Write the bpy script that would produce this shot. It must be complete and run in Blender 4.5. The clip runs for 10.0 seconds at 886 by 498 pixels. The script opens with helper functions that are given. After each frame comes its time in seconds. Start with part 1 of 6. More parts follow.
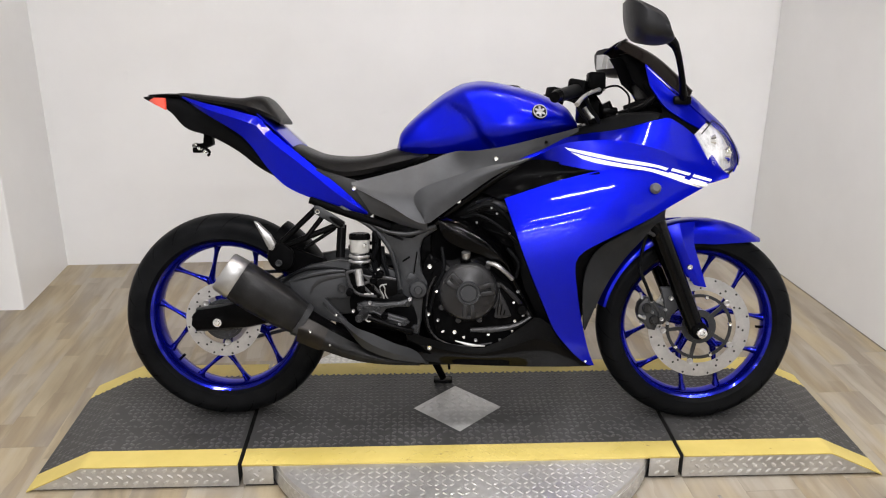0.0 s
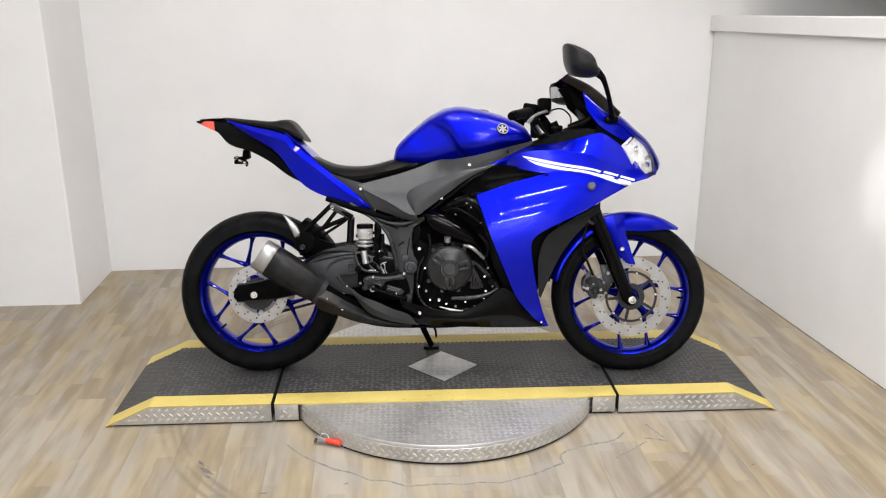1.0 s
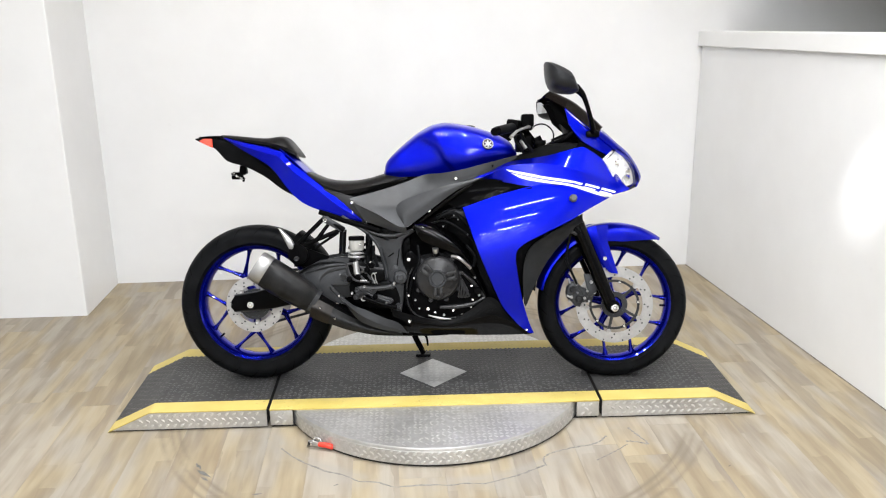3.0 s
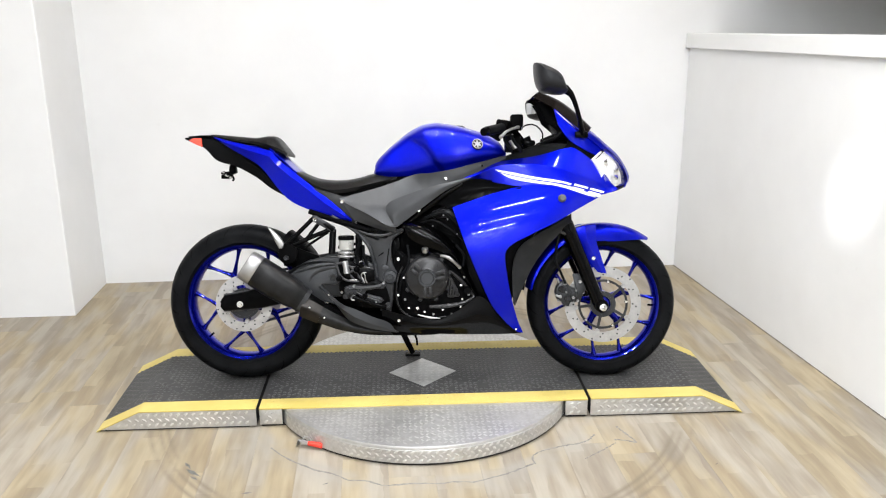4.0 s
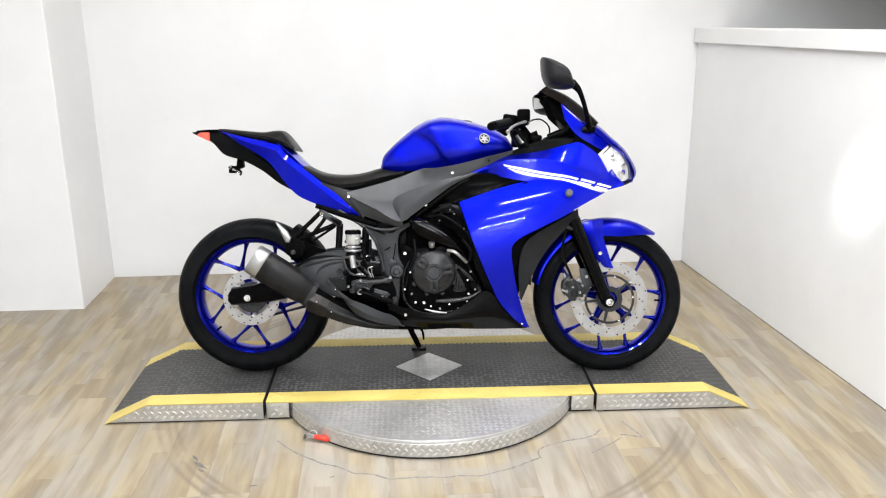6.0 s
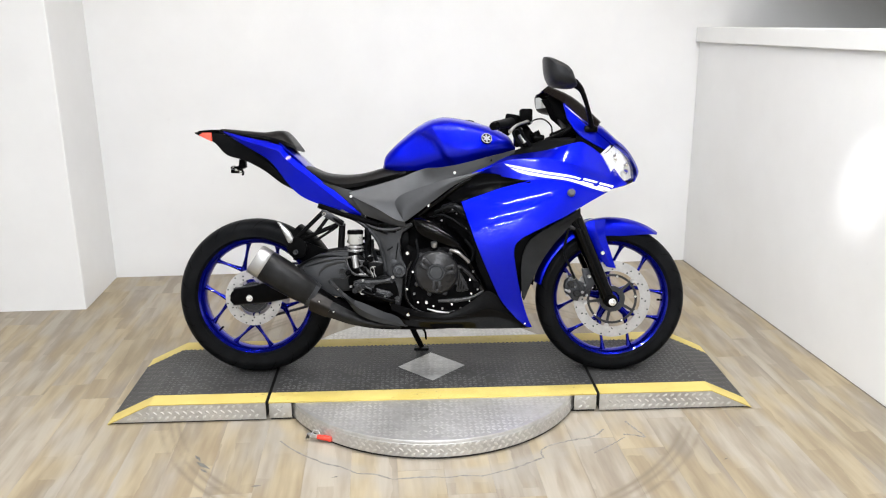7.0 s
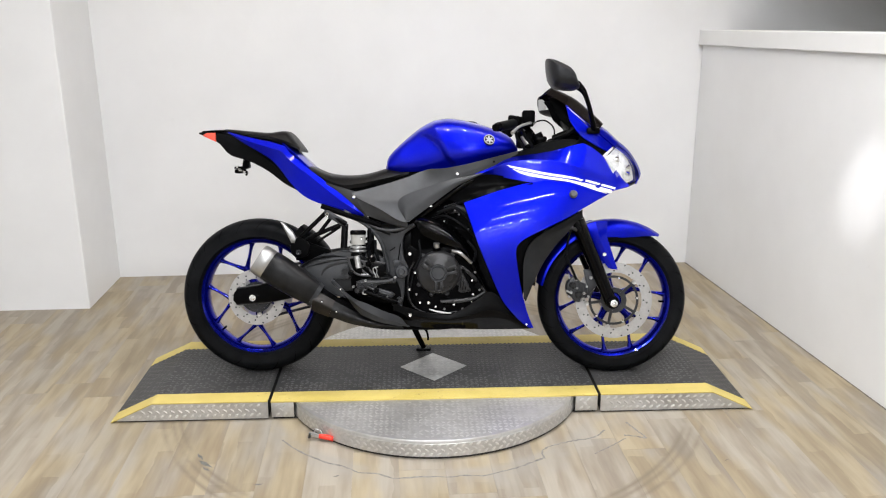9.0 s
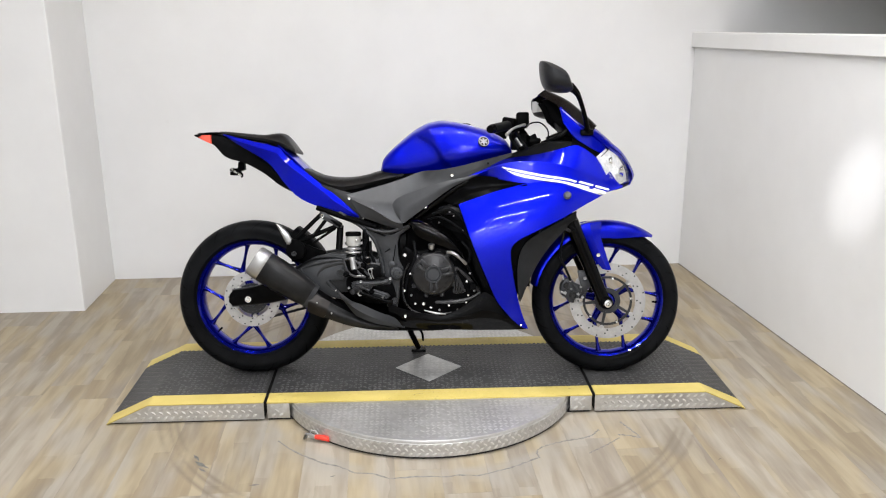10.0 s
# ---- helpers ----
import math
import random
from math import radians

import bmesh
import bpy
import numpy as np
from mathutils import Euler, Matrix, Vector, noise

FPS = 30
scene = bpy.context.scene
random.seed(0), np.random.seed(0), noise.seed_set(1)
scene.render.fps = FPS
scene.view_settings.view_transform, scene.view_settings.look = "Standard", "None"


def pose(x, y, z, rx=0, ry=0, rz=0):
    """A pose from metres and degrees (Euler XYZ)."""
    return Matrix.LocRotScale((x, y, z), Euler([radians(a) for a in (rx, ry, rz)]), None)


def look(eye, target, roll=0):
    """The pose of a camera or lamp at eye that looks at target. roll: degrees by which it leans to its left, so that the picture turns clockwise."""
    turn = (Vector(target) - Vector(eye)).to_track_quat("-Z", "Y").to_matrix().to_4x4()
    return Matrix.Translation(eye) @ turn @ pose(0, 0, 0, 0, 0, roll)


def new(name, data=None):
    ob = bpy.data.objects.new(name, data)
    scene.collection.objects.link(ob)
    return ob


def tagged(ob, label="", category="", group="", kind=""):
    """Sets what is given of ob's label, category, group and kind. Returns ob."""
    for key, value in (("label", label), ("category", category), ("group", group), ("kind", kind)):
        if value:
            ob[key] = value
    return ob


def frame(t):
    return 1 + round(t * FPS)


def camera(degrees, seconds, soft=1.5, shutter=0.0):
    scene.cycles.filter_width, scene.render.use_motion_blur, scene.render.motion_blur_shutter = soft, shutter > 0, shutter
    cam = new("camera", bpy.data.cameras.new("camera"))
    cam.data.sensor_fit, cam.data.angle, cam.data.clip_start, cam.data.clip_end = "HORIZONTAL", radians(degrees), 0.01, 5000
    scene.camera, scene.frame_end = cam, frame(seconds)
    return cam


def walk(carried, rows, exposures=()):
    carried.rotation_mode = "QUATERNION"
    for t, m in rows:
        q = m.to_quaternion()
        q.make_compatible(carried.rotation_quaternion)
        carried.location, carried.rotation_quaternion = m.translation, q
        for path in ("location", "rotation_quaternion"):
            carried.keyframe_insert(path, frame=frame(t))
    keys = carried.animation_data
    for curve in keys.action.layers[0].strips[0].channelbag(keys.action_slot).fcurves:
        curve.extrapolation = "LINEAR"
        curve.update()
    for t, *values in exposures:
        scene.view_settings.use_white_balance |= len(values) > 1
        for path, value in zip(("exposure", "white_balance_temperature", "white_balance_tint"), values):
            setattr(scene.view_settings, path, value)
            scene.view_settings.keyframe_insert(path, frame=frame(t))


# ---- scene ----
cam = camera(55.5, 10.0, soft=1.15)
PATH = [
    (0, (-0.143, -2.231, 1.408), (-0.062, -0.354, 0.723), 0.3),
    (0.1, (-0.126, -2.310, 1.411), (-0.067, -0.437, 0.712), 1.2),
    (0.2, (-0.110, -2.387, 1.416), (-0.043, -0.508, 0.732), 1.9),
    (0.3, (-0.098, -2.459, 1.433), (-0.030, -0.579, 0.753), 1.8),
    (0.4, (-0.105, -2.530, 1.438), (-0.023, -0.638, 0.796), 1.4),
    (0.5, (-0.111, -2.605, 1.453), (-0.015, -0.699, 0.855), 0.8),
    (0.7, (-0.119, -2.746, 1.452), (-0.011, -0.834, 0.877), -0.3),
    (0.8, (-0.131, -2.809, 1.452), (-0.017, -0.900, 0.865), -0.5),
    (0.9, (-0.137, -2.871, 1.453), (-0.012, -0.964, 0.864), -0.2),
    (1, (-0.146, -2.93, 1.454), (-0.05, -1.022, 0.862), -0.1),
    (1.1, (-0.138, -2.957, 1.464), (-0.045, -1.049, 0.873), 0.1),
    (1.2, (-0.144, -2.993, 1.469), (-0.052, -1.083, 0.883), 0.0),
    (1.3, (-0.121, -3.005, 1.480), (-0.021, -1.094, 0.900), -0.2),
    (1.4, (-0.111, -3.014, 1.488), (-0.031, -1.104, 0.898), 0.1),
    (1.5, (-0.093, -3.039, 1.477), (-0.028, -1.127, 0.895), 0.7),
    (1.7, (-0.060, -3.040, 1.487), (-0.006, -1.129, 0.897), 0.6),
    (2, (-0.033, -3.05, 1.486), (-0.002, -1.136, 0.906), 0.4),
    (2.2, (-0.025, -3.038, 1.480), (0.010, -1.126, 0.893), 0.2),
    (2.5, (-0.048, -3.046, 1.487), (0.015, -1.132, 0.912), -0.2),
    (2.7, (-0.058, -3.048, 1.484), (0.003, -1.132, 0.915), -0.6),
    (3.8, (-0.071, -3.052, 1.480), (0.023, -1.134, 0.921), -0.5),
    (4, (-0.07, -3.061, 1.478), (0.026, -1.144, 0.918), -0.4),
    (4.2, (-0.072, -3.054, 1.478), (0.021, -1.139, 0.911), -0.3),
    (4.5, (-0.069, -3.067, 1.483), (0.004, -1.149, 0.92), -0.0),
    (5, (-0.069, -3.065, 1.478), (0.012, -1.15, 0.907), -0.2),
    (5.5, (-0.064, -3.066, 1.477), (0.016, -1.151, 0.906), -0.3),
    (7, (-0.071, -3.064, 1.476), (0.004, -1.149, 0.905), -0.5),
    (7.5, (-0.066, -3.063, 1.47), (0.008, -1.147, 0.901), -0.2),
    (8, (-0.068, -3.065, 1.477), (0.006, -1.15, 0.904), -0.4),
    (8.5, (-0.068, -3.07, 1.474), (0.004, -1.154, 0.906), -0.4),
    (9, (-0.069, -3.077, 1.474), (-0.001, -1.16, 0.908), -0.3),
    (9.5, (-0.065, -3.086, 1.477), (0.016, -1.167, 0.919), -0.3),
    (10, (-0.074, -3.094, 1.475), (0.009, -1.176, 0.914), -0.3),
]
EXPOSURES = [(0.0, -0.38, 6700, 14.0), (0.5, -0.36, 6700, 14.0), (1.0, -0.31, 6650, 13.0), (1.5, -0.23, 6600, 12.0), (2.0, -0.15, 6550, 11.5), (2.5, -0.08, 6500, 11.0), (4.0, 0.03, 6450, 10.5), (5.5, 0.03, 6450, 10.5), (7.0, -0.05, 6450, 11.0), (8.0, -0.11, 6450, 11.0), (9.0, -0.25, 6500, 12.0), (10.0, -0.30, 6500, 12.0)]
walk(cam, [(t, look(eye, target, roll)) for t, eye, target, roll in PATH], EXPOSURES)

# ---- light ----
world = bpy.data.worlds.new("world")
scene.world = world
world.use_nodes = True
world.node_tree.nodes["Background"].inputs[0].default_value = (0.8, 0.85, 0.9, 1)
world.node_tree.nodes["Background"].inputs[1].default_value = 0.05


# ---- materials ----
class Mat:
    """A small wrapper round one node material."""

    def __init__(self, name, color, rough=0.5, metal=0.0, coat=0.0, spec=0.5):
        self.m = bpy.data.materials.new(name)
        self.m.use_nodes = True
        self.t = self.m.node_tree
        self.b = self.t.nodes["Principled BSDF"]
        self.set("Base Color", (*color, 1))
        self.set("Roughness", rough)
        self.set("Metallic", metal)
        self.set("Coat Weight", coat)
        self.set("Coat Roughness", 0.04)
        self.set("Specular IOR Level", spec)

    def set(self, key, value):
        self.b.inputs[key].default_value = value

    def node(self, kind, **values):
        n = self.t.nodes.new(kind)
        for key, value in values.items():
            n.inputs[key.replace("_", " ")].default_value = value
        return n

    def link(self, a, out, b, into):
        self.t.links.new(a.outputs[out], b.inputs[into])

    def coords(self, scale=(1, 1, 1), rot=(0, 0, 0)):
        c = self.t.nodes.new("ShaderNodeTexCoord")
        mp = self.t.nodes.new("ShaderNodeMapping")
        mp.inputs["Scale"].default_value = scale
        mp.inputs["Rotation"].default_value = rot
        self.link(c, "Object", mp, "Vector")
        return mp

    def noise(self, scale, detail=4.0, stretch=(1, 1, 1), rough=0.6):
        n = self.node("ShaderNodeTexNoise", Scale=scale, Detail=detail, Roughness=rough)
        self.link(self.coords(stretch), "Vector", n, "Vector")
        return n

    def ramp(self, src, out, stops):
        r = self.t.nodes.new("ShaderNodeValToRGB")
        e = r.color_ramp.elements
        while len(e) < len(stops):
            e.new(0.5)
        for k, (p, c) in zip(e, stops):
            k.position, k.color = p, (*c, 1)
        self.link(src, out, r, "Fac")
        return r

    def mix(self, fac, a, b, kind="MIX"):
        """fac, a, b: numbers, colours or (node, output) pairs."""
        n = self.t.nodes.new("ShaderNodeMix")
        n.data_type, n.blend_type = "RGBA", kind
        for sock, v in ((n.inputs[0], fac), (n.inputs[6], a), (n.inputs[7], b)):
            if isinstance(v, tuple) and hasattr(v[0], "outputs"):
                self.t.links.new(v[0].outputs[v[1]], sock)
            else:
                sock.default_value = v
        return n

    def bump(self, src, out, strength=0.2, dist=0.002):
        n = self.node("ShaderNodeBump", Strength=strength, Distance=dist)
        self.link(src, out, n, "Height")
        self.link(n, "Normal", self.b, "Normal")
        return n

    def rough_var(self, src, out, lo, hi):
        r = self.node("ShaderNodeMapRange")
        r.inputs["To Min"].default_value, r.inputs["To Max"].default_value = lo, hi
        self.link(src, out, r, "Value")
        self.link(r, "Result", self.b, "Roughness")


def plain(name, color, rough=0.5, metal=0.0, coat=0.0, spec=0.5, vary=0.15, scale=18.0, bump=0.0, fine=160.0, dust=0.0):
    """A surface with soft mottling, a fine grain and a little uneven gloss."""
    k = Mat(name, color, rough, metal, coat, spec)
    n = k.noise(scale)
    lo = tuple(max(0.0, c * (1 - vary)) for c in color)
    hi = tuple(min(1.0, c * (1 + vary) + dust) for c in color)
    r = k.ramp(n, "Fac", [(0.3, lo), (0.7, hi)])
    k.link(r, "Color", k.b, "Base Color")
    k.rough_var(n, "Fac", max(0.02, rough * 0.82), min(1.0, rough * 1.18))
    if bump:
        k.bump(k.noise(fine, 3.0), "Fac", bump, 0.0015)
    return k.m


BLUE = Mat("blue_paint", (0.0, 0.0, 0.6), 0.33, 0.72, 1.0, 0.06)
BLUE.set("Coat IOR", 1.26)
BLUE.set("Coat Roughness", 0.02)
BLUE.set("Specular Tint", (0.12, 0.12, 1.0, 1))
_f = BLUE.noise(900.0, 1.0)
_r = BLUE.ramp(_f, "Fac", [(0.35, (0.0006, 0.0034, 0.34)), (0.7, (0.0012, 0.0070, 0.50))])
BLUE.link(_r, "Color", BLUE.b, "Base Color")
BLUE = BLUE.m
RIMBLUE = plain("rim_blue", (0.0035, 0.008, 0.31), 0.15, 0.85, 0.6, 0.05, vary=0.2, scale=30)
RIMBLUE.node_tree.nodes["Principled BSDF"].inputs["Specular Tint"].default_value = (0.1, 0.1, 1, 1)
BLACK = plain("gloss_black", (0.0008, 0.0008, 0.0009), 0.06, 0.0, 0.0, 0.11, vary=0.3)
SATIN = plain("satin_black", (0.0018, 0.0018, 0.0020), 0.22, spec=0.04, vary=0.3, bump=0.08)
PLASTIC = plain("black_plastic", (0.0026, 0.0026, 0.0028), 0.34, spec=0.008, vary=0.3, bump=0.25, fine=420)
GREY = plain("graphite_panel", (0.038, 0.0395, 0.042), 0.33, 0.25, spec=0.25, vary=0.12, bump=0.05)
GREYDARK = plain("graphite_dark", (0.012, 0.012, 0.0125), 0.36, 0.1, spec=0.2, vary=0.15, bump=0.08)
CAST = plain("cast_grey_metal", (0.034, 0.0355, 0.038), 0.38, 0.3, spec=0.25, vary=0.2, bump=0.25, fine=300)
ENGINE = plain("engine_black", (0.015, 0.015, 0.0158), 0.28, 0.1, spec=0.3, vary=0.3, bump=0.2, fine=280)
VINYL = plain("seat_vinyl", (0.003, 0.003, 0.0032), 0.36, spec=0.12, vary=0.2, bump=0.3, fine=520)
RUBBER = plain("tyre_rubber", (0.0036, 0.0039, 0.0045), 0.40, spec=0.035, vary=0.3, scale=9, bump=0.15, fine=240, dust=0.003)
SHELLGREY = plain("mirror_shell", (0.016, 0.0165, 0.018), 0.4, spec=0.12, vary=0.2, bump=0.2, fine=420)
LINERGREY = plain("liner_grey", (0.006, 0.0062, 0.0066), 0.36, 0.0, spec=0.015, vary=0.15, bump=0.15, fine=420)
INNERGREY = plain("inner_panel_grey", (0.020, 0.0208, 0.0218), 0.45, 0.0, spec=0.06, vary=0.15, bump=0.15, fine=420)
ARMGREY = plain("swing_arm_grey", (0.016, 0.017, 0.0185), 0.4, 0.2, spec=0.3, vary=0.15, bump=0.1)
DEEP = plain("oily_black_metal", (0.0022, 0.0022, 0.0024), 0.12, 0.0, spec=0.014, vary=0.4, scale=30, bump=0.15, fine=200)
MUFFLER = plain("silencer_matt_black", (0.0062, 0.0062, 0.0064), 0.34, 0.1, spec=0.2, vary=0.5, scale=22, bump=0.25, dust=0.004)
HEATED = plain("heat_browned_steel", (0.015, 0.0125, 0.0105), 0.34, 0.6, spec=0.4, vary=0.5, scale=12, bump=0.1)
BADGE = plain("dull_badge_silver", (0.26, 0.26, 0.265), 0.4, 0.5, spec=0.3, vary=0.2)
BRACKETDARK = plain("dark_bracket_metal", (0.027, 0.028, 0.0295), 0.34, 0.25, spec=0.3, vary=0.3, scale=40, bump=0.2, fine=300)
BRACKET = plain("dull_bracket_metal", (0.040, 0.040, 0.042), 0.30, 0.35, spec=0.35, vary=0.25)
PLUGGREY = plain("grey_plastic", (0.095, 0.095, 0.097), 0.35, spec=0.2)
ALU = plain("bare_aluminium", (0.36, 0.36, 0.355), 0.42, 0.95, vary=0.12, bump=0.06, fine=260)
CHROME = plain("bright_steel", (0.82, 0.82, 0.8), 0.16, 1.0, vary=0.06)
STEEL = plain("brake_steel", (0.42, 0.415, 0.405), 0.4, 0.85, vary=0.12, scale=40)
GROOVESHADE = plain("groove_shade_black", (0.0008, 0.0008, 0.0009), 0.7, spec=0.0)
# near-black that gives holes and gaps their shade
DARKHOLE = plain("dark_hole", (0.01, 0.01, 0.01), 0.8)
WHITE = plain("white_decal", (0.82, 0.83, 0.84), 0.3, coat=0.5, vary=0.03)
FROST = plain("milky_plastic", (0.42, 0.42, 0.4), 0.35, vary=0.08)
REFLECT = plain("headlamp_reflector", (0.86, 0.87, 0.88), 0.30, 0.55, vary=0.35, scale=55)
REDLENS = plain("red_lens", (0.85, 0.10, 0.06), 0.15, coat=0.7, vary=0.1)
REDGRIP = plain("red_vinyl_grip", (0.75, 0.045, 0.025), 0.4, vary=0.12)
SILVERPAINT = plain("silver_metal", (0.45, 0.45, 0.45), 0.35, 0.8, vary=0.15)

SMOKE = Mat("smoked_screen", (0.006, 0.0045, 0.004), 0.04)
SMOKE.set("Alpha", 0.97)
SMOKE.set("Specular IOR Level", 0.05)
SMOKE = SMOKE.m
LENS = Mat("clear_lens", (0.92, 0.94, 0.96), 0.04, coat=0.5)
LENS.set("Alpha", 0.07)
LENS = LENS.m
MIRROR = Mat("mirror_glass", (0.58, 0.59, 0.60), 0.02, 1.0).m

# painted walls: white emulsion, faint roller mottling, scuffs low down
WALL = Mat("white_wall_paint", (0.8, 0.79, 0.775), 0.42)
_n = WALL.noise(1.6, 5.0)
_s = WALL.noise(7.0, 6.0)
_a = WALL.ramp(_n, "Fac", [(0.3, (0.685, 0.692, 0.690)), (0.7, (0.748, 0.757, 0.756))])
_b = WALL.ramp(_s, "Fac", [(0.70, (1, 1, 1)), (0.80, (0.93, 0.925, 0.92))])
_m = WALL.mix(1.0, (_a, "Color"), (_b, "Color"), "MULTIPLY")
WALL.t.links.new(_m.outputs[2], WALL.b.inputs["Base Color"])
WALL.bump(WALL.noise(130.0, 3.0), "Fac", 0.06, 0.002)
WALL = WALL.m
CEIL = plain("ceiling_white", (0.75, 0.74, 0.72), 0.8, vary=0.04, scale=4)

# vinyl planks, printed with long blotchy strips of pale and brown oak
PLANK = Mat("oak_vinyl_plank", (0.5, 0.38, 0.24), 0.36)
_o = PLANK.t.nodes.new("ShaderNodeObjectInfo")
_c = PLANK.t.nodes.new("ShaderNodeTexCoord")
_off = PLANK.t.nodes.new("ShaderNodeVectorMath")
_off.operation = "ADD"
_sc = PLANK.t.nodes.new("ShaderNodeVectorMath")
_sc.operation = "SCALE"
_sc.inputs[0].default_value = (13.0, 29.0, 7.0)
PLANK.link(_o, "Random", _sc, "Scale")
PLANK.link(_c, "Object", _off, 0)
PLANK.link(_sc, "Vector", _off, 1)


def plank_noise(stretch, scale, detail):
    mp = PLANK.t.nodes.new("ShaderNodeMapping")
    mp.inputs["Scale"].default_value = stretch
    PLANK.link(_off, "Vector", mp, "Vector")
    n = PLANK.node("ShaderNodeTexNoise", Scale=scale, Detail=detail, Roughness=0.55)
    PLANK.link(mp, "Vector", n, "Vector")
    return n


_strip = plank_noise((4.4, 0.62, 1), 5.0, 2.4)
_blot = plank_noise((1.2, 0.4, 1), 3.0, 4.0)
_yel = plank_noise((2.2, 0.55, 1), 3.2, 2.0)
_grain = plank_noise((12, 0.5, 1), 12.0, 3.0)
_bm = PLANK.t.nodes.new("ShaderNodeMapping")
_bm.inputs["Rotation"].default_value = (0, 0, radians(90))
PLANK.link(_off, "Vector", _bm, "Vector")
_brick = PLANK.node("ShaderNodeTexBrick", Scale=1.0, Mortar_Size=0.0, Brick_Width=0.42, Row_Height=0.0505, Bias=0.0)
_brick.inputs["Color1"].default_value = (0.0, 0.0, 0.0, 1)
_brick.inputs["Color2"].default_value = (1.0, 1.0, 1.0, 1)
_brick.offset, _brick.offset_frequency = 0.37, 2
_wob = PLANK.mix(0.05, (_bm, "Vector"), (plank_noise((1, 1, 1), 6.0, 3.0), "Color"), "ADD")
PLANK.t.links.new(_wob.outputs[2], _brick.inputs["Vector"])
_tone = PLANK.mix(0.80, (_brick, "Color"), (_strip, "Fac"))
_a = PLANK.ramp(_tone, 2, [(0.34, (0.228, 0.194, 0.150)), (0.45, (0.266, 0.230, 0.180)), (0.54, (0.306, 0.270, 0.214)), (0.64, (0.338, 0.303, 0.246))])
_y = PLANK.ramp(_yel, "Fac", [(0.46, (1, 1, 1)), (0.60, (1.045, 0.975, 0.80))])
_b = PLANK.ramp(_blot, "Fac", [(0.32, (0.84, 0.85, 0.87)), (0.62, (1, 1, 1))])
_g = PLANK.ramp(_grain, "Fac", [(0.3, (0.95, 0.945, 0.94)), (0.65, (1, 1, 1))])
_m = PLANK.mix(1.0, (_a, "Color"), (_b, "Color"), "MULTIPLY")
_my = PLANK.mix(1.0, (_m, 2), (_y, "Color"), "MULTIPLY")
_m2 = PLANK.mix(1.0, (_my, 2), (_g, "Color"), "MULTIPLY")
_pos = PLANK.t.nodes.new("ShaderNodeNewGeometry")
_sep = PLANK.t.nodes.new("ShaderNodeVectorMath")
_sep.operation = "MULTIPLY"
_sep.inputs[1].default_value = (1, 1, 0)
PLANK.link(_pos, "Position", _sep, 0)
_len = PLANK.t.nodes.new("ShaderNodeVectorMath")
_len.operation = "LENGTH"
PLANK.link(_sep, "Vector", _len, 0)
_scuff = PLANK.node("ShaderNodeTexNoise", Scale=3.5, Detail=5.0, Roughness=0.65)
PLANK.link(_pos, "Position", _scuff, "Vector")


def ring_mark(r, w, dark):
    """A rubbed ring round the turntable, broken up by noise."""
    d = PLANK.t.nodes.new("ShaderNodeMath")
    d.operation = "SUBTRACT"
    d.inputs[1].default_value = r
    PLANK.link(_len, "Value", d, 0)
    q = PLANK.t.nodes.new("ShaderNodeMath")
    q.operation = "ABSOLUTE"
    PLANK.link(d, "Value", q, 0)
    m = PLANK.node("ShaderNodeMapRange")
    m.inputs["From Min"].default_value, m.inputs["From Max"].default_value = 0.0, w
    m.inputs["To Min"].default_value, m.inputs["To Max"].default_value = 1.0, 0.0
    PLANK.link(q, "Value", m, "Value")
    f = PLANK.node("ShaderNodeMapRange")
    f.inputs["From Min"].default_value, f.inputs["From Max"].default_value = 0.34, 0.60
    f.inputs["To Max"].default_value = dark
    PLANK.link(_scuff, "Fac", f, "Value")
    k = PLANK.t.nodes.new("ShaderNodeMath")
    k.operation = "MULTIPLY"
    PLANK.link(m, "Result", k, 0)
    PLANK.link(f, "Result", k, 1)
    return k


for _r, _w, _dk in ((0.968, 0.014, 0.85), (0.995, 0.012, 0.7), (1.03, 0.014, 0.8), (0.985, 0.06, 0.35), (0.70, 0.085, 0.65), (0.66, 0.03, 0.5)):
    _k = ring_mark(_r, _w, _dk)
    # rubber marks far out, a greyish worn band close to the drum
    _nx = PLANK.mix((_k, "Value"), (0, 0, 0, 1), (0.155, 0.126, 0.088, 1) if _r > 0.9 else (0.275, 0.262, 0.236, 1))
    PLANK.t.links.new(_m2.outputs[2], _nx.inputs[6])
    _m2 = _nx
PLANK.t.links.new(_m2.outputs[2], PLANK.b.inputs["Base Color"])
PLANK.rough_var(_blot, "Fac", 0.42, 0.6)
PLANK.bump(_grain, "Fac", 0.08, 0.001)
PLANK = PLANK.m
SUBFLOOR = plain("floor_joint_dark", (0.27, 0.232, 0.182), 0.7, vary=0.2)

# platform finishes
DECKBLACK = Mat("worn_black_deck", (0.02, 0.02, 0.02), 0.5, 0.0, spec=0.4)
_n = DECKBLACK.noise(5.0, 6.0)
_s = DECKBLACK.noise(60.0, 4.0)
_a = DECKBLACK.ramp(_n, "Fac", [(0.3, (0.019, 0.0188, 0.0188)), (0.7, (0.043, 0.0428, 0.0425))])
_b = DECKBLACK.ramp(_s, "Fac", [(0.62, (1, 1, 1)), (0.8, (2.0, 1.95, 1.9))])
_m = DECKBLACK.mix(1.0, (_a, "Color"), (_b, "Color"), "MULTIPLY")
DECKBLACK.t.links.new(_m.outputs[2], DECKBLACK.b.inputs["Base Color"])
DECKBLACK.rough_var(_n, "Fac", 0.38, 0.6)
DECKBLACK.bump(_s, "Fac", 0.15, 0.001)
DECKBLACK = DECKBLACK.m
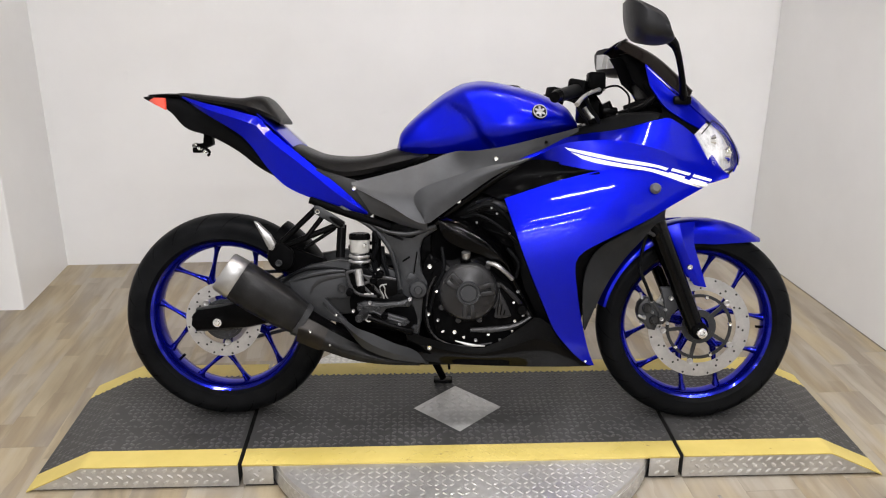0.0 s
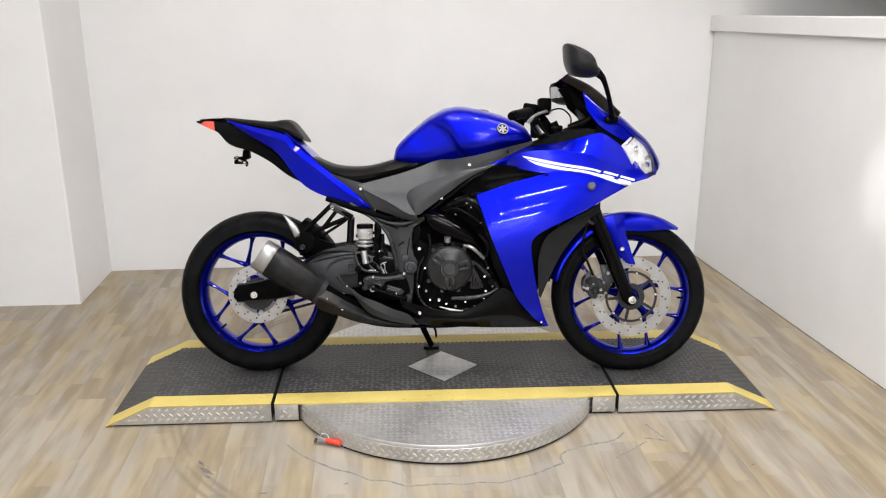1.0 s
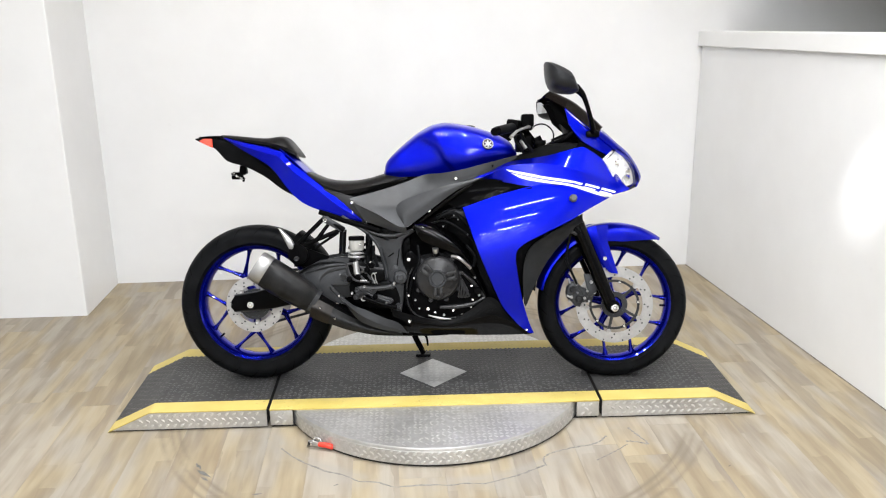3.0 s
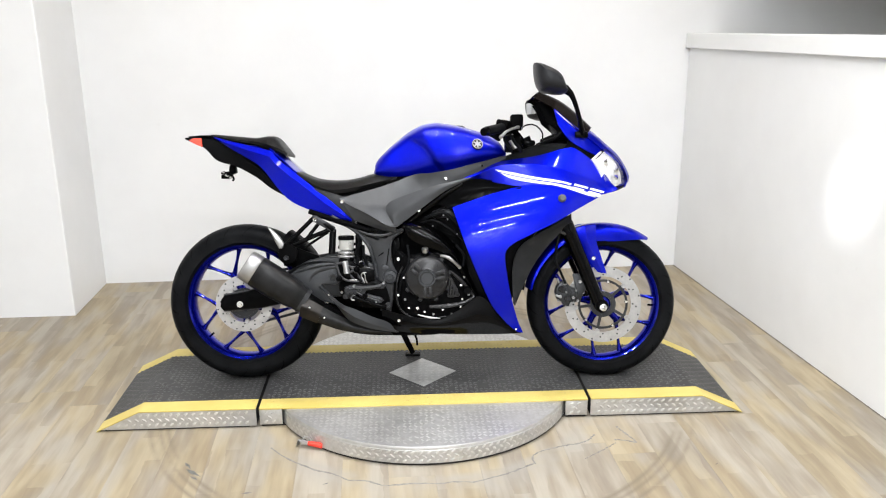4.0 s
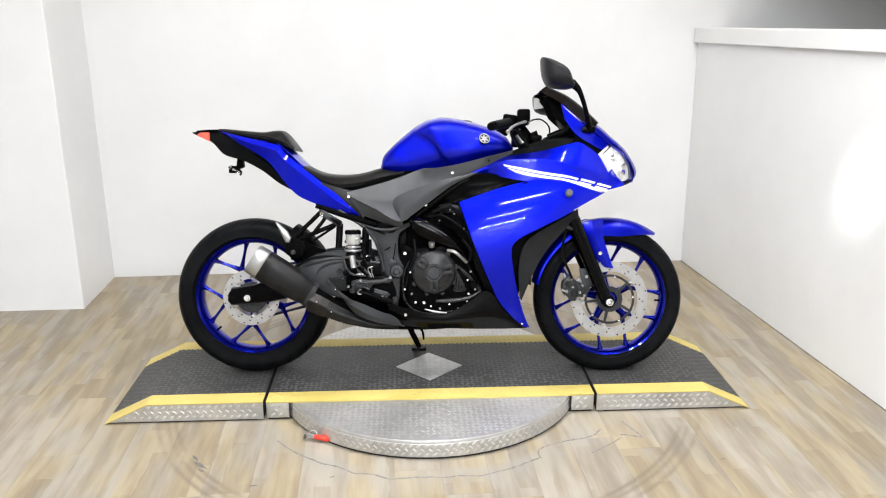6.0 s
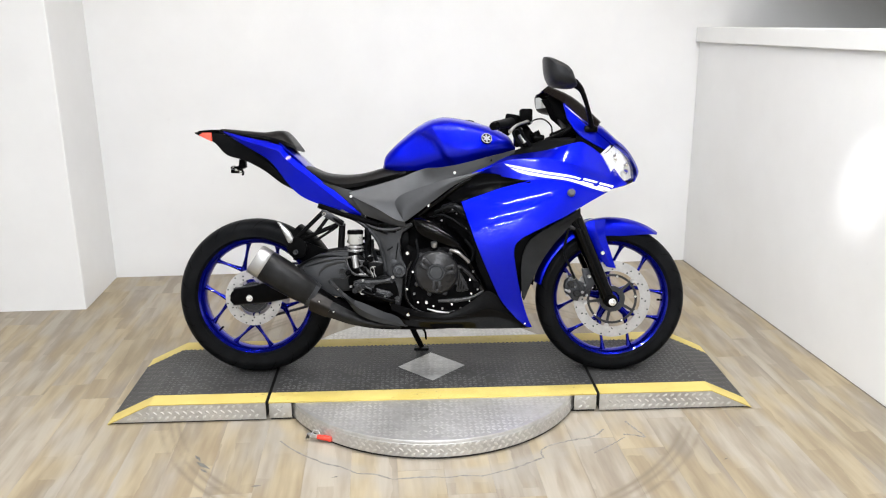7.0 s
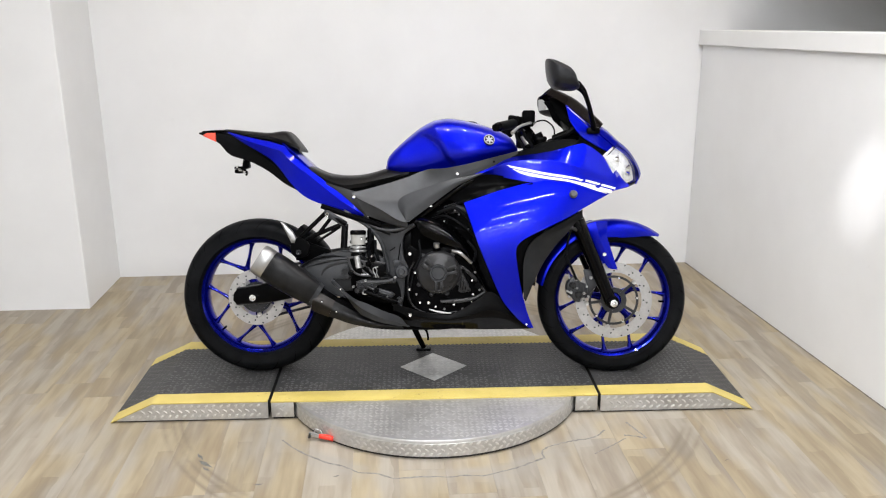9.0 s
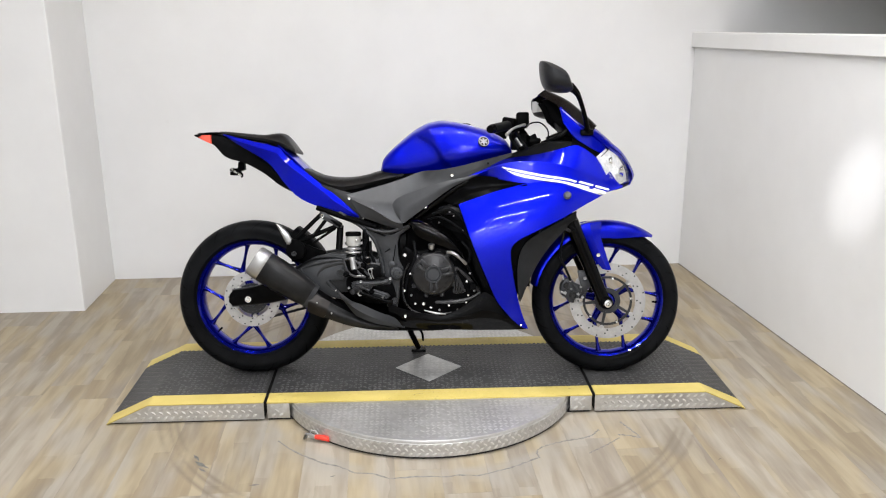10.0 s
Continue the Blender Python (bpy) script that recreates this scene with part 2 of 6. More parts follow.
YELLOW = Mat("yellow_edge_paint", (0.78, 0.52, 0.035), 0.5)
_n = YELLOW.noise(7.0, 6.0)
_s = YELLOW.noise(45.0, 6.0, (0.6, 1, 1))
_a = YELLOW.ramp(_n, "Fac", [(0.3, (0.475, 0.375, 0.095)), (0.7, (0.575, 0.462, 0.14))])
_b = YELLOW.ramp(_s, "Fac", [(0.66, (1, 1, 1)), (0.74, (0.35, 0.33, 0.4))])
_m = YELLOW.mix(1.0, (_a, "Color"), (_b, "Color"), "MULTIPLY")
YELLOW.t.links.new(_m.outputs[2], YELLOW.b.inputs["Base Color"])
YELLOW.bump(_s, "Fac", 0.1, 0.001)
YELLOW = YELLOW.m
TREAD = Mat("aluminium_tread_plate", (0.6, 0.6, 0.59), 0.34, 0.9)
_n = TREAD.noise(4.0, 6.0)
_s = TREAD.noise(40.0, 5.0)
_a = TREAD.ramp(_n, "Fac", [(0.3, (0.5, 0.5, 0.5)), (0.7, (0.72, 0.72, 0.71))])
_b = TREAD.ramp(_s, "Fac", [(0.35, (0.85, 0.85, 0.84)), (0.65, (1, 1, 1))])
_m = TREAD.mix(1.0, (_a, "Color"), (_b, "Color"), "MULTIPLY")
TREAD.t.links.new(_m.outputs[2], TREAD.b.inputs["Base Color"])
TREAD.rough_var(_n, "Fac", 0.4, 0.58)
TREAD = TREAD.m
DECKLUG = plain("worn_deck_lug", (0.066, 0.0655, 0.065), 0.4, 0.3, spec=0.5, vary=0.5, scale=9)
LUG = plain("worn_tread_lug", (0.64, 0.64, 0.63), 0.46, 0.9, vary=0.2, scale=5)


# ---- mesh helpers ----
def catmull(pts, n):
    """n points along a smooth curve through pts."""
    p = [Vector(q) for q in pts]
    if len(p) == 1:
        return [p[0].copy() for _ in range(n)]
    if len(p) == 2:
        return [p[0].lerp(p[1], i / (n - 1)) for i in range(n)]
    d = [0.0]
    for a, b in zip(p, p[1:]):
        d.append(d[-1] + max(1e-6, (b - a).length))
    out, k = [], 0
    for i in range(n):
        s = d[-1] * i / (n - 1)
        while k < len(p) - 2 and s > d[k + 1]:
            k += 1
        t = (s - d[k]) / (d[k + 1] - d[k])
        a, b = p[k], p[k + 1]
        h = d[k + 1] - d[k]
        ma = (b - p[k - 1]) / (d[k + 1] - d[k - 1]) * h if k > 0 else (b - a)
        mb = (p[k + 2] - a) / (d[k + 2] - d[k]) * h if k + 2 < len(p) else (b - a)
        t2, t3 = t * t, t * t * t
        out.append(a * (2 * t3 - 3 * t2 + 1) + ma * (t3 - 2 * t2 + t) + b * (3 * t2 - 2 * t3) + mb * (t3 - t2))
    return out


def part(name, bm, mat, parent=None, label="", smooth=True, flip=True, sharp=38):
    if flip:
        bmesh.ops.recalc_face_normals(bm, faces=bm.faces)
    me = bpy.data.meshes.new(name)
    bm.to_mesh(me)
    bm.free()
    me.materials.append(mat)
    if smooth:
        me.polygons.foreach_set("use_smooth", [True] * len(me.polygons))
        me.set_sharp_from_angle(angle=radians(sharp))
    ob = new(name, me)
    if parent is not None:
        ob.parent = parent
    if label:
        ob["label"] = label
    return ob


def grid_faces(bm, rows, wrap=False):
    vs = [[bm.verts.new(p) for p in row] for row in rows]
    n = len(vs[0])
    for a, b in zip(vs, vs[1:]):
        for i in range(n if wrap else n - 1):
            j = (i + 1) % n
            try:
                bm.faces.new((a[i], a[j], b[j], b[i]))
            except ValueError:
                pass
    return vs


def shell(rails, nu=24, nv=12, thick=0.004, bm=None, linear=False, bend=None):
    """A panel through the rails (polylines), with a thickness, closed all round."""
    rows = [catmull(r, nu) for r in rails]
    cols = []
    for i in range(nu):
        line = [r[i] for r in rows]
        if linear:
            seg = []
            per = max(1, nv // max(1, len(line) - 1))
            for a, b in zip(line, line[1:]):
                seg += [a.lerp(b, k / per) for k in range(per)]
            seg.append(line[-1])
            cols.append(seg)
        else:
            cols.append(catmull(line, nv))
    if bend is not None:
        cols = [[bend(p) for p in c] for c in cols]
    bm = bm or bmesh.new()
    vs = grid_faces(bm, cols)
    bm.normal_update()
    back = [[v.co - v.normal * thick for v in row] for row in vs]
    ws = grid_faces(bm, back)
    for A, B in ((vs[0], ws[0]), (vs[-1], ws[-1]), ([r[0] for r in vs], [r[0] for r in ws]), ([r[-1] for r in vs], [r[-1] for r in ws])):
        for i in range(len(A) - 1):
            try:
                bm.faces.new((A[i], A[i + 1], B[i + 1], B[i]))
            except ValueError:
                pass
    bmesh.ops.remove_doubles(bm, verts=bm.verts, dist=1e-5)
    return bm


def body(sections, nu=28, nv=24):
    """A closed form through cross-sections (each a list of points from one lower edge over the top to the other)."""
    secs = [catmull(s, nv) for s in sections]
    cols = [catmull([s[i] for s in secs], nu) for i in range(nv)]
    bm = bmesh.new()
    vs = grid_faces(bm, cols)
    for row in ([c[0] for c in vs], [c[-1] for c in vs]):
        try:
            bm.faces.new(row)
        except ValueError:
            pass
    for i in range(nu - 1):
        bm.faces.new((vs[0][i], vs[0][i + 1], vs[-1][i + 1], vs[-1][i]))
    bmesh.ops.remove_doubles(bm, verts=bm.verts, dist=1e-5)
    return bm


def arch(x, w, zb, zt, full=0.62, waist=1.0):
    """A symmetric arched section at x."""
    h = zt - zb
    half = [(w * 0.86 * waist, 0.0), (w, 0.28), (w * 0.93, 0.58), (w * full, 0.86), (w * 0.28, 0.985)]
    return [(x, -a, zb + h * t) for a, t in half] + [(x, 0, zt)] + [(x, a, zb + h * t) for a, t in reversed(half)]


def tube(path, r, seg=10, n=24, bm=None, flat=1.0):
    """A round bar along a smooth path; r: one radius or several, spread along it."""
    pts = catmull(path, n)
    rs = [r] * n if not isinstance(r, (list, tuple)) else [float(v) for v in np.interp(np.linspace(0, 1, n), np.linspace(0, 1, len(r)), r)]
    bm = bm or bmesh.new()
    up = Vector((0, 0, 1))
    rings = []
    for i, p in enumerate(pts):
        d = (pts[min(n - 1, i + 1)] - pts[max(0, i - 1)]).normalized()
        s = d.cross(up)
        s = s.normalized() if s.length > 1e-3 else Vector((0, 1, 0))
        q = s.cross(d).normalized()
        rings.append([p + (s * math.cos(2 * math.pi * k / seg) * flat + q * math.sin(2 * math.pi * k / seg)) * rs[i] for k in range(seg)])
    vs = grid_faces(bm, rings, wrap=True)
    bm.faces.new(vs[0])
    bm.faces.new(list(reversed(vs[-1])))
    return bm


def lathe(profile, centre, seg=48, bm=None, axis="y", closed=True):
    """Turns a profile of (radius, along) round an axis through centre."""
    bm = bm or bmesh.new()
    rings = []
    for k in range(seg):
        a = 2 * math.pi * k / seg
        ring = []
        for r, y in profile:
            c, s = r * math.cos(a), r * math.sin(a)
            v = {"y": (c, y, s), "z": (c, s, y), "x": (y, c, s)}[axis]
            ring.append(bm.verts.new(Vector(centre) + Vector(v)))
        rings.append(ring)
    n = len(profile)
    for a, b in zip(rings, rings[1:] + rings[:1]):
        for i in range(n if closed else n - 1):
            j = (i + 1) % n
            if (a[i].co - b[i].co).length < 1e-7 and (a[j].co - b[j].co).length < 1e-7:
                continue
            bm.faces.new((a[i], a[j], b[j], b[i]))
    bmesh.ops.remove_doubles(bm, verts=bm.verts, dist=1e-6)
    return bm


def plate(outline, y0, y1, bevel=0.004, bm=None, plane="xz"):
    """A flat piece with a rounded rim: the outline (x, z) between y0 and y1."""
    own = bmesh.new()
    co = (lambda a, b, y: (a, y, b)) if plane == "xz" else (lambda a, b, y: (a, b, y))
    A = [own.verts.new(co(a, b, y0)) for a, b in outline]
    B = [own.verts.new(co(a, b, y1)) for a, b in outline]
    own.faces.new(A)
    own.faces.new(list(reversed(B)))
    for i in range(len(A)):
        j = (i + 1) % len(A)
        own.faces.new((A[i], B[i], B[j], A[j]))
    bmesh.ops.recalc_face_normals(own, faces=own.faces)
    if bevel:
        rim = [e for e in own.edges if len({round(v.co[1 if plane == "xz" else 2], 5) for v in e.verts}) == 1]
        bmesh.ops.bevel(own, geom=rim, offset=bevel, segments=2, affect="EDGES", profile=0.5)
    return join(bm, own)


def join(bm, own):
    if bm is None:
        return own
    me = bpy.data.meshes.new("tmp")
    own.to_mesh(me)
    own.free()
    bm.from_mesh(me)
    bpy.data.meshes.remove(me)
    return bm


def block(x0, x1, y0, y1, z0, z1, bevel=0.004, bm=None, turn=None):
    own = bmesh.new()
    bmesh.ops.create_cube(own, size=1.0)
    for v in own.verts:
        v.co = ((x0 + x1) / 2 + v.co.x * (x1 - x0), (y0 + y1) / 2 + v.co.y * (y1 - y0), (z0 + z1) / 2 + v.co.z * (z1 - z0))
    if bevel:
        bmesh.ops.bevel(own, geom=own.edges[:], offset=bevel, segments=2, affect="EDGES", profile=0.5)
    if turn is not None:
        bmesh.ops.transform(own, matrix=turn, verts=own.verts)
    return join(bm, own)


def cyl(a, b, r, seg=14, bm=None, r2=None):
    return tube([a, b], [r, r if r2 is None else r2], seg, 2, bm)


def smooth_outline(pts, n=48):
    """A closed smooth outline through (x, z) points."""
    p = [Vector((a, b, 0)) for a, b in pts]
    m = len(p)
    out = []
    per = max(2, n // m)
    for i in range(m):
        a, b, c, d = p[i - 1], p[i], p[(i + 1) % m], p[(i + 2) % m]
        for k in range(per):
            t = k / per
            out.append(0.5 * (2 * b + (c - a) * t + (2 * a - 5 * b + 4 * c - d) * t * t + (3 * b - a - 3 * c + d) * t ** 3))
    return [(v.x, v.y) for v in out]


def mirrored(pts):
    return [(x, -y, z) for x, y, z in pts]


# ---- the room ----
def wall(name, a, b, thick, z0, z1):
    """A straight wall from a to b (its face towards the room), with thickness behind it to its left."""
    a, b = Vector((*a, 0)), Vector((*b, 0))
    d = (b - a).normalized()
    n = Vector((-d.y, d.x, 0)) * thick
    bm = bmesh.new()
    q = [a, b, b + n, a + n]
    lo = [bm.verts.new(v + Vector((0, 0, z0))) for v in q]
    hi = [bm.verts.new(v + Vector((0, 0, z1))) for v in q]
    bm.faces.new(lo)
    bm.faces.new(hi)
    for i in range(4):
        j = (i + 1) % 4
        bm.faces.new((lo[i], lo[j], hi[j], hi[i]))
    bmesh.ops.bevel(bm, geom=[e for e in bm.edges if abs(e.verts[0].co.z - e.verts[1].co.z) > 0.1], offset=0.006, segments=2, affect="EDGES", profile=0.5)
    return tagged(part(name, bm, WALL, smooth=False), kind="structure")


CEIL_Z = 3.0
tagged(wall("wall_north", (3.4, 1.63), (-3.6, 1.395), -0.12, 0, CEIL_Z), "white painted back wall with faint scuffs", "wall")
bm = bmesh.new()
q = [(-1.715, 1.5), (-1.70, 0.955), (-3.6, 0.915), (-3.6, 1.44)]
lo = [bm.verts.new((x, y, 0)) for x, y in q]
hi = [bm.verts.new((x, y, CEIL_Z)) for x, y in q]
for i in range(4):
    bm.faces.new((lo[i], lo[(i + 1) % 4], hi[(i + 1) % 4], hi[i]))
bm.faces.new(lo)
bm.faces.new(hi)
bmesh.ops.bevel(bm, geom=[e for e in bm.edges if abs(e.verts[0].co.z - e.verts[1].co.z) > 0.1], offset=0.006, segments=2, affect="EDGES", profile=0.5)
tagged(part("wall_pier", bm, WALL, smooth=False), "white painted boxed-out pier beside the back wall", "wall", kind="structure")
low = tagged(wall("wall_east_low", (1.841, -2.0), (1.51, 1.565), -0.11, 0, 1.235), "white painted low partition wall with a capped top", "wall")
for v in low.data.vertices:
    if v.co.z > 1.0:
        v.co.z = 1.2372 + (1.56 - v.co.y) / 3.56 * 0.093
tagged(wall("wall_east", (3.4, -5.2), (3.4, 1.63), -0.1, 0, CEIL_Z), "plain white outer wall", "wall")
tagged(wall("wall_south", (-3.6, -5.2), (3.4, -5.2), -0.1, 0, CEIL_Z), "plain white outer wall", "wall")
tagged(wall("wall_west", (-3.6, 1.4), (-3.6, -5.2), -0.1, 0, CEIL_Z), "plain white outer wall", "wall")

bm = bmesh.new()
p0, p1 = Vector((1.841, -2.0, 0)), Vector((1.51, 1.56, 0))
d = (p1 - p0).normalized()
nrm = Vector((d.y, -d.x, 0))
q = [p0 - nrm * 0.022, p1 - nrm * 0.022, p1 + nrm * 0.135, p0 + nrm * 0.135]
zc = [1.330, 1.237, 1.237, 1.330]
lo = [bm.verts.new(v + Vector((0, 0, h))) for v, h in zip(q, zc)]
hi = [bm.verts.new(v + Vector((0, 0, h + 0.078))) for v, h in zip(q, zc)]
bm.faces.new(lo)
bm.faces.new(hi)
for i in range(4):
    bm.faces.new((lo[i], lo[(i + 1) % 4], hi[(i + 1) % 4], hi[i]))
bmesh.ops.bevel(bm, geom=bm.edges[:], offset=0.004, segments=2, affect="EDGES", profile=0.5)
tagged(part("trim_cap", bm, WALL, smooth=False), "white painted wooden cap on the low partition wall", "trim", kind="structure")

# never in view: added to keep lamp light off the space behind the partition
tagged(wall("wall_east_upper", (1.95, -5.2), (1.62, 1.62), -0.14, 1.80, CEIL_Z), "unseen white bulkhead added to shade the space behind the partition", "wall")
bm = block(-3.7, 3.5, -5.3, 1.8, CEIL_Z, CEIL_Z + 0.1, 0)
tagged(part("ceiling", bm, CEIL, smooth=False), "plain white ceiling", "ceiling", kind="structure")
bm = block(-3.7, 3.5, -5.3, 1.8, -0.1, -0.003, 0)
floor = tagged(part("floor", bm, SUBFLOOR, smooth=False), "oak-look vinyl plank floor with scuff marks", "floor", kind="structure")


# thin dark strip painted as the shadow gap between the partition and the floor
joint = tagged(wall("trim_joint", (1.838, -2.0), (1.507, 1.560), -0.0025, 0, 0.0035), "dark strip for the shadow gap at the foot of the partition", "trim")
joint.data.materials[0] = plain("joint_shade", (0.16, 0.14, 0.115), 0.8, vary=0.5, scale=25)

# ---- ceiling lamps ----
def strip_light(x, y, watt, long=1.2, color=(0.94, 0.965, 1.0)):
    base = tagged(new("ceiling_light"), "unseen white fluorescent batten light on the ceiling", "lamp", "ceiling lights")
    base.location = (x, y, CEIL_Z - 0.004)
    part("housing", block(-long / 2 - 0.03, long / 2 + 0.03, -0.075, 0.075, -0.05, 0, 0.006), CEIL, base)
    for s in (-1, 1):
        part("end_cap", block(s * long / 2 - 0.012, s * long / 2 + 0.012, -0.07, 0.07, -0.085, -0.05, 0.004), CEIL, base)
    lamp = bpy.data.lights.new("tube_light", "AREA")
    lamp.shape, lamp.size, lamp.size_y, lamp.energy = "RECTANGLE", long, 0.075, watt
    lamp.color = color
    ob = new("tube_light", lamp)
    ob.location = (x, y, CEIL_Z - 0.075)


for x, y, watt, long in ((-0.3, -4.9, 105.0, 1.9), (0.0, -3.65, 78.0, 1.45), (0.33, -2.35, 50.0, 1.15)):
    strip_light(x, y, watt, long)
# unseen side battens added as fill for the left of the room
for y in (-3.4, -2.0):
    strip_light(-2.4, y, 8.0, 1.0)
# unseen overhead battens added to brighten the deck, floor and back wall
for x, watt in ((-1.0, 27.0), (1.2, 34.0)):
    strip_light(x, -0.7, watt, 0.9)
    # weak warm ones, added to tint the top of the back wall
    strip_light(x, 0.45, watt * 0.33, 0.9, (1.0, 0.86, 0.72))


def downlight(x, y, watt):
    """A small round lamp set in the ceiling."""
    base = tagged(new("downlight"), "small round recessed ceiling downlight", "lamp", "ceiling downlights")
    base.location = (x, y, CEIL_Z)
    part("trim_ring", lathe([(0.06, -0.012), (0.08, -0.010), (0.083, 0.0), (0.06, 0.0)], (0, 0, 0), 28, axis="z"), CEIL, base)
    lamp = bpy.data.lights.new("downlight_lamp", "AREA")
    lamp.shape, lamp.size, lamp.energy, lamp.spread = "DISK", 0.10, watt, radians(130)
    lamp.color = (1.0, 0.985, 0.96)
    ob = new("downlight_lamp", lamp)
    ob.location = (x, y, CEIL_Z - 0.006)


for x, y in ((-0.8, -1.7), (-0.12, -0.6), (0.42, -0.05), (-0.45, -1.2)):
    downlight(x, y, 8.0)

# an unseen ceiling spot, added to make the bright patch on the partition
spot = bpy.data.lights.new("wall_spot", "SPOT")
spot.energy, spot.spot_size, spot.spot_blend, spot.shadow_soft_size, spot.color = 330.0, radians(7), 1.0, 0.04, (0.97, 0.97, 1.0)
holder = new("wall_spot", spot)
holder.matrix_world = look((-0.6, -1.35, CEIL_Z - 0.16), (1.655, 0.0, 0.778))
can = tagged(new("ceiling_spot"), "small white ceiling spot, added unseen to light the partition", "lamp")
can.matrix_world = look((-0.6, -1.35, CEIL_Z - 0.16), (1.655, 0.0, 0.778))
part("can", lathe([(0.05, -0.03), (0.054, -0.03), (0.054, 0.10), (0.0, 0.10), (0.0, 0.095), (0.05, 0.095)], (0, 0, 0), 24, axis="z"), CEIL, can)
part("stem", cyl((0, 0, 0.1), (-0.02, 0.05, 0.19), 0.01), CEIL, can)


# ---- turntable and ramps ----
TOP = 0.076
YN, YF = -0.270, 0.308          # long edges of the deck
SN, SF = -0.192, 0.226          # inner edges of the yellow bands
GAP = 0.607                     # joints between the middle deck and the ramps
DISC_R = 0.572


def lug_rows(x0, x1, y0, y1, pitch, inside):
    """Places and turns of the raised bars of a tread plate."""
    out = []
    nx, ny = int((x1 - x0) / pitch) + 1, int((y1 - y0) / pitch) + 1
    for i in range(nx):
        for j in range(ny):
            x, y = x0 + (i + 0.5) * pitch, y0 + (j + 0.5) * pitch
            if inside(x, y):
                out.append((x, y, 45 if (i + j) % 2 else -45))
    return out


def lugs(places, height, length=0.026, width=0.0075, to=None):
    """Raised lens-shaped bars, joined. to: maps (x, y, h) to a point."""
    verts, faces = [], []
    shape = [(-0.5, 0, 0), (-0.2, -0.42, 0), (0.2, -0.42, 0), (0.5, 0, 0), (0.2, 0.42, 0), (-0.2, 0.42, 0), (-0.22, 0, 1), (0.22, 0, 1)]
    tri = [(0, 1, 6), (1, 2, 7, 6), (2, 3, 7), (3, 4, 7), (4, 5, 6, 7), (5, 0, 6)]
    for x, y, deg in places:
        c, s = math.cos(radians(deg)), math.sin(radians(deg))
        k = len(verts)
        g = 0.9 + 0.2 * random.random()
        for a, b, h in shape:
            u, v = a * length * g, b * width * 2
            p = (x + u * c - v * s, y + u * s + v * c, h * height * g)
            verts.append(to(*p) if to else p)
        faces += [tuple(k + i for i in f) for f in tri]
    me = bpy.data.meshes.new("lugs")
    me.from_pydata(verts, [], faces)
    bm = bmesh.new()
    bm.from_mesh(me)
    bpy.data.meshes.remove(me)
    return bm


def deck_height(x):
    """The ramps run down to the floor at both ends."""
    a = abs(x)
    return TOP if a < 1.03 else max(0.004, TOP - (a - 1.03) / 0.155 * (TOP - 0.004))


def side_rows(x0, x1, y0, y1, pitch, inside):
    """Bars of a narrow upright strip: each row leans one way."""
    out = []
    for j in range(3):
        for i in range(int((x1 - x0) / 0.027)):
            x, y = x0 + (i + 0.5 + 0.5 * (j % 2)) * 0.027, y0 + (j + 0.45) * (y1 - y0) / 3
            if x < x1 - 0.008 and inside(x, y):
                out.append((x, y, 38 if j % 2 == 0 else -38))
    return out


turntable = tagged(new("turntable"), "low motorcycle turntable of aluminium tread plate with a black deck", "turntable")
# round drum
top = lathe([(0.0, 0.0), (DISC_R - 0.002, 0.0), (DISC_R, -0.003), (DISC_R, -0.012), (0.0, -0.012)], (0, 0, 0.070), 96, axis="z", closed=False)
part("disc_top", top, TREAD, turntable, "worn aluminium tread plate disc")
side = lathe([(DISC_R - 0.001, -0.012), (DISC_R + 0.002, -0.013), (DISC_R + 0.002, -0.060), (DISC_R - 0.001, -0.061)], (0, 0, 0.070), 96, axis="z", closed=False)
part("side_skirt", side, TREAD, turntable, "aluminium tread plate skirt")
# dark recessed ring added for the shadow line under the skirt
rim = lathe([(DISC_R - 0.004, 0.009), (DISC_R - 0.010, 0.009), (DISC_R - 0.010, 0.0), (DISC_R - 0.004, 0.0)], (0, 0, 0), 96, axis="z")
part("base_shade", rim, DARKHOLE, turntable)
worn = random.Random(12)
disc_places = lug_rows(-DISC_R, DISC_R, -DISC_R, DISC_R, 0.0195, lambda x, y: x * x + y * y < (DISC_R - 0.014) ** 2 and (y < YN - 0.01 or y > YF + 0.01))
disc_places = [q for q in disc_places if worn.random() > 0.25 * math.exp(-((q[0] + 0.05) / 0.16) ** 2)]
tagged(part("disc_tread", lugs(disc_places, 0.0011, 0.020, 0.0050, to=lambda x, y, h: (x, y, 0.0702 + h)), LUG, turntable, smooth=False), kind="stuff")


def skirt_point(u, v, h):
    a = u / DISC_R
    return ((DISC_R + 0.002 + h) * math.cos(a), (DISC_R + 0.002 + h) * math.sin(a), v)


skirt_places = side_rows(-3.1 * DISC_R, -0.05 * DISC_R, 0.012, 0.058, 0.0235, lambda x, y: DISC_R * math.sin(x / DISC_R) < YN)
tagged(part("skirt_tread", lugs(skirt_places, 0.0016, 0.021, 0.0055, to=skirt_point), LUG, turntable, smooth=False), kind="stuff")

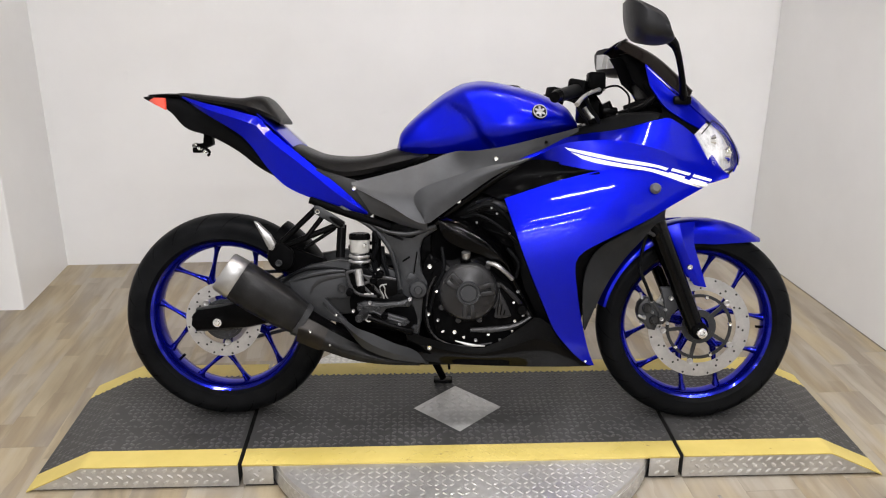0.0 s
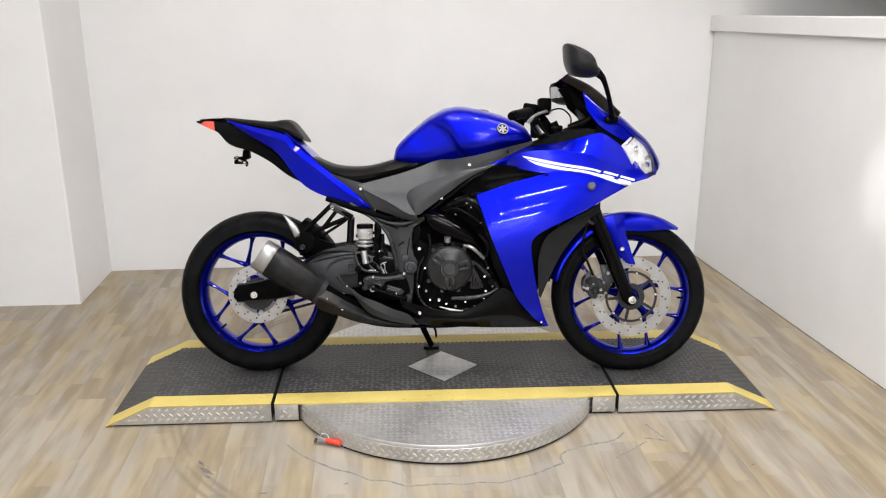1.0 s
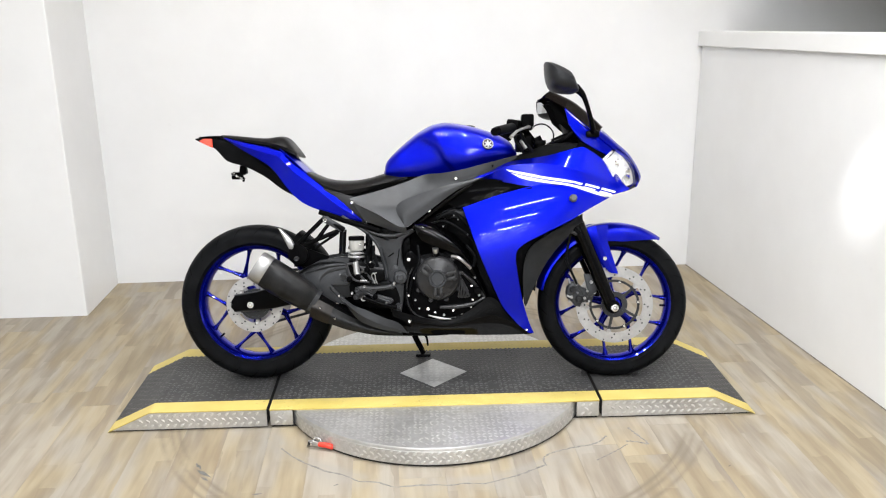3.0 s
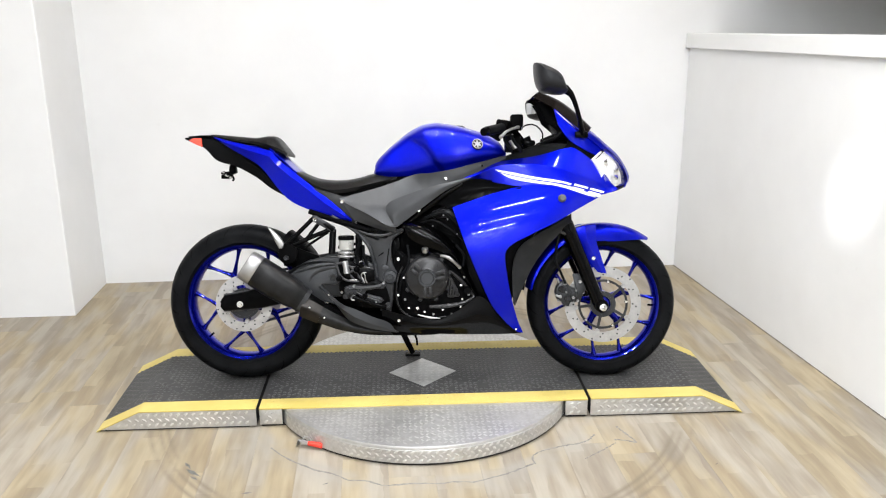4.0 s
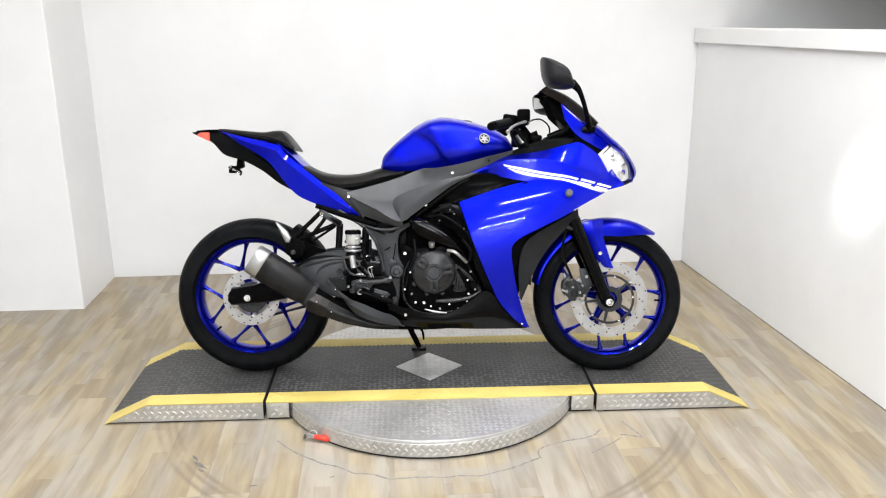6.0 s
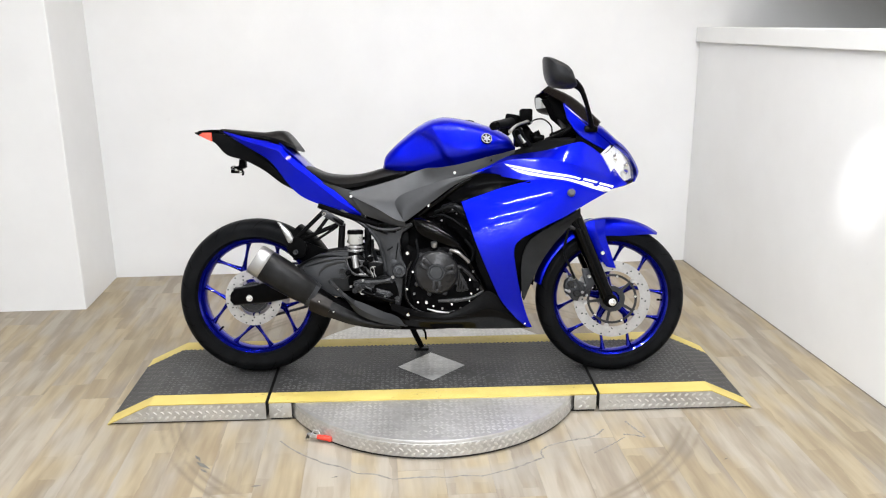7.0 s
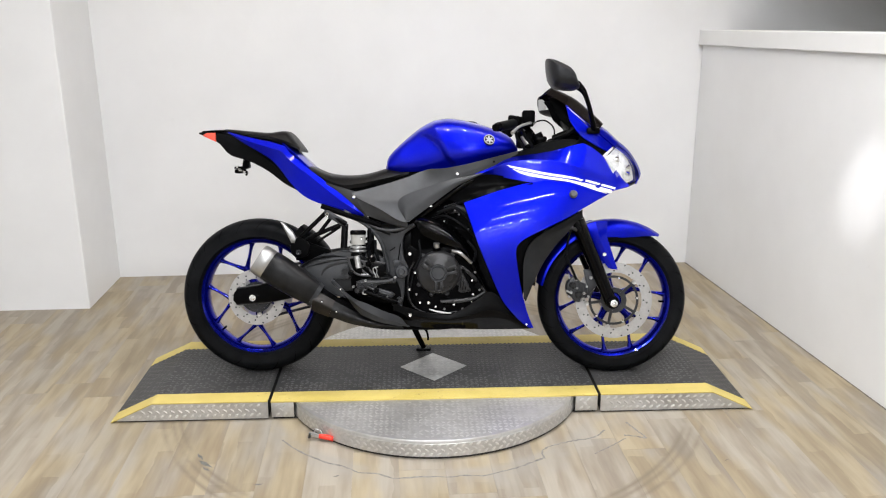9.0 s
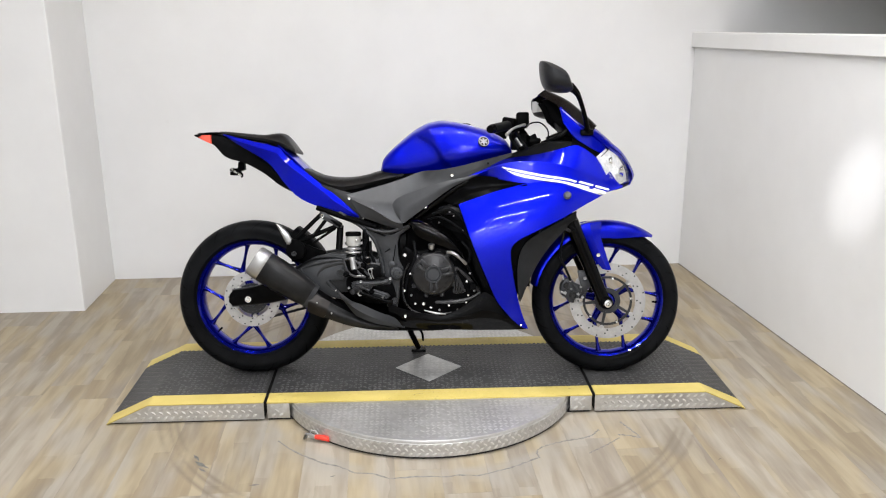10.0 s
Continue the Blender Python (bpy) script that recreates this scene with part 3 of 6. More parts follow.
# middle deck
part("deck", block(-GAP + 0.006, GAP - 0.006, SN, SF, TOP - 0.006, TOP, 0.001), DECKBLACK, turntable, "worn black tread plate deck")
for y0, y1 in ((YN, SN - 0.0005), (SF + 0.0005, YF)):
    part("edge_band", block(-GAP + 0.006, GAP - 0.006, y0, y1, TOP - 0.006, TOP + 0.0005, 0.001), YELLOW, turntable, "chipped yellow painted edge")
for s in (-1, 1):
    for y in (YN + 0.004, YF - 0.008):
        part("side_plate", block(s * 0.56 - 0.041, s * 0.56 + 0.041, y, y + 0.004, 0.010, TOP - 0.006, 0.001), TREAD, turntable, "aluminium tread plate side")
    part("joint_edge", block(s * (GAP - 0.012) - 0.004, s * (GAP - 0.012) + 0.004, YN + 0.01, YF - 0.01, 0.01, TOP - 0.007, 0.001), DARKHOLE, turntable)
    a, b = sorted((s * 0.522, s * 0.598))
    tagged(part("side_tread", lugs(side_rows(a + 0.006, b - 0.008, 0.014, 0.066, 0.0235, lambda x, y: True), 0.0016, 0.021, 0.0055, to=lambda x, y, h: (x, YN + 0.004 - h, y)), LUG, turntable, smooth=False), kind="stuff")
# dark slab that gives the deck's sides a shadow line at the floor
part("deck_gap_shade", block(-GAP + 0.01, GAP - 0.01, YN + 0.012, YF - 0.012, 0.0, 0.010, 0.001), DARKHOLE, turntable)
half = 0.1325
part("centre_diamond", plate([(-half, 0.008), (0, 0.008 - half), (half, 0.008), (0, 0.008 + half)], TOP, TOP + 0.0014, 0.0005, plane="xy"), TREAD, turntable, "bare aluminium tread plate diamond")
inside_dia = lambda x, y: abs(x) + abs(y - 0.008) < half - 0.014
tagged(part("diamond_tread", lugs(lug_rows(-0.14, 0.14, -0.14, 0.15, 0.0235, inside_dia), 0.0013, 0.022, 0.0055, to=lambda x, y, h: (x, y, TOP + 0.0016 + h)), LUG, turntable, smooth=False), kind="stuff")
out_dia = lambda x, y: abs(x) + abs(y - 0.008) > half + 0.012 and abs(x) < GAP - 0.02
rub = random.Random(5)
unworn = lambda x, y: rub.random() < min(1.0, max(0.78, (y + 0.08 + 0.05 * math.sin(7 * x)) / 0.09))
tagged(part("deck_tread", lugs(lug_rows(-GAP, GAP, SN + 0.003, SF - 0.003, 0.0185, lambda x, y: out_dia(x, y) and unworn(x, y)), 0.0013, 0.021, 0.0058, to=lambda x, y, h: (x, y, TOP + h)), DECKLUG, turntable, smooth=False), kind="stuff")
for y0, y1 in ((YN + 0.004, SN - 0.004), (SF + 0.004, YF - 0.004)):
    tagged(part("edge_tread", lugs(lug_rows(-GAP + 0.02, GAP - 0.02, y0, y1, 0.0185, lambda x, y: rub.random() < 0.25 + 0.7 * math.exp(-((x - 0.12) / 0.2) ** 2)), 0.0012, 0.020, 0.0055, to=lambda x, y, h: (x, y, TOP + 0.0006 + h)), YELLOW, turntable, smooth=False), kind="stuff")


def ramp(s):
    """The end section of the platform on the side s, sloping down to the floor."""
    base = tagged(new("ramp"), "black tread plate ramp section with yellow painted edges", "ramp", "ramp sections")
    xs = [GAP + 0.006, 0.8, 1.022, 1.03, 1.04, 1.11, 1.185]

    def strip(y0, y1, lift):
        bm = bmesh.new()
        rows = [[(s * x, y, deck_height(x) + lift) for y in (y0, y1)] + [(s * x, y, deck_height(x) + lift - 0.0035) for y in (y1, y0)] for x in xs]
        vs = grid_faces(bm, rows, wrap=True)
        bm.faces.new(vs[0])
        bm.faces.new(vs[-1])
        return bm

    part("deck", strip(SN, SF, 0.0), DECKBLACK, base, "worn black tread plate deck")
    part("edge_band", strip(YN, SN - 0.0005, 0.0005), YELLOW, base, "yellow painted edge")
    part("edge_band", strip(SF + 0.0005, YF, 0.0005), YELLOW, base, "yellow painted edge")
    out = [(s * x, deck_height(x) - 0.004) for x in xs if deck_height(x) - 0.004 > 0.008] + [(s * 1.168, 0.007), (s * (GAP + 0.006), 0.007)]
    for y in (YN + 0.004, YF - 0.008):
        part("side_plate", plate(out, y, y + 0.004, 0.0), TREAD, base, "aluminium tread plate side", smooth=False)
    # black base slab standing in for the shadow under the ramp
    part("foot", block(min(s * 0.64, s * 1.16), max(s * 0.64, s * 1.16), YN + 0.010, YF - 0.012, 0.0, 0.007, 0.001), DARKHOLE, base)
    part("joint_edge", block(s * (GAP + 0.010) - 0.004, s * (GAP + 0.010) + 0.004, YN + 0.01, YF - 0.01, 0.007, TOP - 0.007, 0.001), DARKHOLE, base)
    a, b = sorted((s * (GAP + 0.02), s * 1.175))
    tagged(part("deck_tread", lugs(lug_rows(a, b, SN + 0.003, SF - 0.003, 0.0185, lambda x, y: unworn(x + s, y)), 0.0013, 0.021, 0.0058, to=lambda x, y, h: (x, y, deck_height(x) + h)), DECKLUG, base, smooth=False), kind="stuff")
    ok = lambda x, y: y < deck_height(x) - 0.012
    tagged(part("side_tread", lugs(side_rows(a, b, 0.012, 0.070, 0.0235, ok), 0.0016, 0.021, 0.0055, to=lambda x, y, h: (x, YN + 0.004 - h, y)), LUG, base, smooth=False), kind="stuff")
    return base


ramp(-1)
ramp(1)

# latch with a red grip on the drum's skirt
latch = tagged(new("latch"), "small spring clamp with a red vinyl grip beside the drum", "clamp")
latch.matrix_world = pose(-0.425, -0.425, 0.018, 0, 0, -14) @ Matrix.Scale(0.8, 4)
part("grip", tube([(0.02, 0, 0.0), (0.06, -0.004, 0.0), (0.085, -0.008, -0.002)], [0.010, 0.012, 0.011], 12, 12), REDGRIP, latch, "red vinyl grip")
part("jaw", plate(smooth_outline([(-0.035, -0.014), (-0.01, -0.006), (0.025, -0.004), (0.022, 0.006), (-0.005, 0.014), (-0.028, 0.012), (-0.012, 0.002)]), -0.006, 0.006, 0.002), SILVERPAINT, latch, "grey steel jaw")
part("screw", cyl((-0.012, -0.012, 0.004), (-0.012, 0.03, 0.012), 0.004), CHROME, latch)
part("handle_loop", tube([(-0.01, 0.0, 0.005), (0.0, 0.012, 0.022), (0.02, 0.014, 0.018), (0.03, 0.004, 0.004)], 0.0028, 8, 16), SILVERPAINT, latch)


# ---- motorcycle ----
bike = tagged(new("motorcycle"), "blue sport motorcycle with graphite panels, leaning on its stand", "motorcycle")
bike.matrix_world = pose(0, -0.01, TOP, -12.0, 0, -2.5)
RH, FH = (-0.678, 0.0, 0.297), (0.697, 0.0, 0.279)


def tank_section(x, zt, zb, w, f, lean):
    """An arched section whose lower part reaches forward."""
    return [(px + lean * (1 - (pz - zb) / (zt - zb)), py, pz) for px, py, pz in arch(x, w, zb, zt, f)]


def pair(name, rails, mat, nu=24, nv=10, thick=0.004, label="", linear=False, bend=None, sharp=38):
    """The same panel on the right and, mirrored, on the left."""
    out = []
    for m in (False, True):
        rr = [mirrored(r) for r in rails] if m else rails
        out.append(part(name, shell(rr, nu, nv, thick, linear=linear, bend=bend), mat, bike, label, sharp=sharp))
    return out[0]


def bolt(x, y, z, r=0.006, mat=None, parent=None, name="bolt", h=0.006):
    """A cap screw with a socket, its head towards the right side."""
    r *= 0.78
    prof = [(0.0, 0.001), (r * 0.42, 0.001), (r * 0.5, -h * 0.75), (r * 0.82, -h), (r, -h * 0.6), (r, 0.004), (0.0, 0.004)]
    return part(name, lathe(prof, (x, y, z), 12, closed=False), mat or CHROME, parent or bike)


def tyre(c, R, w, parent):
    prof = []
    for k in range(25):
        a = -math.pi / 2 + math.pi * k / 24
        y = w * math.sin(a)
        r = 0.232 + (R - 0.232) * max(0.0, math.cos(a)) ** 0.62
        prof.append((r, y * (0.94 if abs(k - 12) > 10 else 1.0)))
    prof += [(0.222, w * 0.72), (0.222, -w * 0.72)]
    t = part("tyre", lathe(prof, c, 96), RUBBER, parent, "worn black road tyre")
    return t


def groove(c, R, w, parent):
    """Slanting tread cuts: their shade laid on the shoulder as thin dark inlays."""
    bm = bmesh.new()
    for k in range(22):
        for s in (-1, 1):
            a0 = 2 * math.pi * (k + (0.25 if s > 0 else 0)) / 22
            row = []
            for j in range(6):
                q = 0.25 + 0.62 * j / 5
                ang = a0 + 0.16 * j / 5
                al = q * math.pi / 2
                r = 0.232 + (R - 0.232) * math.cos(al) ** 0.62 + 0.0006
                row.append((r, ang, s * w * math.sin(al)))
            lines = []
            for r, ang, y in row:
                lines.append([(c[0] + r * math.cos(ang + d), y, c[2] + r * math.sin(ang + d)) for d in (-0.006, 0.006)])
            grid_faces(bm, lines)
    return tagged(part("tread_cut_shade", bm, GROOVESHADE, parent), kind="stuff")


def wheel(name, c, R, w, rimw, first, spread, apex, disc_r, front):
    rim = [(0.236, -rimw), (0.240, -rimw + 0.004), (0.237, -rimw + 0.012), (0.226, -rimw + 0.018), (0.213, -rimw + 0.026), (0.210, 0.0), (0.213, rimw - 0.026), (0.226, rimw - 0.018), (0.237, rimw - 0.012),
           (0.240, rimw - 0.004), (0.236, rimw), (0.230, rimw), (0.227, rimw - 0.005), (0.216, rimw - 0.010), (0.206, rimw - 0.026), (0.203, 0.0), (0.206, -rimw + 0.026), (0.216, -rimw + 0.010), (0.227, -rimw + 0.005), (0.230, -rimw)]
    wh = part(name, lathe(rim, c, 96), RIMBLUE, bike, "glossy blue cast alloy wheel")
    tyre(c, R, w, wh)
    groove(c, R, w, wh)
    hub = [(0.0, -0.055), (0.03, -0.055), (0.045, -0.045), (0.048, -0.02), (0.042, 0.0), (0.048, 0.02), (0.045, 0.045), (0.03, 0.055), (0.0, 0.055)]
    part("hub", lathe(hub, c, 32, closed=False), RIMBLUE, wh)
    C = Vector(c)
    for k in range(5):
        mid = radians(first + 72 * k)
        dirm = Vector((math.cos(mid), 0, math.sin(mid)))
        fork = C + dirm * apex
        part("spoke", tube([C + dirm * 0.03, C + dirm * apex * 0.6, fork + dirm * 0.010], [0.019, 0.014, 0.0135], 10, 8, flat=1.3), RIMBLUE, wh)
        for s in (-1, 1):
            a = mid + s * radians(spread)
            end = C + Vector((math.cos(a), 0, math.sin(a))) * 0.210
            leg = end - fork
            part("spoke", tube([fork, fork + leg * 0.35, fork + leg * 0.7, end], [0.011, 0.0085, 0.0062, 0.0058, 0.0068, 0.012], 10, 16, flat=1.5), RIMBLUE, wh)
    y = -0.062 if front else -0.078
    for s in ((-1, 1) if front else (-1,)):
        yy = y * (1 if s < 0 else -1)
        if front and s > 0:
            continue
        inner = disc_r * (0.735 if front else 0.66)
        ring = [(disc_r, yy - 0.002), (disc_r, yy + 0.002), (inner, yy + 0.002), (inner, yy - 0.002)]
        dk = part("brake_disc", lathe(ring, c, 64), STEEL, wh, "drilled steel brake disc")
        # dark discs laid on the steel for the shade in its drilled holes
        bm = bmesh.new()
        rows = [0.16, 0.5, 0.84]
        for k in range(36):
            rr = inner + (disc_r - inner) * rows[(k * 2) % 3]
            a = 2 * math.pi * k / 36 + 0.05 * (k % 3)
            lathe([(0.0, yy - 0.0024), (0.0032, yy - 0.0024), (0.0032, yy), (0.0, yy)], (c[0] + rr * math.cos(a), 0, c[2] + rr * math.sin(a)), 8, bm, closed=False)
        tagged(part("hole_shade", bm, DARKHOLE, dk), kind="stuff")
        cmat = BRACKETDARK if front else CAST
        part("carrier_ring", lathe([(inner - 0.021, yy), (inner - 0.012, yy), (inner - 0.012, yy + 0.004), (inner - 0.021, yy + 0.004)], c, 48), cmat, dk, "black disc carrier ring")
        part("carrier_hub", lathe([(0.030, yy), (0.050, yy), (0.050, yy + 0.004), (0.030, yy + 0.004)], c, 32), cmat, dk)
        for k in range(5):
            a = radians(first + 16 + k * 72)
            e, f = Vector((math.cos(a), 0, math.sin(a))), Vector((-math.sin(a), 0, math.cos(a)))
            for p0, p1, w0 in ((0.04, inner - 0.016, 0.006), (inner - 0.016, inner + 0.010, 0.008)):
                pts = [C + e * p0 + f * w0, C + e * p1 + f * w0 * 0.8, C + e * p1 - f * w0 * 0.8, C + e * p0 - f * w0]
                part("carrier_arm", plate([(v.x, v.z) for v in pts], yy - 0.001, yy + 0.005, 0.0), cmat, dk)
            bolt(c[0] + (inner - 0.003) * e.x, yy - 0.003, c[2] + (inner - 0.003) * e.z, 0.012, STEEL, dk, "rivet", 0.004)
            if front:
                a2 = a + radians(36)
                bolt(c[0] + (inner - 0.019) * math.cos(a2), yy - 0.003, c[2] + (inner - 0.019) * math.sin(a2), 0.007, CHROME, dk, "rivet", 0.004)
    va = radians(-4 if front else 222)
    e = Vector((math.cos(va), 0, math.sin(va)))
    part("valve", cyl(C + e * 0.206, C + e * 0.188, 0.004), SATIN, wh)
    return wh


wheel("rear_wheel", RH, 0.300, 0.068, 0.056, 191 + 72, 20.5, 0.112, 0.108, False)
wheel("front_wheel", FH, 0.288, 0.056, 0.044, 26, 22, 0.088, 0.147, True)

# swinging arm, chain side and axle
for s in (-1, 1):
    y0, y1 = s * 0.098, s * 0.128
    out = [(-0.746, 0.272), (-0.752, 0.300), (-0.744, 0.338), (-0.66, 0.350), (-0.58, 0.372), (-0.50, 0.425), (-0.42, 0.465), (-0.34, 0.478), (-0.24, 0.470), (-0.15, 0.440), (-0.10, 0.405), (-0.13, 0.365),
           (-0.22, 0.335), (-0.32, 0.325), (-0.41, 0.325), (-0.50, 0.305), (-0.60, 0.284), (-0.665, 0.276)]
    part("swinging_arm", plate(out, min(y0, y1), max(y0, y1), 0.006), ARMGREY, bike, "dark grey swinging arm")
    ya, yb = sorted((s * 0.127, s * 0.140))
    part("arm_cover", plate([(-0.479, 0.420), (-0.447, 0.432), (-0.405, 0.446), (-0.350, 0.456), (-0.318, 0.456), (-0.303, 0.428), (-0.302, 0.388), (-0.318, 0.372), (-0.374, 0.372), (-0.318, 0.312), (-0.312, 0.296), (-0.378, 0.312), (-0.430, 0.338), (-0.462, 0.375)], ya, yb, 0.005), CAST, bike, "cast grey swinging arm side")
    part("arm_flange", tube([(-0.470, s * 0.137, 0.420), (-0.410, s * 0.140, 0.440), (-0.352, s * 0.141, 0.450), (-0.320, s * 0.140, 0.450)], [0.004, 0.008, 0.008, 0.005], 10, 20), CAST, bike)
    # the arched hollow's shade, laid on the arm as a flat dark bar
    part("arm_hollow_shade", tube([(-0.418, s * 0.1405, 0.384), (-0.408, s * 0.1405, 0.406), (-0.384, s * 0.1405, 0.424), (-0.337, s * 0.1405, 0.435), (-0.318, s * 0.1405, 0.436)], [0.002, 0.005, 0.006, 0.005, 0.003], 8, 24, flat=0.35), DARKHOLE, bike, "dark bar for the shade in the arm's arched hollow")
    part("arm_eye", lathe([(0.0, s * 0.1395), (0.010, s * 0.1395), (0.0115, s * 0.143), (0.015, s * 0.1425), (0.016, s * 0.138), (0.0, s * 0.138)], (-0.328, 0, 0.401), 24, closed=False), CAST, bike)
    # dark disc for the shade inside the eye's bore
    part("arm_bore_shade", lathe([(0.0, s * 0.1402), (0.0100, s * 0.1402), (0.0100, s * 0.139), (0.0, s * 0.139)], (-0.328, 0, 0.401), 20, closed=False), DARKHOLE, bike)
    part("chain_adjuster", plate([(-0.756, 0.292), (-0.752, 0.320), (-0.740, 0.334), (-0.66, 0.347), (-0.58, 0.368), (-0.51, 0.412), (-0.455, 0.400), (-0.46, 0.318), (-0.60, 0.288), (-0.744, 0.278)], *sorted((s * 0.1275, s * 0.132)), 0.0015), SATIN, bike)
part("rear_axle", cyl((RH[0], -0.15, RH[2] + 0.006), (RH[0], 0.15, RH[2] + 0.006), 0.012, 18), CHROME, bike)
part("axle_nut", lathe([(0.0, -0.154), (0.006, -0.154), (0.007, -0.151), (0.011, -0.149), (0.0125, -0.134), (0.0, -0.134)], (RH[0], 0, RH[2] + 0.006), 6, closed=False), CHROME, bike, "bright steel axle nut", smooth=False)
part("rear_sprocket", lathe([(0.0, 0.084), (0.105, 0.084), (0.112, 0.087), (0.105, 0.090), (0.0, 0.090)], RH, 44, closed=False), STEEL, bike)
for z0, z1 in ((0.405, 0.43), (0.19, 0.34)):
    part("chain", tube([(-0.68, 0.087, z0), (-0.1, 0.087, z1)], 0.006, 6, 30, flat=0.8), BRACKET, bike, "greasy drive chain")
part("rear_caliper", block(-0.585, -0.525, -0.10, -0.055, 0.335, 0.395, 0.012), ENGINE, bike)
hug = []
for k in range(10):
    a = radians(24 + 34 * k / 9)
    hug.append([(RH[0] + r * math.cos(a), y, RH[2] + r * math.sin(a)) for y, r in ((-0.085, 0.285), (-0.07, 0.312), (0, 0.322), (0.07, 0.312), (0.085, 0.285))])
part("rear_hugger", shell(hug, 16, 20, 0.003), PLASTIC, bike, "black plastic rear mudguard")

# silencer and exhaust
axis0, axis1 = Vector((-0.653, -0.185, 0.462)), Vector((-0.430, -0.165, 0.312))


def silencer_ring(t, ra, rb, n=20):
    c = axis0.lerp(axis1, t)
    d = (axis1 - axis0).normalized()
    u = Vector((0, -1, 0)) - d * Vector((0, -1, 0)).dot(d)
    u.normalize()
    v = d.cross(u)
    out = []
    for k in range(n):
        a = 2 * math.pi * k / n
        ca, sa = math.cos(a), math.sin(a)
        q = (abs(ca) ** 3.0 + abs(sa) ** 3.0) ** (-1 / 3.0)
        out.append(c + u * ca * q * ra + v * sa * q * rb)
    return out


def silencer(rings, cap0=True, cap1=True):
    bm = bmesh.new()
    vs = grid_faces(bm, rings, wrap=True)
    if cap0:
        bm.faces.new(vs[0])
    if cap1:
        bm.faces.new(vs[-1])
    return bm


muf = part("silencer", silencer([silencer_ring(t, a, b) for t, a, b in ((0.20, 0.050, 0.055), (0.22, 0.053, 0.058), (0.45, 0.054, 0.058), (0.75, 0.050, 0.053), (0.95, 0.043, 0.045), (1.0, 0.038, 0.040))]), MUFFLER, bike, "matt black silencer body")
part("end_cap", silencer([silencer_ring(t, a, b) for t, a, b in ((0.13, 0.03, 0.035), (0.05, 0.036, 0.042), (0.03, 0.047, 0.052), (0.05, 0.050, 0.056), (0.19, 0.053, 0.058), (0.21, 0.05, 0.055))], False), ALU, muf, "brushed aluminium end cap")
part("outlet", silencer([silencer_ring(t, a, a) for t, a in ((0.14, 0.026), (0.045, 0.026), (0.045, 0.022), (0.14, 0.022))], False), DARKHOLE, muf)
pipe = part("exhaust_pipe", tube([(-0.44, -0.165, 0.318), (-0.36, -0.155, 0.268), (-0.24, -0.135, 0.222), (-0.10, -0.10, 0.205), (0.08, -0.06, 0.20), (0.2, -0.05, 0.23), (0.27, -0.05, 0.32), (0.30, -0.05, 0.45)], [0.038, 0.036, 0.034, 0.032, 0.03, 0.026, 0.022, 0.02], 14, 40), DEEP, bike, "black exhaust pipe")
part("clamp_ring", silencer([silencer_ring(t, a, a) for t, a in ((0.94, 0.046), (0.94, 0.049), (1.0, 0.045), (1.0, 0.040))], False, False), CAST, pipe)
guard = [[(-0.428, -0.190, 0.330), (-0.370, -0.190, 0.300), (-0.300, -0.185, 0.262), (-0.230, -0.178, 0.228), (-0.115, -0.165, 0.198)],
         [(-0.442, -0.208, 0.300), (-0.380, -0.206, 0.268), (-0.310, -0.198, 0.238), (-0.230, -0.188, 0.212), (-0.112, -0.168, 0.192)],
         [(-0.450, -0.188, 0.262), (-0.370, -0.185, 0.232), (-0.300, -0.182, 0.208), (-0.225, -0.175, 0.194), (-0.110, -0.160, 0.186)]]
part("heat_shield", shell(guard, 22, 12, 0.004), MUFFLER, bike, "matt black exhaust heat shield")
blade = [[(-0.372, -0.196, 0.375), (-0.335, -0.200, 0.345), (-0.285, -0.204, 0.306), (-0.239, -0.202, 0.287), (-0.177, -0.196, 0.258), (-0.122, -0.186, 0.236), (-0.092, -0.180, 0.200)],
         [(-0.366, -0.206, 0.364), (-0.328, -0.212, 0.328), (-0.285, -0.216, 0.290), (-0.245, -0.214, 0.262), (-0.185, -0.206, 0.234), (-0.130, -0.192, 0.216), (-0.088, -0.181, 0.198)],
         [(-0.362, -0.199, 0.352), (-0.318, -0.203, 0.312), (-0.272, -0.203, 0.254), (-0.239, -0.201, 0.234), (-0.185, -0.196, 0.214), (-0.130, -0.188, 0.204), (-0.086, -0.178, 0.196)]]
part("pipe_joint", shell([[(-0.428, -0.198, 0.334), (-0.395, -0.200, 0.318), (-0.360, -0.198, 0.298)], [(-0.440, -0.213, 0.302), (-0.405, -0.212, 0.284), (-0.372, -0.209, 0.266)], [(-0.450, -0.196, 0.264), (-0.420, -0.194, 0.250), (-0.385, -0.192, 0.236)]], 12, 12, 0.003), HEATED, bike, "heat-browned steel pipe sleeve")
part("shield_blade", shell(blade, 34, 10, 0.006, linear=True), ARMGREY, bike, "dark grey upper blade of the heat shield", sharp=15)
for x, z in ((-0.405, 0.300), (-0.352, 0.262), (-0.335, 0.345)):
    bolt(x, -0.226, z, 0.005)

# hanger frame behind the side cover, folded passenger peg
for a, b, r in (((-0.398, 0.624), (-0.503, 0.522), 0.0085), ((-0.328, 0.584), (-0.498, 0.515), 0.0085), ((-0.402, 0.628), (-0.322, 0.580), 0.0095), ((-0.373, 0.612), (-0.430, 0.538), 0.007), ((-0.327, 0.58), (-0.331, 0.49), 0.013), ((-0.345, 0.57), (-0.43, 0.515), 0.005)):
    part("hanger_bar", tube([(a[0], -0.135, a[1]), (b[0], -0.15, b[1])], r, 10, 6), SATIN, bike, "black bracket bar")
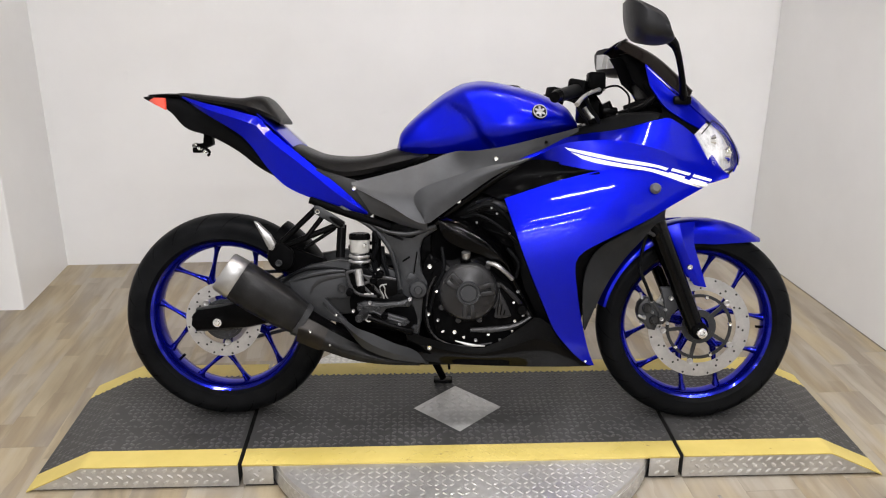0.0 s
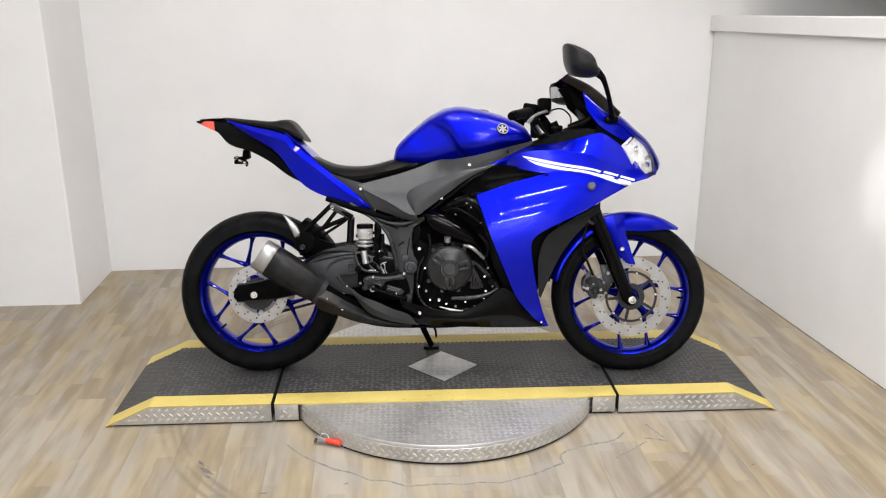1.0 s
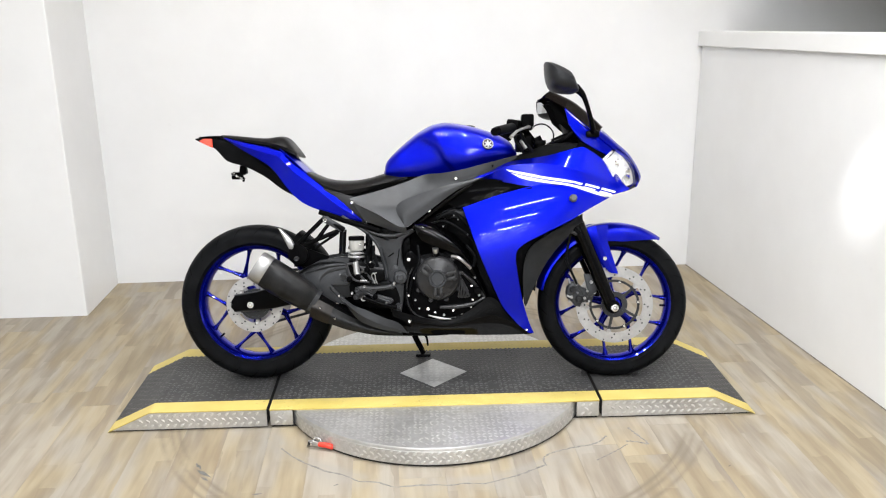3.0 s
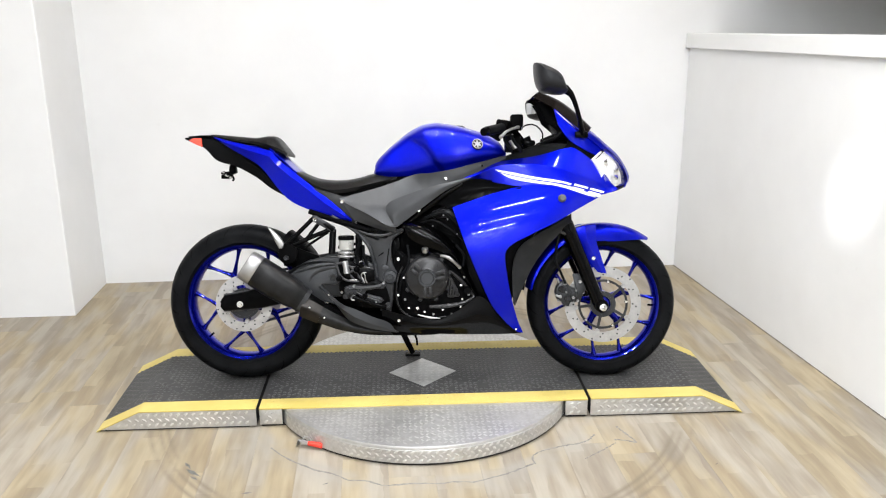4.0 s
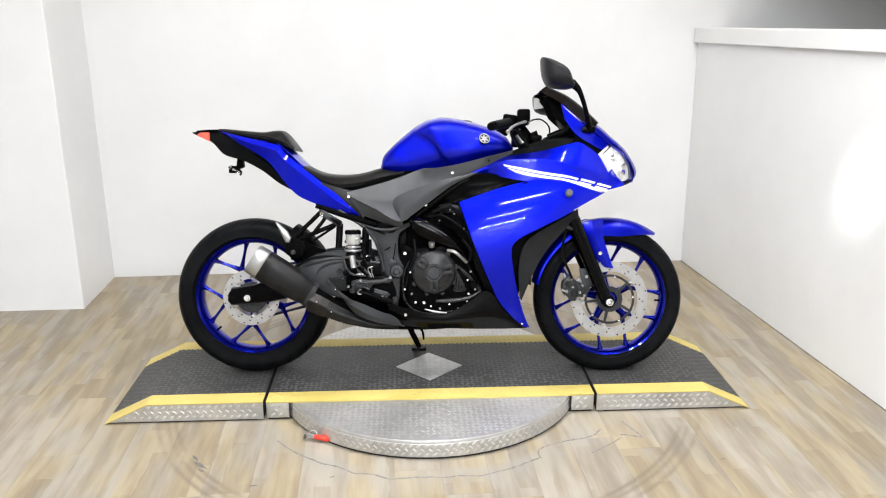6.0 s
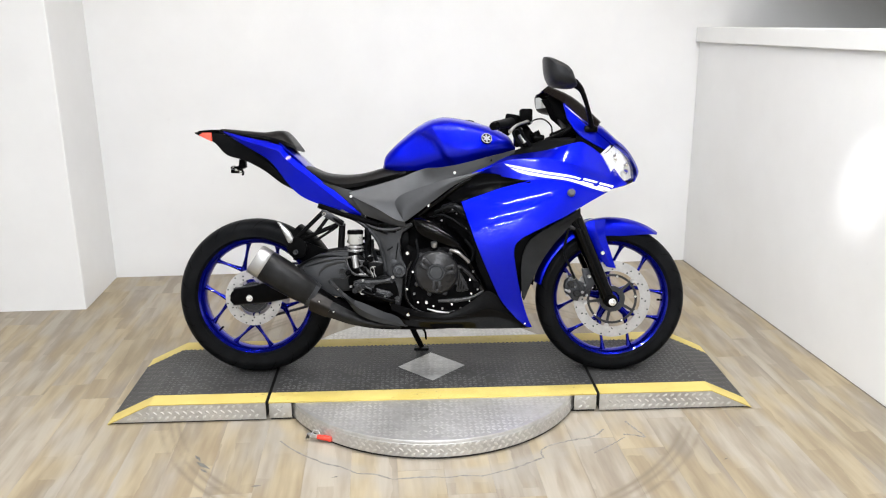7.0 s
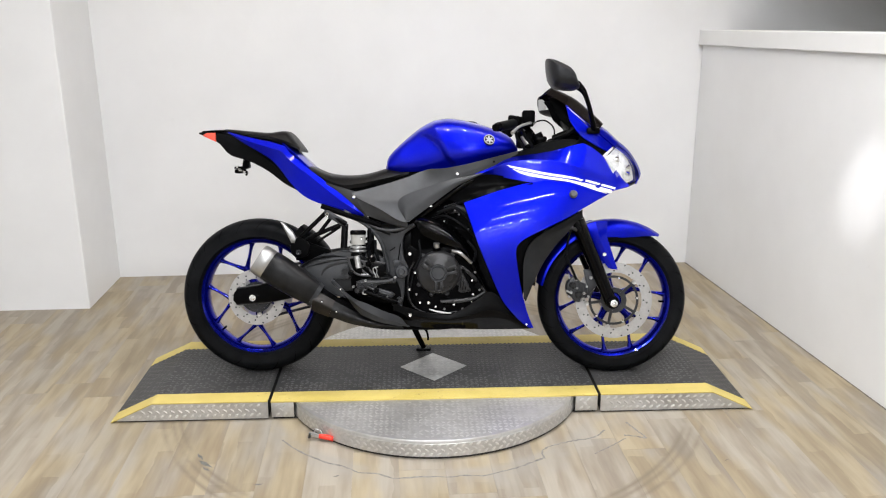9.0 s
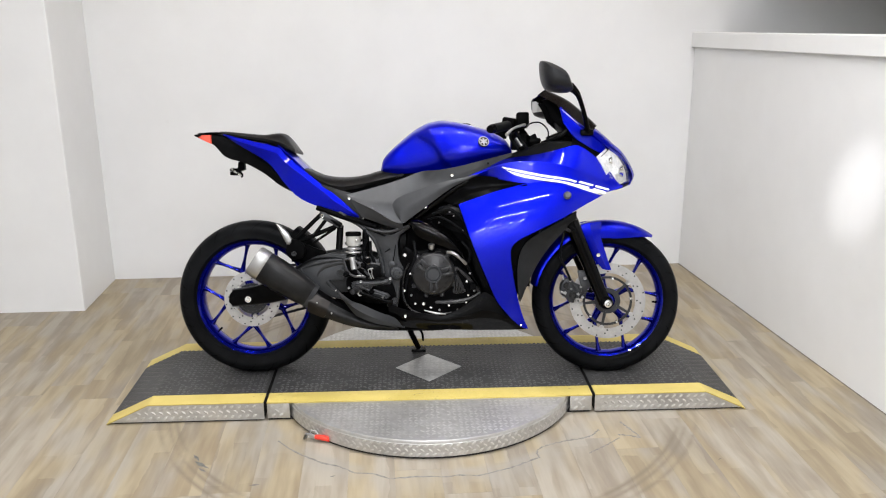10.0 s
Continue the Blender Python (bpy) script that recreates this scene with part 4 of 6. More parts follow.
part("hanger_strap", plate([(-0.402, 0.634), (-0.386, 0.632), (-0.318, 0.590), (-0.318, 0.572), (-0.336, 0.574), (-0.402, 0.612)], -0.152, -0.144, 0.003), CAST, bike, "grey metal hanger strap")
bolt(-0.392, -0.148, 0.617, 0.010)
bolt(-0.327, -0.148, 0.580, 0.008)
bolt(-0.497, -0.175, 0.477, 0.012, CAST)
part("passenger_peg", plate([(-0.566, 0.590), (-0.556, 0.588), (-0.520, 0.553), (-0.502, 0.520), (-0.512, 0.505), (-0.524, 0.508), (-0.545, 0.55)], -0.165, -0.145, 0.005), ALU, bike, "folded aluminium passenger footpeg")
part("hanger_plate", plate(smooth_outline([(-0.52, 0.52), (-0.49, 0.53), (-0.46, 0.505), (-0.465, 0.465), (-0.505, 0.455), (-0.53, 0.485)]), -0.165, -0.145, 0.004), PLASTIC, bike)

# tail unit
tail_top = [(-0.780, -0.060, 0.930), (-0.720, -0.085, 0.914), (-0.673, -0.098, 0.903), (-0.620, -0.106, 0.890), (-0.580, -0.112, 0.880), (-0.553, -0.116, 0.872), (-0.534, -0.118, 0.848), (-0.500, -0.119, 0.818), (-0.462, -0.121, 0.787), (-0.413, -0.126, 0.748), (-0.336, -0.134, 0.688), (-0.256, -0.142, 0.617)]
tail_mid = [(-0.779, -0.064, 0.926), (-0.715, -0.101, 0.900), (-0.660, -0.120, 0.882), (-0.612, -0.130, 0.868), (-0.580, -0.135, 0.858), (-0.558, -0.138, 0.850), (-0.541, -0.139, 0.830), (-0.506, -0.139, 0.798), (-0.466, -0.140, 0.768), (-0.405, -0.142, 0.720), (-0.340, -0.145, 0.668), (-0.256, -0.146, 0.614)]
tail_low = [(-0.778, -0.060, 0.924), (-0.702, -0.100, 0.880), (-0.645, -0.112, 0.848), (-0.600, -0.119, 0.819), (-0.571, -0.123, 0.788), (-0.548, -0.125, 0.757), (-0.529, -0.127, 0.732), (-0.491, -0.129, 0.692), (-0.452, -0.131, 0.669), (-0.400, -0.134, 0.649), (-0.351, -0.137, 0.632), (-0.256, -0.142, 0.609)]
pair("tail_panel", [tail_top, tail_mid, tail_low], BLUE, 44, 13, 0.004, "glossy blue tail side panel", linear=True, sharp=13)
secs = []
for x, zt, zb, wt, wb in ((-0.905, 0.930, 0.925, 0.012, 0.008), (-0.86, 0.932, 0.906, 0.04, 0.03), (-0.82, 0.930, 0.888, 0.05, 0.045), (-0.775, 0.918, 0.842, 0.058, 0.05), (-0.70, 0.885, 0.818, 0.075, 0.06), (-0.624, 0.83, 0.778, 0.09, 0.07), (-0.56, 0.775, 0.730, 0.1, 0.075), (-0.476, 0.705, 0.688, 0.11, 0.085), (-0.41, 0.668, 0.656, 0.12, 0.1)):
    secs.append([(x, -wb, zb), (x, -wt, zb + (zt - zb) * 0.7), (x, -wt * 0.9, zt), (x, 0, zt), (x, wt * 0.9, zt), (x, wt, zb + (zt - zb) * 0.7), (x, wb, zb)])
part("tail_underside", body(secs, 34, 19), LINERGREY, bike, "black plastic tail underside")
pair("tail_light", [[(-0.893, -0.016, 0.927), (-0.865, -0.038, 0.927), (-0.832, -0.054, 0.926)], [(-0.880, -0.024, 0.914), (-0.858, -0.044, 0.905), (-0.830, -0.056, 0.893)]], REDLENS, 10, 5, 0.006, "red tail light lens")
part("rear_cowl", shell([[(-0.89, -0.012, 0.929), (-0.84, -0.05, 0.930), (-0.79, -0.06, 0.929)], [(-0.89, 0, 0.931), (-0.84, 0, 0.934), (-0.79, 0, 0.934)], [(-0.89, 0.012, 0.929), (-0.84, 0.05, 0.930), (-0.79, 0.06, 0.929)]], 12, 12, 0.006), PLASTIC, bike)
part("tail_bridge", shell([[(-0.560, s, 0.884 + k) for s, k in ((-0.110, 0), (-0.05, 0.008), (0.05, 0.008), (0.110, 0))], [(-0.512, s, 0.842 + k) for s, k in ((-0.117, 0), (-0.05, 0.008), (0.05, 0.008), (0.117, 0))], [(-0.460, s, 0.793 + k) for s, k in ((-0.121, 0), (-0.05, 0.004), (0.05, 0.004), (0.121, 0))]], 16, 12, 0.004), BLUE, bike, "glossy blue tail bridge")
part("subframe_cover", plate([(-0.40, 0.735), (-0.28, 0.70), (-0.24, 0.61), (-0.26, 0.592), (-0.33, 0.64), (-0.40, 0.69)], -0.132, -0.126, 0.002), GREYDARK, bike)
part("subframe_rail", tube([(-0.415, -0.135, 0.648), (-0.34, -0.142, 0.622), (-0.26, -0.146, 0.596), (-0.19, -0.146, 0.575)], [0.010, 0.011, 0.011, 0.010], 10, 14), PLASTIC, bike, "black subframe rail")
# black block added to fill the space between the tail panels
part("tail_gap_filler", block(-0.35, -0.12, -0.10, 0.10, 0.625, 0.715, 0.012), PLASTIC, bike)
# plate bracket with lamp
part("plate_bracket", plate([(-0.735, 0.825), (-0.715, 0.825), (-0.712, 0.795), (-0.735, 0.785), (-0.77, 0.790), (-0.768, 0.798), (-0.738, 0.80)], -0.02, 0.02, 0.003), PLASTIC, bike, "short black number plate bracket")
part("plate_lamp", block(-0.766, -0.74, -0.03, 0.03, 0.772, 0.788, 0.004), PLASTIC, bike)
for x, z in ((-0.752, 0.796), (-0.742, 0.785), (-0.725, 0.777)):
    bolt(x, -0.035, z, 0.0075, CHROME, None, "screw", 0.012)
part("bracket_eye", tube([(-0.735, -0.02, 0.79), (-0.722, -0.03, 0.782), (-0.716, -0.03, 0.772), (-0.722, -0.03, 0.764)], 0.004, 8, 12), PLASTIC, bike)

# seats
secs = []
for x, zt, zb, w in ((-0.812, 0.937, 0.931, 0.02), (-0.79, 0.942, 0.926, 0.055), (-0.70, 0.934, 0.908, 0.082), (-0.62, 0.928, 0.894, 0.10), (-0.575, 0.934, 0.878, 0.112), (-0.548, 0.930, 0.868, 0.112), (-0.522, 0.900, 0.862, 0.108), (-0.500, 0.868, 0.854, 0.10)):
    secs.append(arch(x, w, zb, zt, 0.75))
part("passenger_seat", body(secs, 30, 22), VINYL, bike, "black vinyl passenger seat pad")
secs = []
for x, zt, zb, w in ((-0.482, 0.803, 0.79, 0.09), (-0.45, 0.793, 0.76, 0.112), (-0.398, 0.772, 0.727, 0.125), (-0.34, 0.764, 0.703, 0.132), (-0.28, 0.765, 0.706, 0.132), (-0.23, 0.774, 0.716, 0.125), (-0.18, 0.788, 0.728, 0.11), (-0.13, 0.790, 0.744, 0.098), (-0.090, 0.785, 0.764, 0.092)):
    secs.append(arch(x, w, zb, zt, 0.72))
seat = part("rider_seat", body(secs, 30, 22), VINYL, bike, "black vinyl rider seat")
part("seat_piping", tube([(-0.47, -0.10, 0.785), (-0.40, -0.112, 0.728), (-0.34, -0.118, 0.704), (-0.24, -0.113, 0.715), (-0.15, -0.09, 0.74)], 0.003, 6, 24), PLASTIC, seat)

# tank
secs = []
for x, zt, zb, w, f, lean in ((-0.178, 0.800, 0.785, 0.05, 0.7, 0.0), (-0.168, 0.835, 0.778, 0.085, 0.7, 0.005), (-0.135, 0.872, 0.775, 0.101, 0.72, 0.015), (-0.09, 0.911, 0.776, 0.113, 0.74, 0.035), (-0.05, 0.942, 0.780, 0.127, 0.76, 0.060), (-0.016, 0.962, 0.786, 0.140, 0.78, 0.080), (-0.004, 0.968, 0.787, 0.1455, 0.79, 0.084), (0.006, 0.972, 0.788, 0.1475, 0.79, 0.084), (0.020, 0.975, 0.788, 0.149, 0.78, 0.078), (0.06, 0.980, 0.790, 0.154, 0.75, 0.056), (0.13, 0.970, 0.800, 0.159, 0.7, 0.02), (0.20, 0.952, 0.812, 0.153, 0.68, 0.0), (0.26, 0.930, 0.826, 0.138, 0.66, 0.0), (0.30, 0.905, 0.838, 0.118, 0.66, 0.0), (0.322, 0.872, 0.846, 0.10, 0.7, 0.0)):
    secs.append(tank_section(x, zt, zb, w, f, lean))
bm = body(secs, 110, 48)
for v in bm.verts:
    # the knee recess: behind the shoulder line the flank steps in
    line = float(np.interp(v.co.z, (0.785, 0.800, 0.827, 0.860, 0.885, 0.909, 0.935), (0.104, 0.094, 0.066, 0.050, 0.030, -0.008, -0.060)))
    k = min(1.0, max(0.0, (line - v.co.x) / 0.020))
    far = min(1.0, max(0.0, (line - v.co.x - 0.03) / 0.16))
    high = min(1.0, max(0.0, (0.952 - v.co.z) / 0.05))
    v.co.y *= 1 - 0.105 * k * k * (3 - 2 * k) * high * (1 - 0.75 * far)
tank = part("fuel_tank", bm, BLUE, bike, "glossy blue fuel tank", sharp=30)
part("filler_cap", lathe([(0.0, 0.012), (0.034, 0.012), (0.042, 0.008), (0.044, -0.004), (0.0, -0.004)], (0.13, 0, 0.956), 32, axis="z", closed=False), SATIN, tank, "black filler cap")
em = part("tank_badge", lathe([(0.0, -0.004), (0.017, -0.004), (0.018, -0.006), (0.0205, -0.006), (0.0215, -0.003), (0.0215, 0.004), (0.0, 0.004)], (0, 0, 0), 32, closed=False), SATIN, tank, "round dark badge with a silver ring")
em.matrix_parent_inverse = Matrix()
em.matrix_local = pose(0.212, -0.1425, 0.890, -24, 0, 14)
part("badge_ring", lathe([(0.0175, -0.0055), (0.0175, -0.0075), (0.0200, -0.0075), (0.0205, -0.0055)], (0, 0, 0), 32), BADGE, em)
for k in range(6):
    a = radians(90 + 60 * k)
    part("badge_bar", plate([(0.0035 * math.cos(a + 1.57), 0.0035 * math.sin(a + 1.57)), (0.015 * math.cos(a + 0.16), 0.015 * math.sin(a + 0.16)), (0.015 * math.cos(a - 0.16), 0.015 * math.sin(a - 0.16)), (0.0035 * math.cos(a - 1.57), 0.0035 * math.sin(a - 1.57))], -0.0062, -0.004, 0.0), BADGE, em)

# graphite side covers
cov_top = [(-0.300, -0.142, 0.697), (-0.20, -0.138, 0.722), (-0.10, -0.128, 0.752), (-0.02, -0.13, 0.782), (0.04, -0.168, 0.786), (0.12, -0.181, 0.799), (0.22, -0.179, 0.824), (0.318, -0.152, 0.848)]
cov_mid = [(-0.296, -0.148, 0.690), (-0.19, -0.161, 0.668), (-0.10, -0.167, 0.664), (-0.02, -0.170, 0.712), (0.05, -0.173, 0.745), (0.13, -0.180, 0.775), (0.22, -0.178, 0.800), (0.318, -0.150, 0.836)]
cov_low = [(-0.292, -0.150, 0.684), (-0.20, -0.170, 0.640), (-0.095, -0.177, 0.588), (-0.03, -0.174, 0.642), (0.05, -0.175, 0.698), (0.13, -0.176, 0.742), (0.22, -0.176, 0.786), (0.318, -0.152, 0.828)]
pair("side_cover", [cov_top, cov_mid, cov_low], GREY, 40, 13, 0.004, "matt graphite side cover", linear=True, sharp=13)
pair("lower_side_cover", [[(-0.296, -0.148, 0.690), (-0.20, -0.166, 0.641), (-0.094, -0.171, 0.590)], [(-0.27, -0.150, 0.650), (-0.18, -0.158, 0.605), (-0.09, -0.164, 0.572)], [(-0.245, -0.145, 0.612), (-0.155, -0.148, 0.580), (-0.10, -0.155, 0.566)]], GREY, 22, 9, 0.004, "matt graphite lower side cover")
pair("cover_insert", [[(-0.100, -0.178, 0.600), (-0.128, -0.174, 0.655), (-0.112, -0.174, 0.681), (-0.024, -0.178, 0.716), (0.068, -0.182, 0.744), (0.160, -0.182, 0.764), (0.240, -0.176, 0.794)],
                      [(-0.099, -0.182, 0.597), (-0.100, -0.181, 0.625), (-0.070, -0.182, 0.645), (0.005, -0.184, 0.692), (0.080, -0.187, 0.730), (0.165, -0.186, 0.760), (0.242, -0.177, 0.793)],
                      [(-0.098, -0.181, 0.593), (-0.080, -0.180, 0.596), (-0.050, -0.179, 0.616), (0.023, -0.181, 0.670), (0.095, -0.183, 0.721), (0.170, -0.184, 0.757), (0.244, -0.177, 0.792)]], GREY, 36, 10, 0.005, "raised graphite insert")
bolt(-0.290, -0.156, 0.682, 0.009)
bolt(0.094, -0.182, 0.766, 0.009)
bolt(0.228, -0.178, 0.81, 0.005, SATIN)

# frame
fr = [(-0.345, 0.634), (-0.279, 0.604), (-0.232, 0.574), (-0.190, 0.556), (-0.135, 0.552), (-0.098, 0.574), (-0.066, 0.582), (-0.063, 0.569), (-0.102, 0.543), (-0.110, 0.514), (-0.109, 0.472), (-0.103, 0.445), (-0.085, 0.424), (-0.086, 0.394), (-0.100, 0.380), (-0.106, 0.311), (-0.114, 0.268), (-0.154, 0.272), (-0.156, 0.361), (-0.163, 0.403), (-0.168, 0.446), (-0.177, 0.479), (-0.190, 0.509), (-0.215, 0.542), (-0.257, 0.580), (-0.345, 0.614)]
for s in (-1, 1):
    part("main_frame", plate(fr, *sorted((s * 0.118, s * 0.146)), 0.008), CAST, bike, "cast grey metal frame plate")
# slot shade put on as thin dark plates, slightly proud of the frame
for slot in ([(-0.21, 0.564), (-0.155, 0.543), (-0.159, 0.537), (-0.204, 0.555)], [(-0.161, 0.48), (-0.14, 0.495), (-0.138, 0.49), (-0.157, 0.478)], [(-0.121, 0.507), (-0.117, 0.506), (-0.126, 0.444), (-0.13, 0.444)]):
    part("slot_shade", plate(slot, -0.1475, -0.140, 0.001), DEEP, bike)
# raised ribs along the frame's edges; the dark plates above stand for its hollows
for path, r in (([(-0.330, 0.620), (-0.262, 0.586), (-0.222, 0.552), (-0.196, 0.518), (-0.182, 0.480), (-0.172, 0.440), (-0.166, 0.400)], 0.0065), ([(-0.330, 0.630), (-0.232, 0.576), (-0.190, 0.560), (-0.136, 0.557), (-0.070, 0.577)], 0.006)):
    part("frame_rib", tube([(x, -0.145, z) for x, z in path], r, 8, 26), CAST, bike)
part("frame_boss", plate(smooth_outline([(-0.150, 0.432), (-0.138, 0.446), (-0.122, 0.440), (-0.120, 0.426), (-0.136, 0.416)], 30), -0.1495, -0.144, 0.002), CAST, bike)
part("pivot_cap", lathe([(0.0, -0.172), (0.010, -0.172), (0.012, -0.165), (0.022, -0.164), (0.026, -0.158), (0.026, -0.145), (0.0, -0.145)], (-0.115, 0, 0.402), 24, closed=False), CAST, bike)
part("frame_spar", tube([(-0.07, -0.135, 0.585), (0.03, -0.15, 0.665), (0.14, -0.155, 0.738), (0.30, -0.13, 0.80)], [0.012, 0.013, 0.014, 0.016], 10, 20), BLACK, bike, "gloss black frame tube")
part("frame_cover", shell([[(-0.062, -0.150, 0.604), (-0.023, -0.150, 0.607), (0.026, -0.148, 0.594), (0.072, -0.144, 0.570), (0.112, -0.140, 0.535), (0.136, -0.138, 0.502), (0.160, -0.136, 0.446), (0.192, -0.134, 0.382), (0.226, -0.130, 0.308)],
                           [(-0.061, -0.160, 0.602), (-0.038, -0.176, 0.585), (0.012, -0.180, 0.560), (0.062, -0.180, 0.535), (0.102, -0.178, 0.508), (0.128, -0.174, 0.476), (0.152, -0.170, 0.428), (0.184, -0.165, 0.366), (0.218, -0.158, 0.304)],
                           [(-0.060, -0.166, 0.598), (-0.054, -0.170, 0.568), (-0.034, -0.172, 0.541), (0.012, -0.172, 0.518), (0.071, -0.170, 0.497), (0.111, -0.166, 0.472), (0.142, -0.160, 0.418), (0.175, -0.154, 0.355), (0.207, -0.148, 0.298)]], 46, 16, 0.004), BLACK, bike, "gloss black frame cover")
part("frame_tube", tube([(-0.06, 0.13, 0.578), (0.08, 0.150, 0.555), (0.185, 0.150, 0.42), (0.225, 0.14, 0.33)], [0.018, 0.036, 0.020, 0.012], 14, 30), BLACK, bike, "gloss black frame cover")

# engine
part("crankcase", plate(smooth_outline([(-0.09, 0.50), (-0.02, 0.47), (0.06, 0.50), (0.15, 0.44), (0.20, 0.36), (0.19, 0.30), (0.10, 0.235), (-0.05, 0.235), (-0.10, 0.30), (-0.11, 0.40)], 60), -0.145, 0.145, 0.012), DEEP, bike, "black engine casing")
part("cylinder", block(-0.075, 0.075, -0.12, 0.12, -0.12, 0.13, 0.01, turn=pose(0.135, 0, 0.57, 0, 18, 0)), DEEP, bike)
bm = None
for k in range(6):
    bm = block(-0.085, 0.085, -0.128, 0.128, -0.05 + k * 0.022, -0.044 + k * 0.022, 0.001, bm, turn=pose(0.135, 0, 0.55, 0, 18, 0))
part("cooling_fins", bm, DEEP, bike)
part("airbox", block(-0.14, 0.26, -0.085, 0.085, 0.655, 0.782, 0.02), PLASTIC, bike)
part("cylinder_head", block(-0.085, 0.26, -0.105, 0.105, 0.46, 0.68, 0.02), DEEP, bike)
for s in (-1, 1):
    part("radiator_shroud", plate([(0.13, 0.60), (0.20, 0.62), (0.26, 0.50), (0.31, 0.28), (0.27, 0.235), (0.17, 0.25), (0.19, 0.36)], *sorted((s * 0.115, s * 0.130)), 0.003), SATIN, bike, "black inner shroud")
part("gearbox", plate(smooth_outline([(-0.36, 0.30), (-0.30, 0.40), (-0.23, 0.42), (-0.14, 0.40), (-0.08, 0.30), (-0.10, 0.215), (-0.24, 0.225), (-0.33, 0.255)], 40), -0.06, 0.09, 0.01), DEEP, bike)
part("oil_sump", block(-0.06, 0.2, -0.1, 0.1, 0.20, 0.27, 0.015), DEEP, bike)
part("mudguard_plate", plate([(-0.535, 0.535), (-0.46, 0.505), (-0.385, 0.478), (-0.40, 0.452), (-0.44, 0.44), (-0.52, 0.44)], -0.10, -0.085, 0.004), PLASTIC, bike)
part("radiator", block(-0.02, 0.02, -0.14, 0.14, -0.16, 0.14, 0.006, turn=pose(0.33, 0, 0.50, 0, 10, 0)), DEEP, bike, "black radiator")
cc = (0.023, 0, 0.399)
cov = part("clutch_cover", lathe([(0.0, -0.190), (0.046, -0.190), (0.052, -0.186), (0.068, -0.184), (0.076, -0.180), (0.082, -0.168), (0.084, -0.14), (0.0, -0.14)], cc, 56, closed=False), ENGINE, bike, "black clutch cover")
part("cover_boss", lathe([(0.0, -0.197), (0.022, -0.197), (0.024, -0.194), (0.026, -0.194), (0.0275, -0.199), (0.031, -0.199), (0.033, -0.194), (0.034, -0.186), (0.0, -0.186)], cc, 40, closed=False), CAST, cov, "round cast boss with a raised ring")
for deg in (12, 141, 272):
    # a raised arm with a slot in it
    e, f = Vector((math.cos(radians(deg)), 0, math.sin(radians(deg)))), Vector((-math.sin(radians(deg)), 0, math.cos(radians(deg))))
    for side in (-1, 1):
        q = [Vector(cc) + e * a + f * b * side for a, b in ((0.030, 0.004), (0.030, 0.015), (0.066, 0.019), (0.066, 0.004))]
        part("cover_arm", plate([(v.x, v.z) for v in q], -0.1945, -0.180, 0.002), ENGINE, cov)
    q = [Vector(cc) + e * a + f * b for a, b in ((0.062, -0.018), (0.062, 0.018), (0.071, 0.016), (0.071, -0.016))]
    part("cover_arm", plate([(v.x, v.z) for v in q], -0.192, -0.178, 0.002), ENGINE, cov)
for k in range(9):
    a = radians(k * 40 + 12)
    part("cover_lug", lathe([(0.0, -0.164), (0.007, -0.164), (0.009, -0.160), (0.009, -0.145), (0.0, -0.145)], (cc[0] + 0.086 * math.cos(a), 0, cc[2] + 0.086 * math.sin(a)), 14, closed=False), ENGINE, cov)
part("side_case", plate(smooth_outline([(-0.075, 0.46), (-0.02, 0.488), (0.05, 0.49), (0.11, 0.44), (0.15, 0.41), (0.188, 0.36), (0.195, 0.315), (0.15, 0.275), (0.08, 0.246), (-0.02, 0.248), (-0.07, 0.29)], 66), -0.158, -0.13, 0.006), DEEP, bike, "black engine side case")
part("case_ridge", tube([(0.030, -0.162, 0.290), (0.10, -0.163, 0.293), (0.16, -0.162, 0.304), (0.198, -0.158, 0.326)], [0.006, 0.009, 0.008, 0.005], 8, 20), ENGINE, bike)
part("case_ridge", tube([(0.112, -0.160, 0.420), (0.150, -0.162, 0.385), (0.180, -0.160, 0.350), (0.196, -0.157, 0.326)], [0.005, 0.007, 0.007, 0.005], 8, 20), ENGINE, bike)
part("case_window", plate(smooth_outline([(0.106, 0.404), (0.116, 0.392), (0.142, 0.338), (0.132, 0.326), (0.098, 0.326), (0.100, 0.350)], 36), -0.166, -0.150, 0.003), ENGINE, bike, "ribbed triangular case panel")
for k in range(4):
    part("window_rib", tube([(0.108 + 0.009 * k, -0.1665, 0.380 - 0.016 * k), (0.104 + 0.009 * k, -0.1665, 0.334)], 0.0018, 6, 4), DEEP, bike)
part("oil_filler", tube([(0.016, -0.150, 0.470), (0.016, -0.166, 0.496)], [0.014, 0.016], 14, 4), SATIN, bike)
part("filler_knob", tube([(0.016, -0.164, 0.488), (0.016, -0.172, 0.51)], [0.011, 0.012], 12, 4), ALU, bike, "bright filler plug")
part("coolant_pipe", tube([(0.075, -0.165, 0.48), (0.10, -0.178, 0.475), (0.125, -0.178, 0.455), (0.145, -0.165, 0.435)], [0.006, 0.007, 0.006, 0.007], 8, 16), ALU, bike, "cast aluminium link")
part("oil_strip", tube([(-0.012, -0.176, 0.262), (0.03, -0.180, 0.252), (0.070, -0.178, 0.248)], [0.002, 0.005, 0.002], 8, 14), ALU, bike)
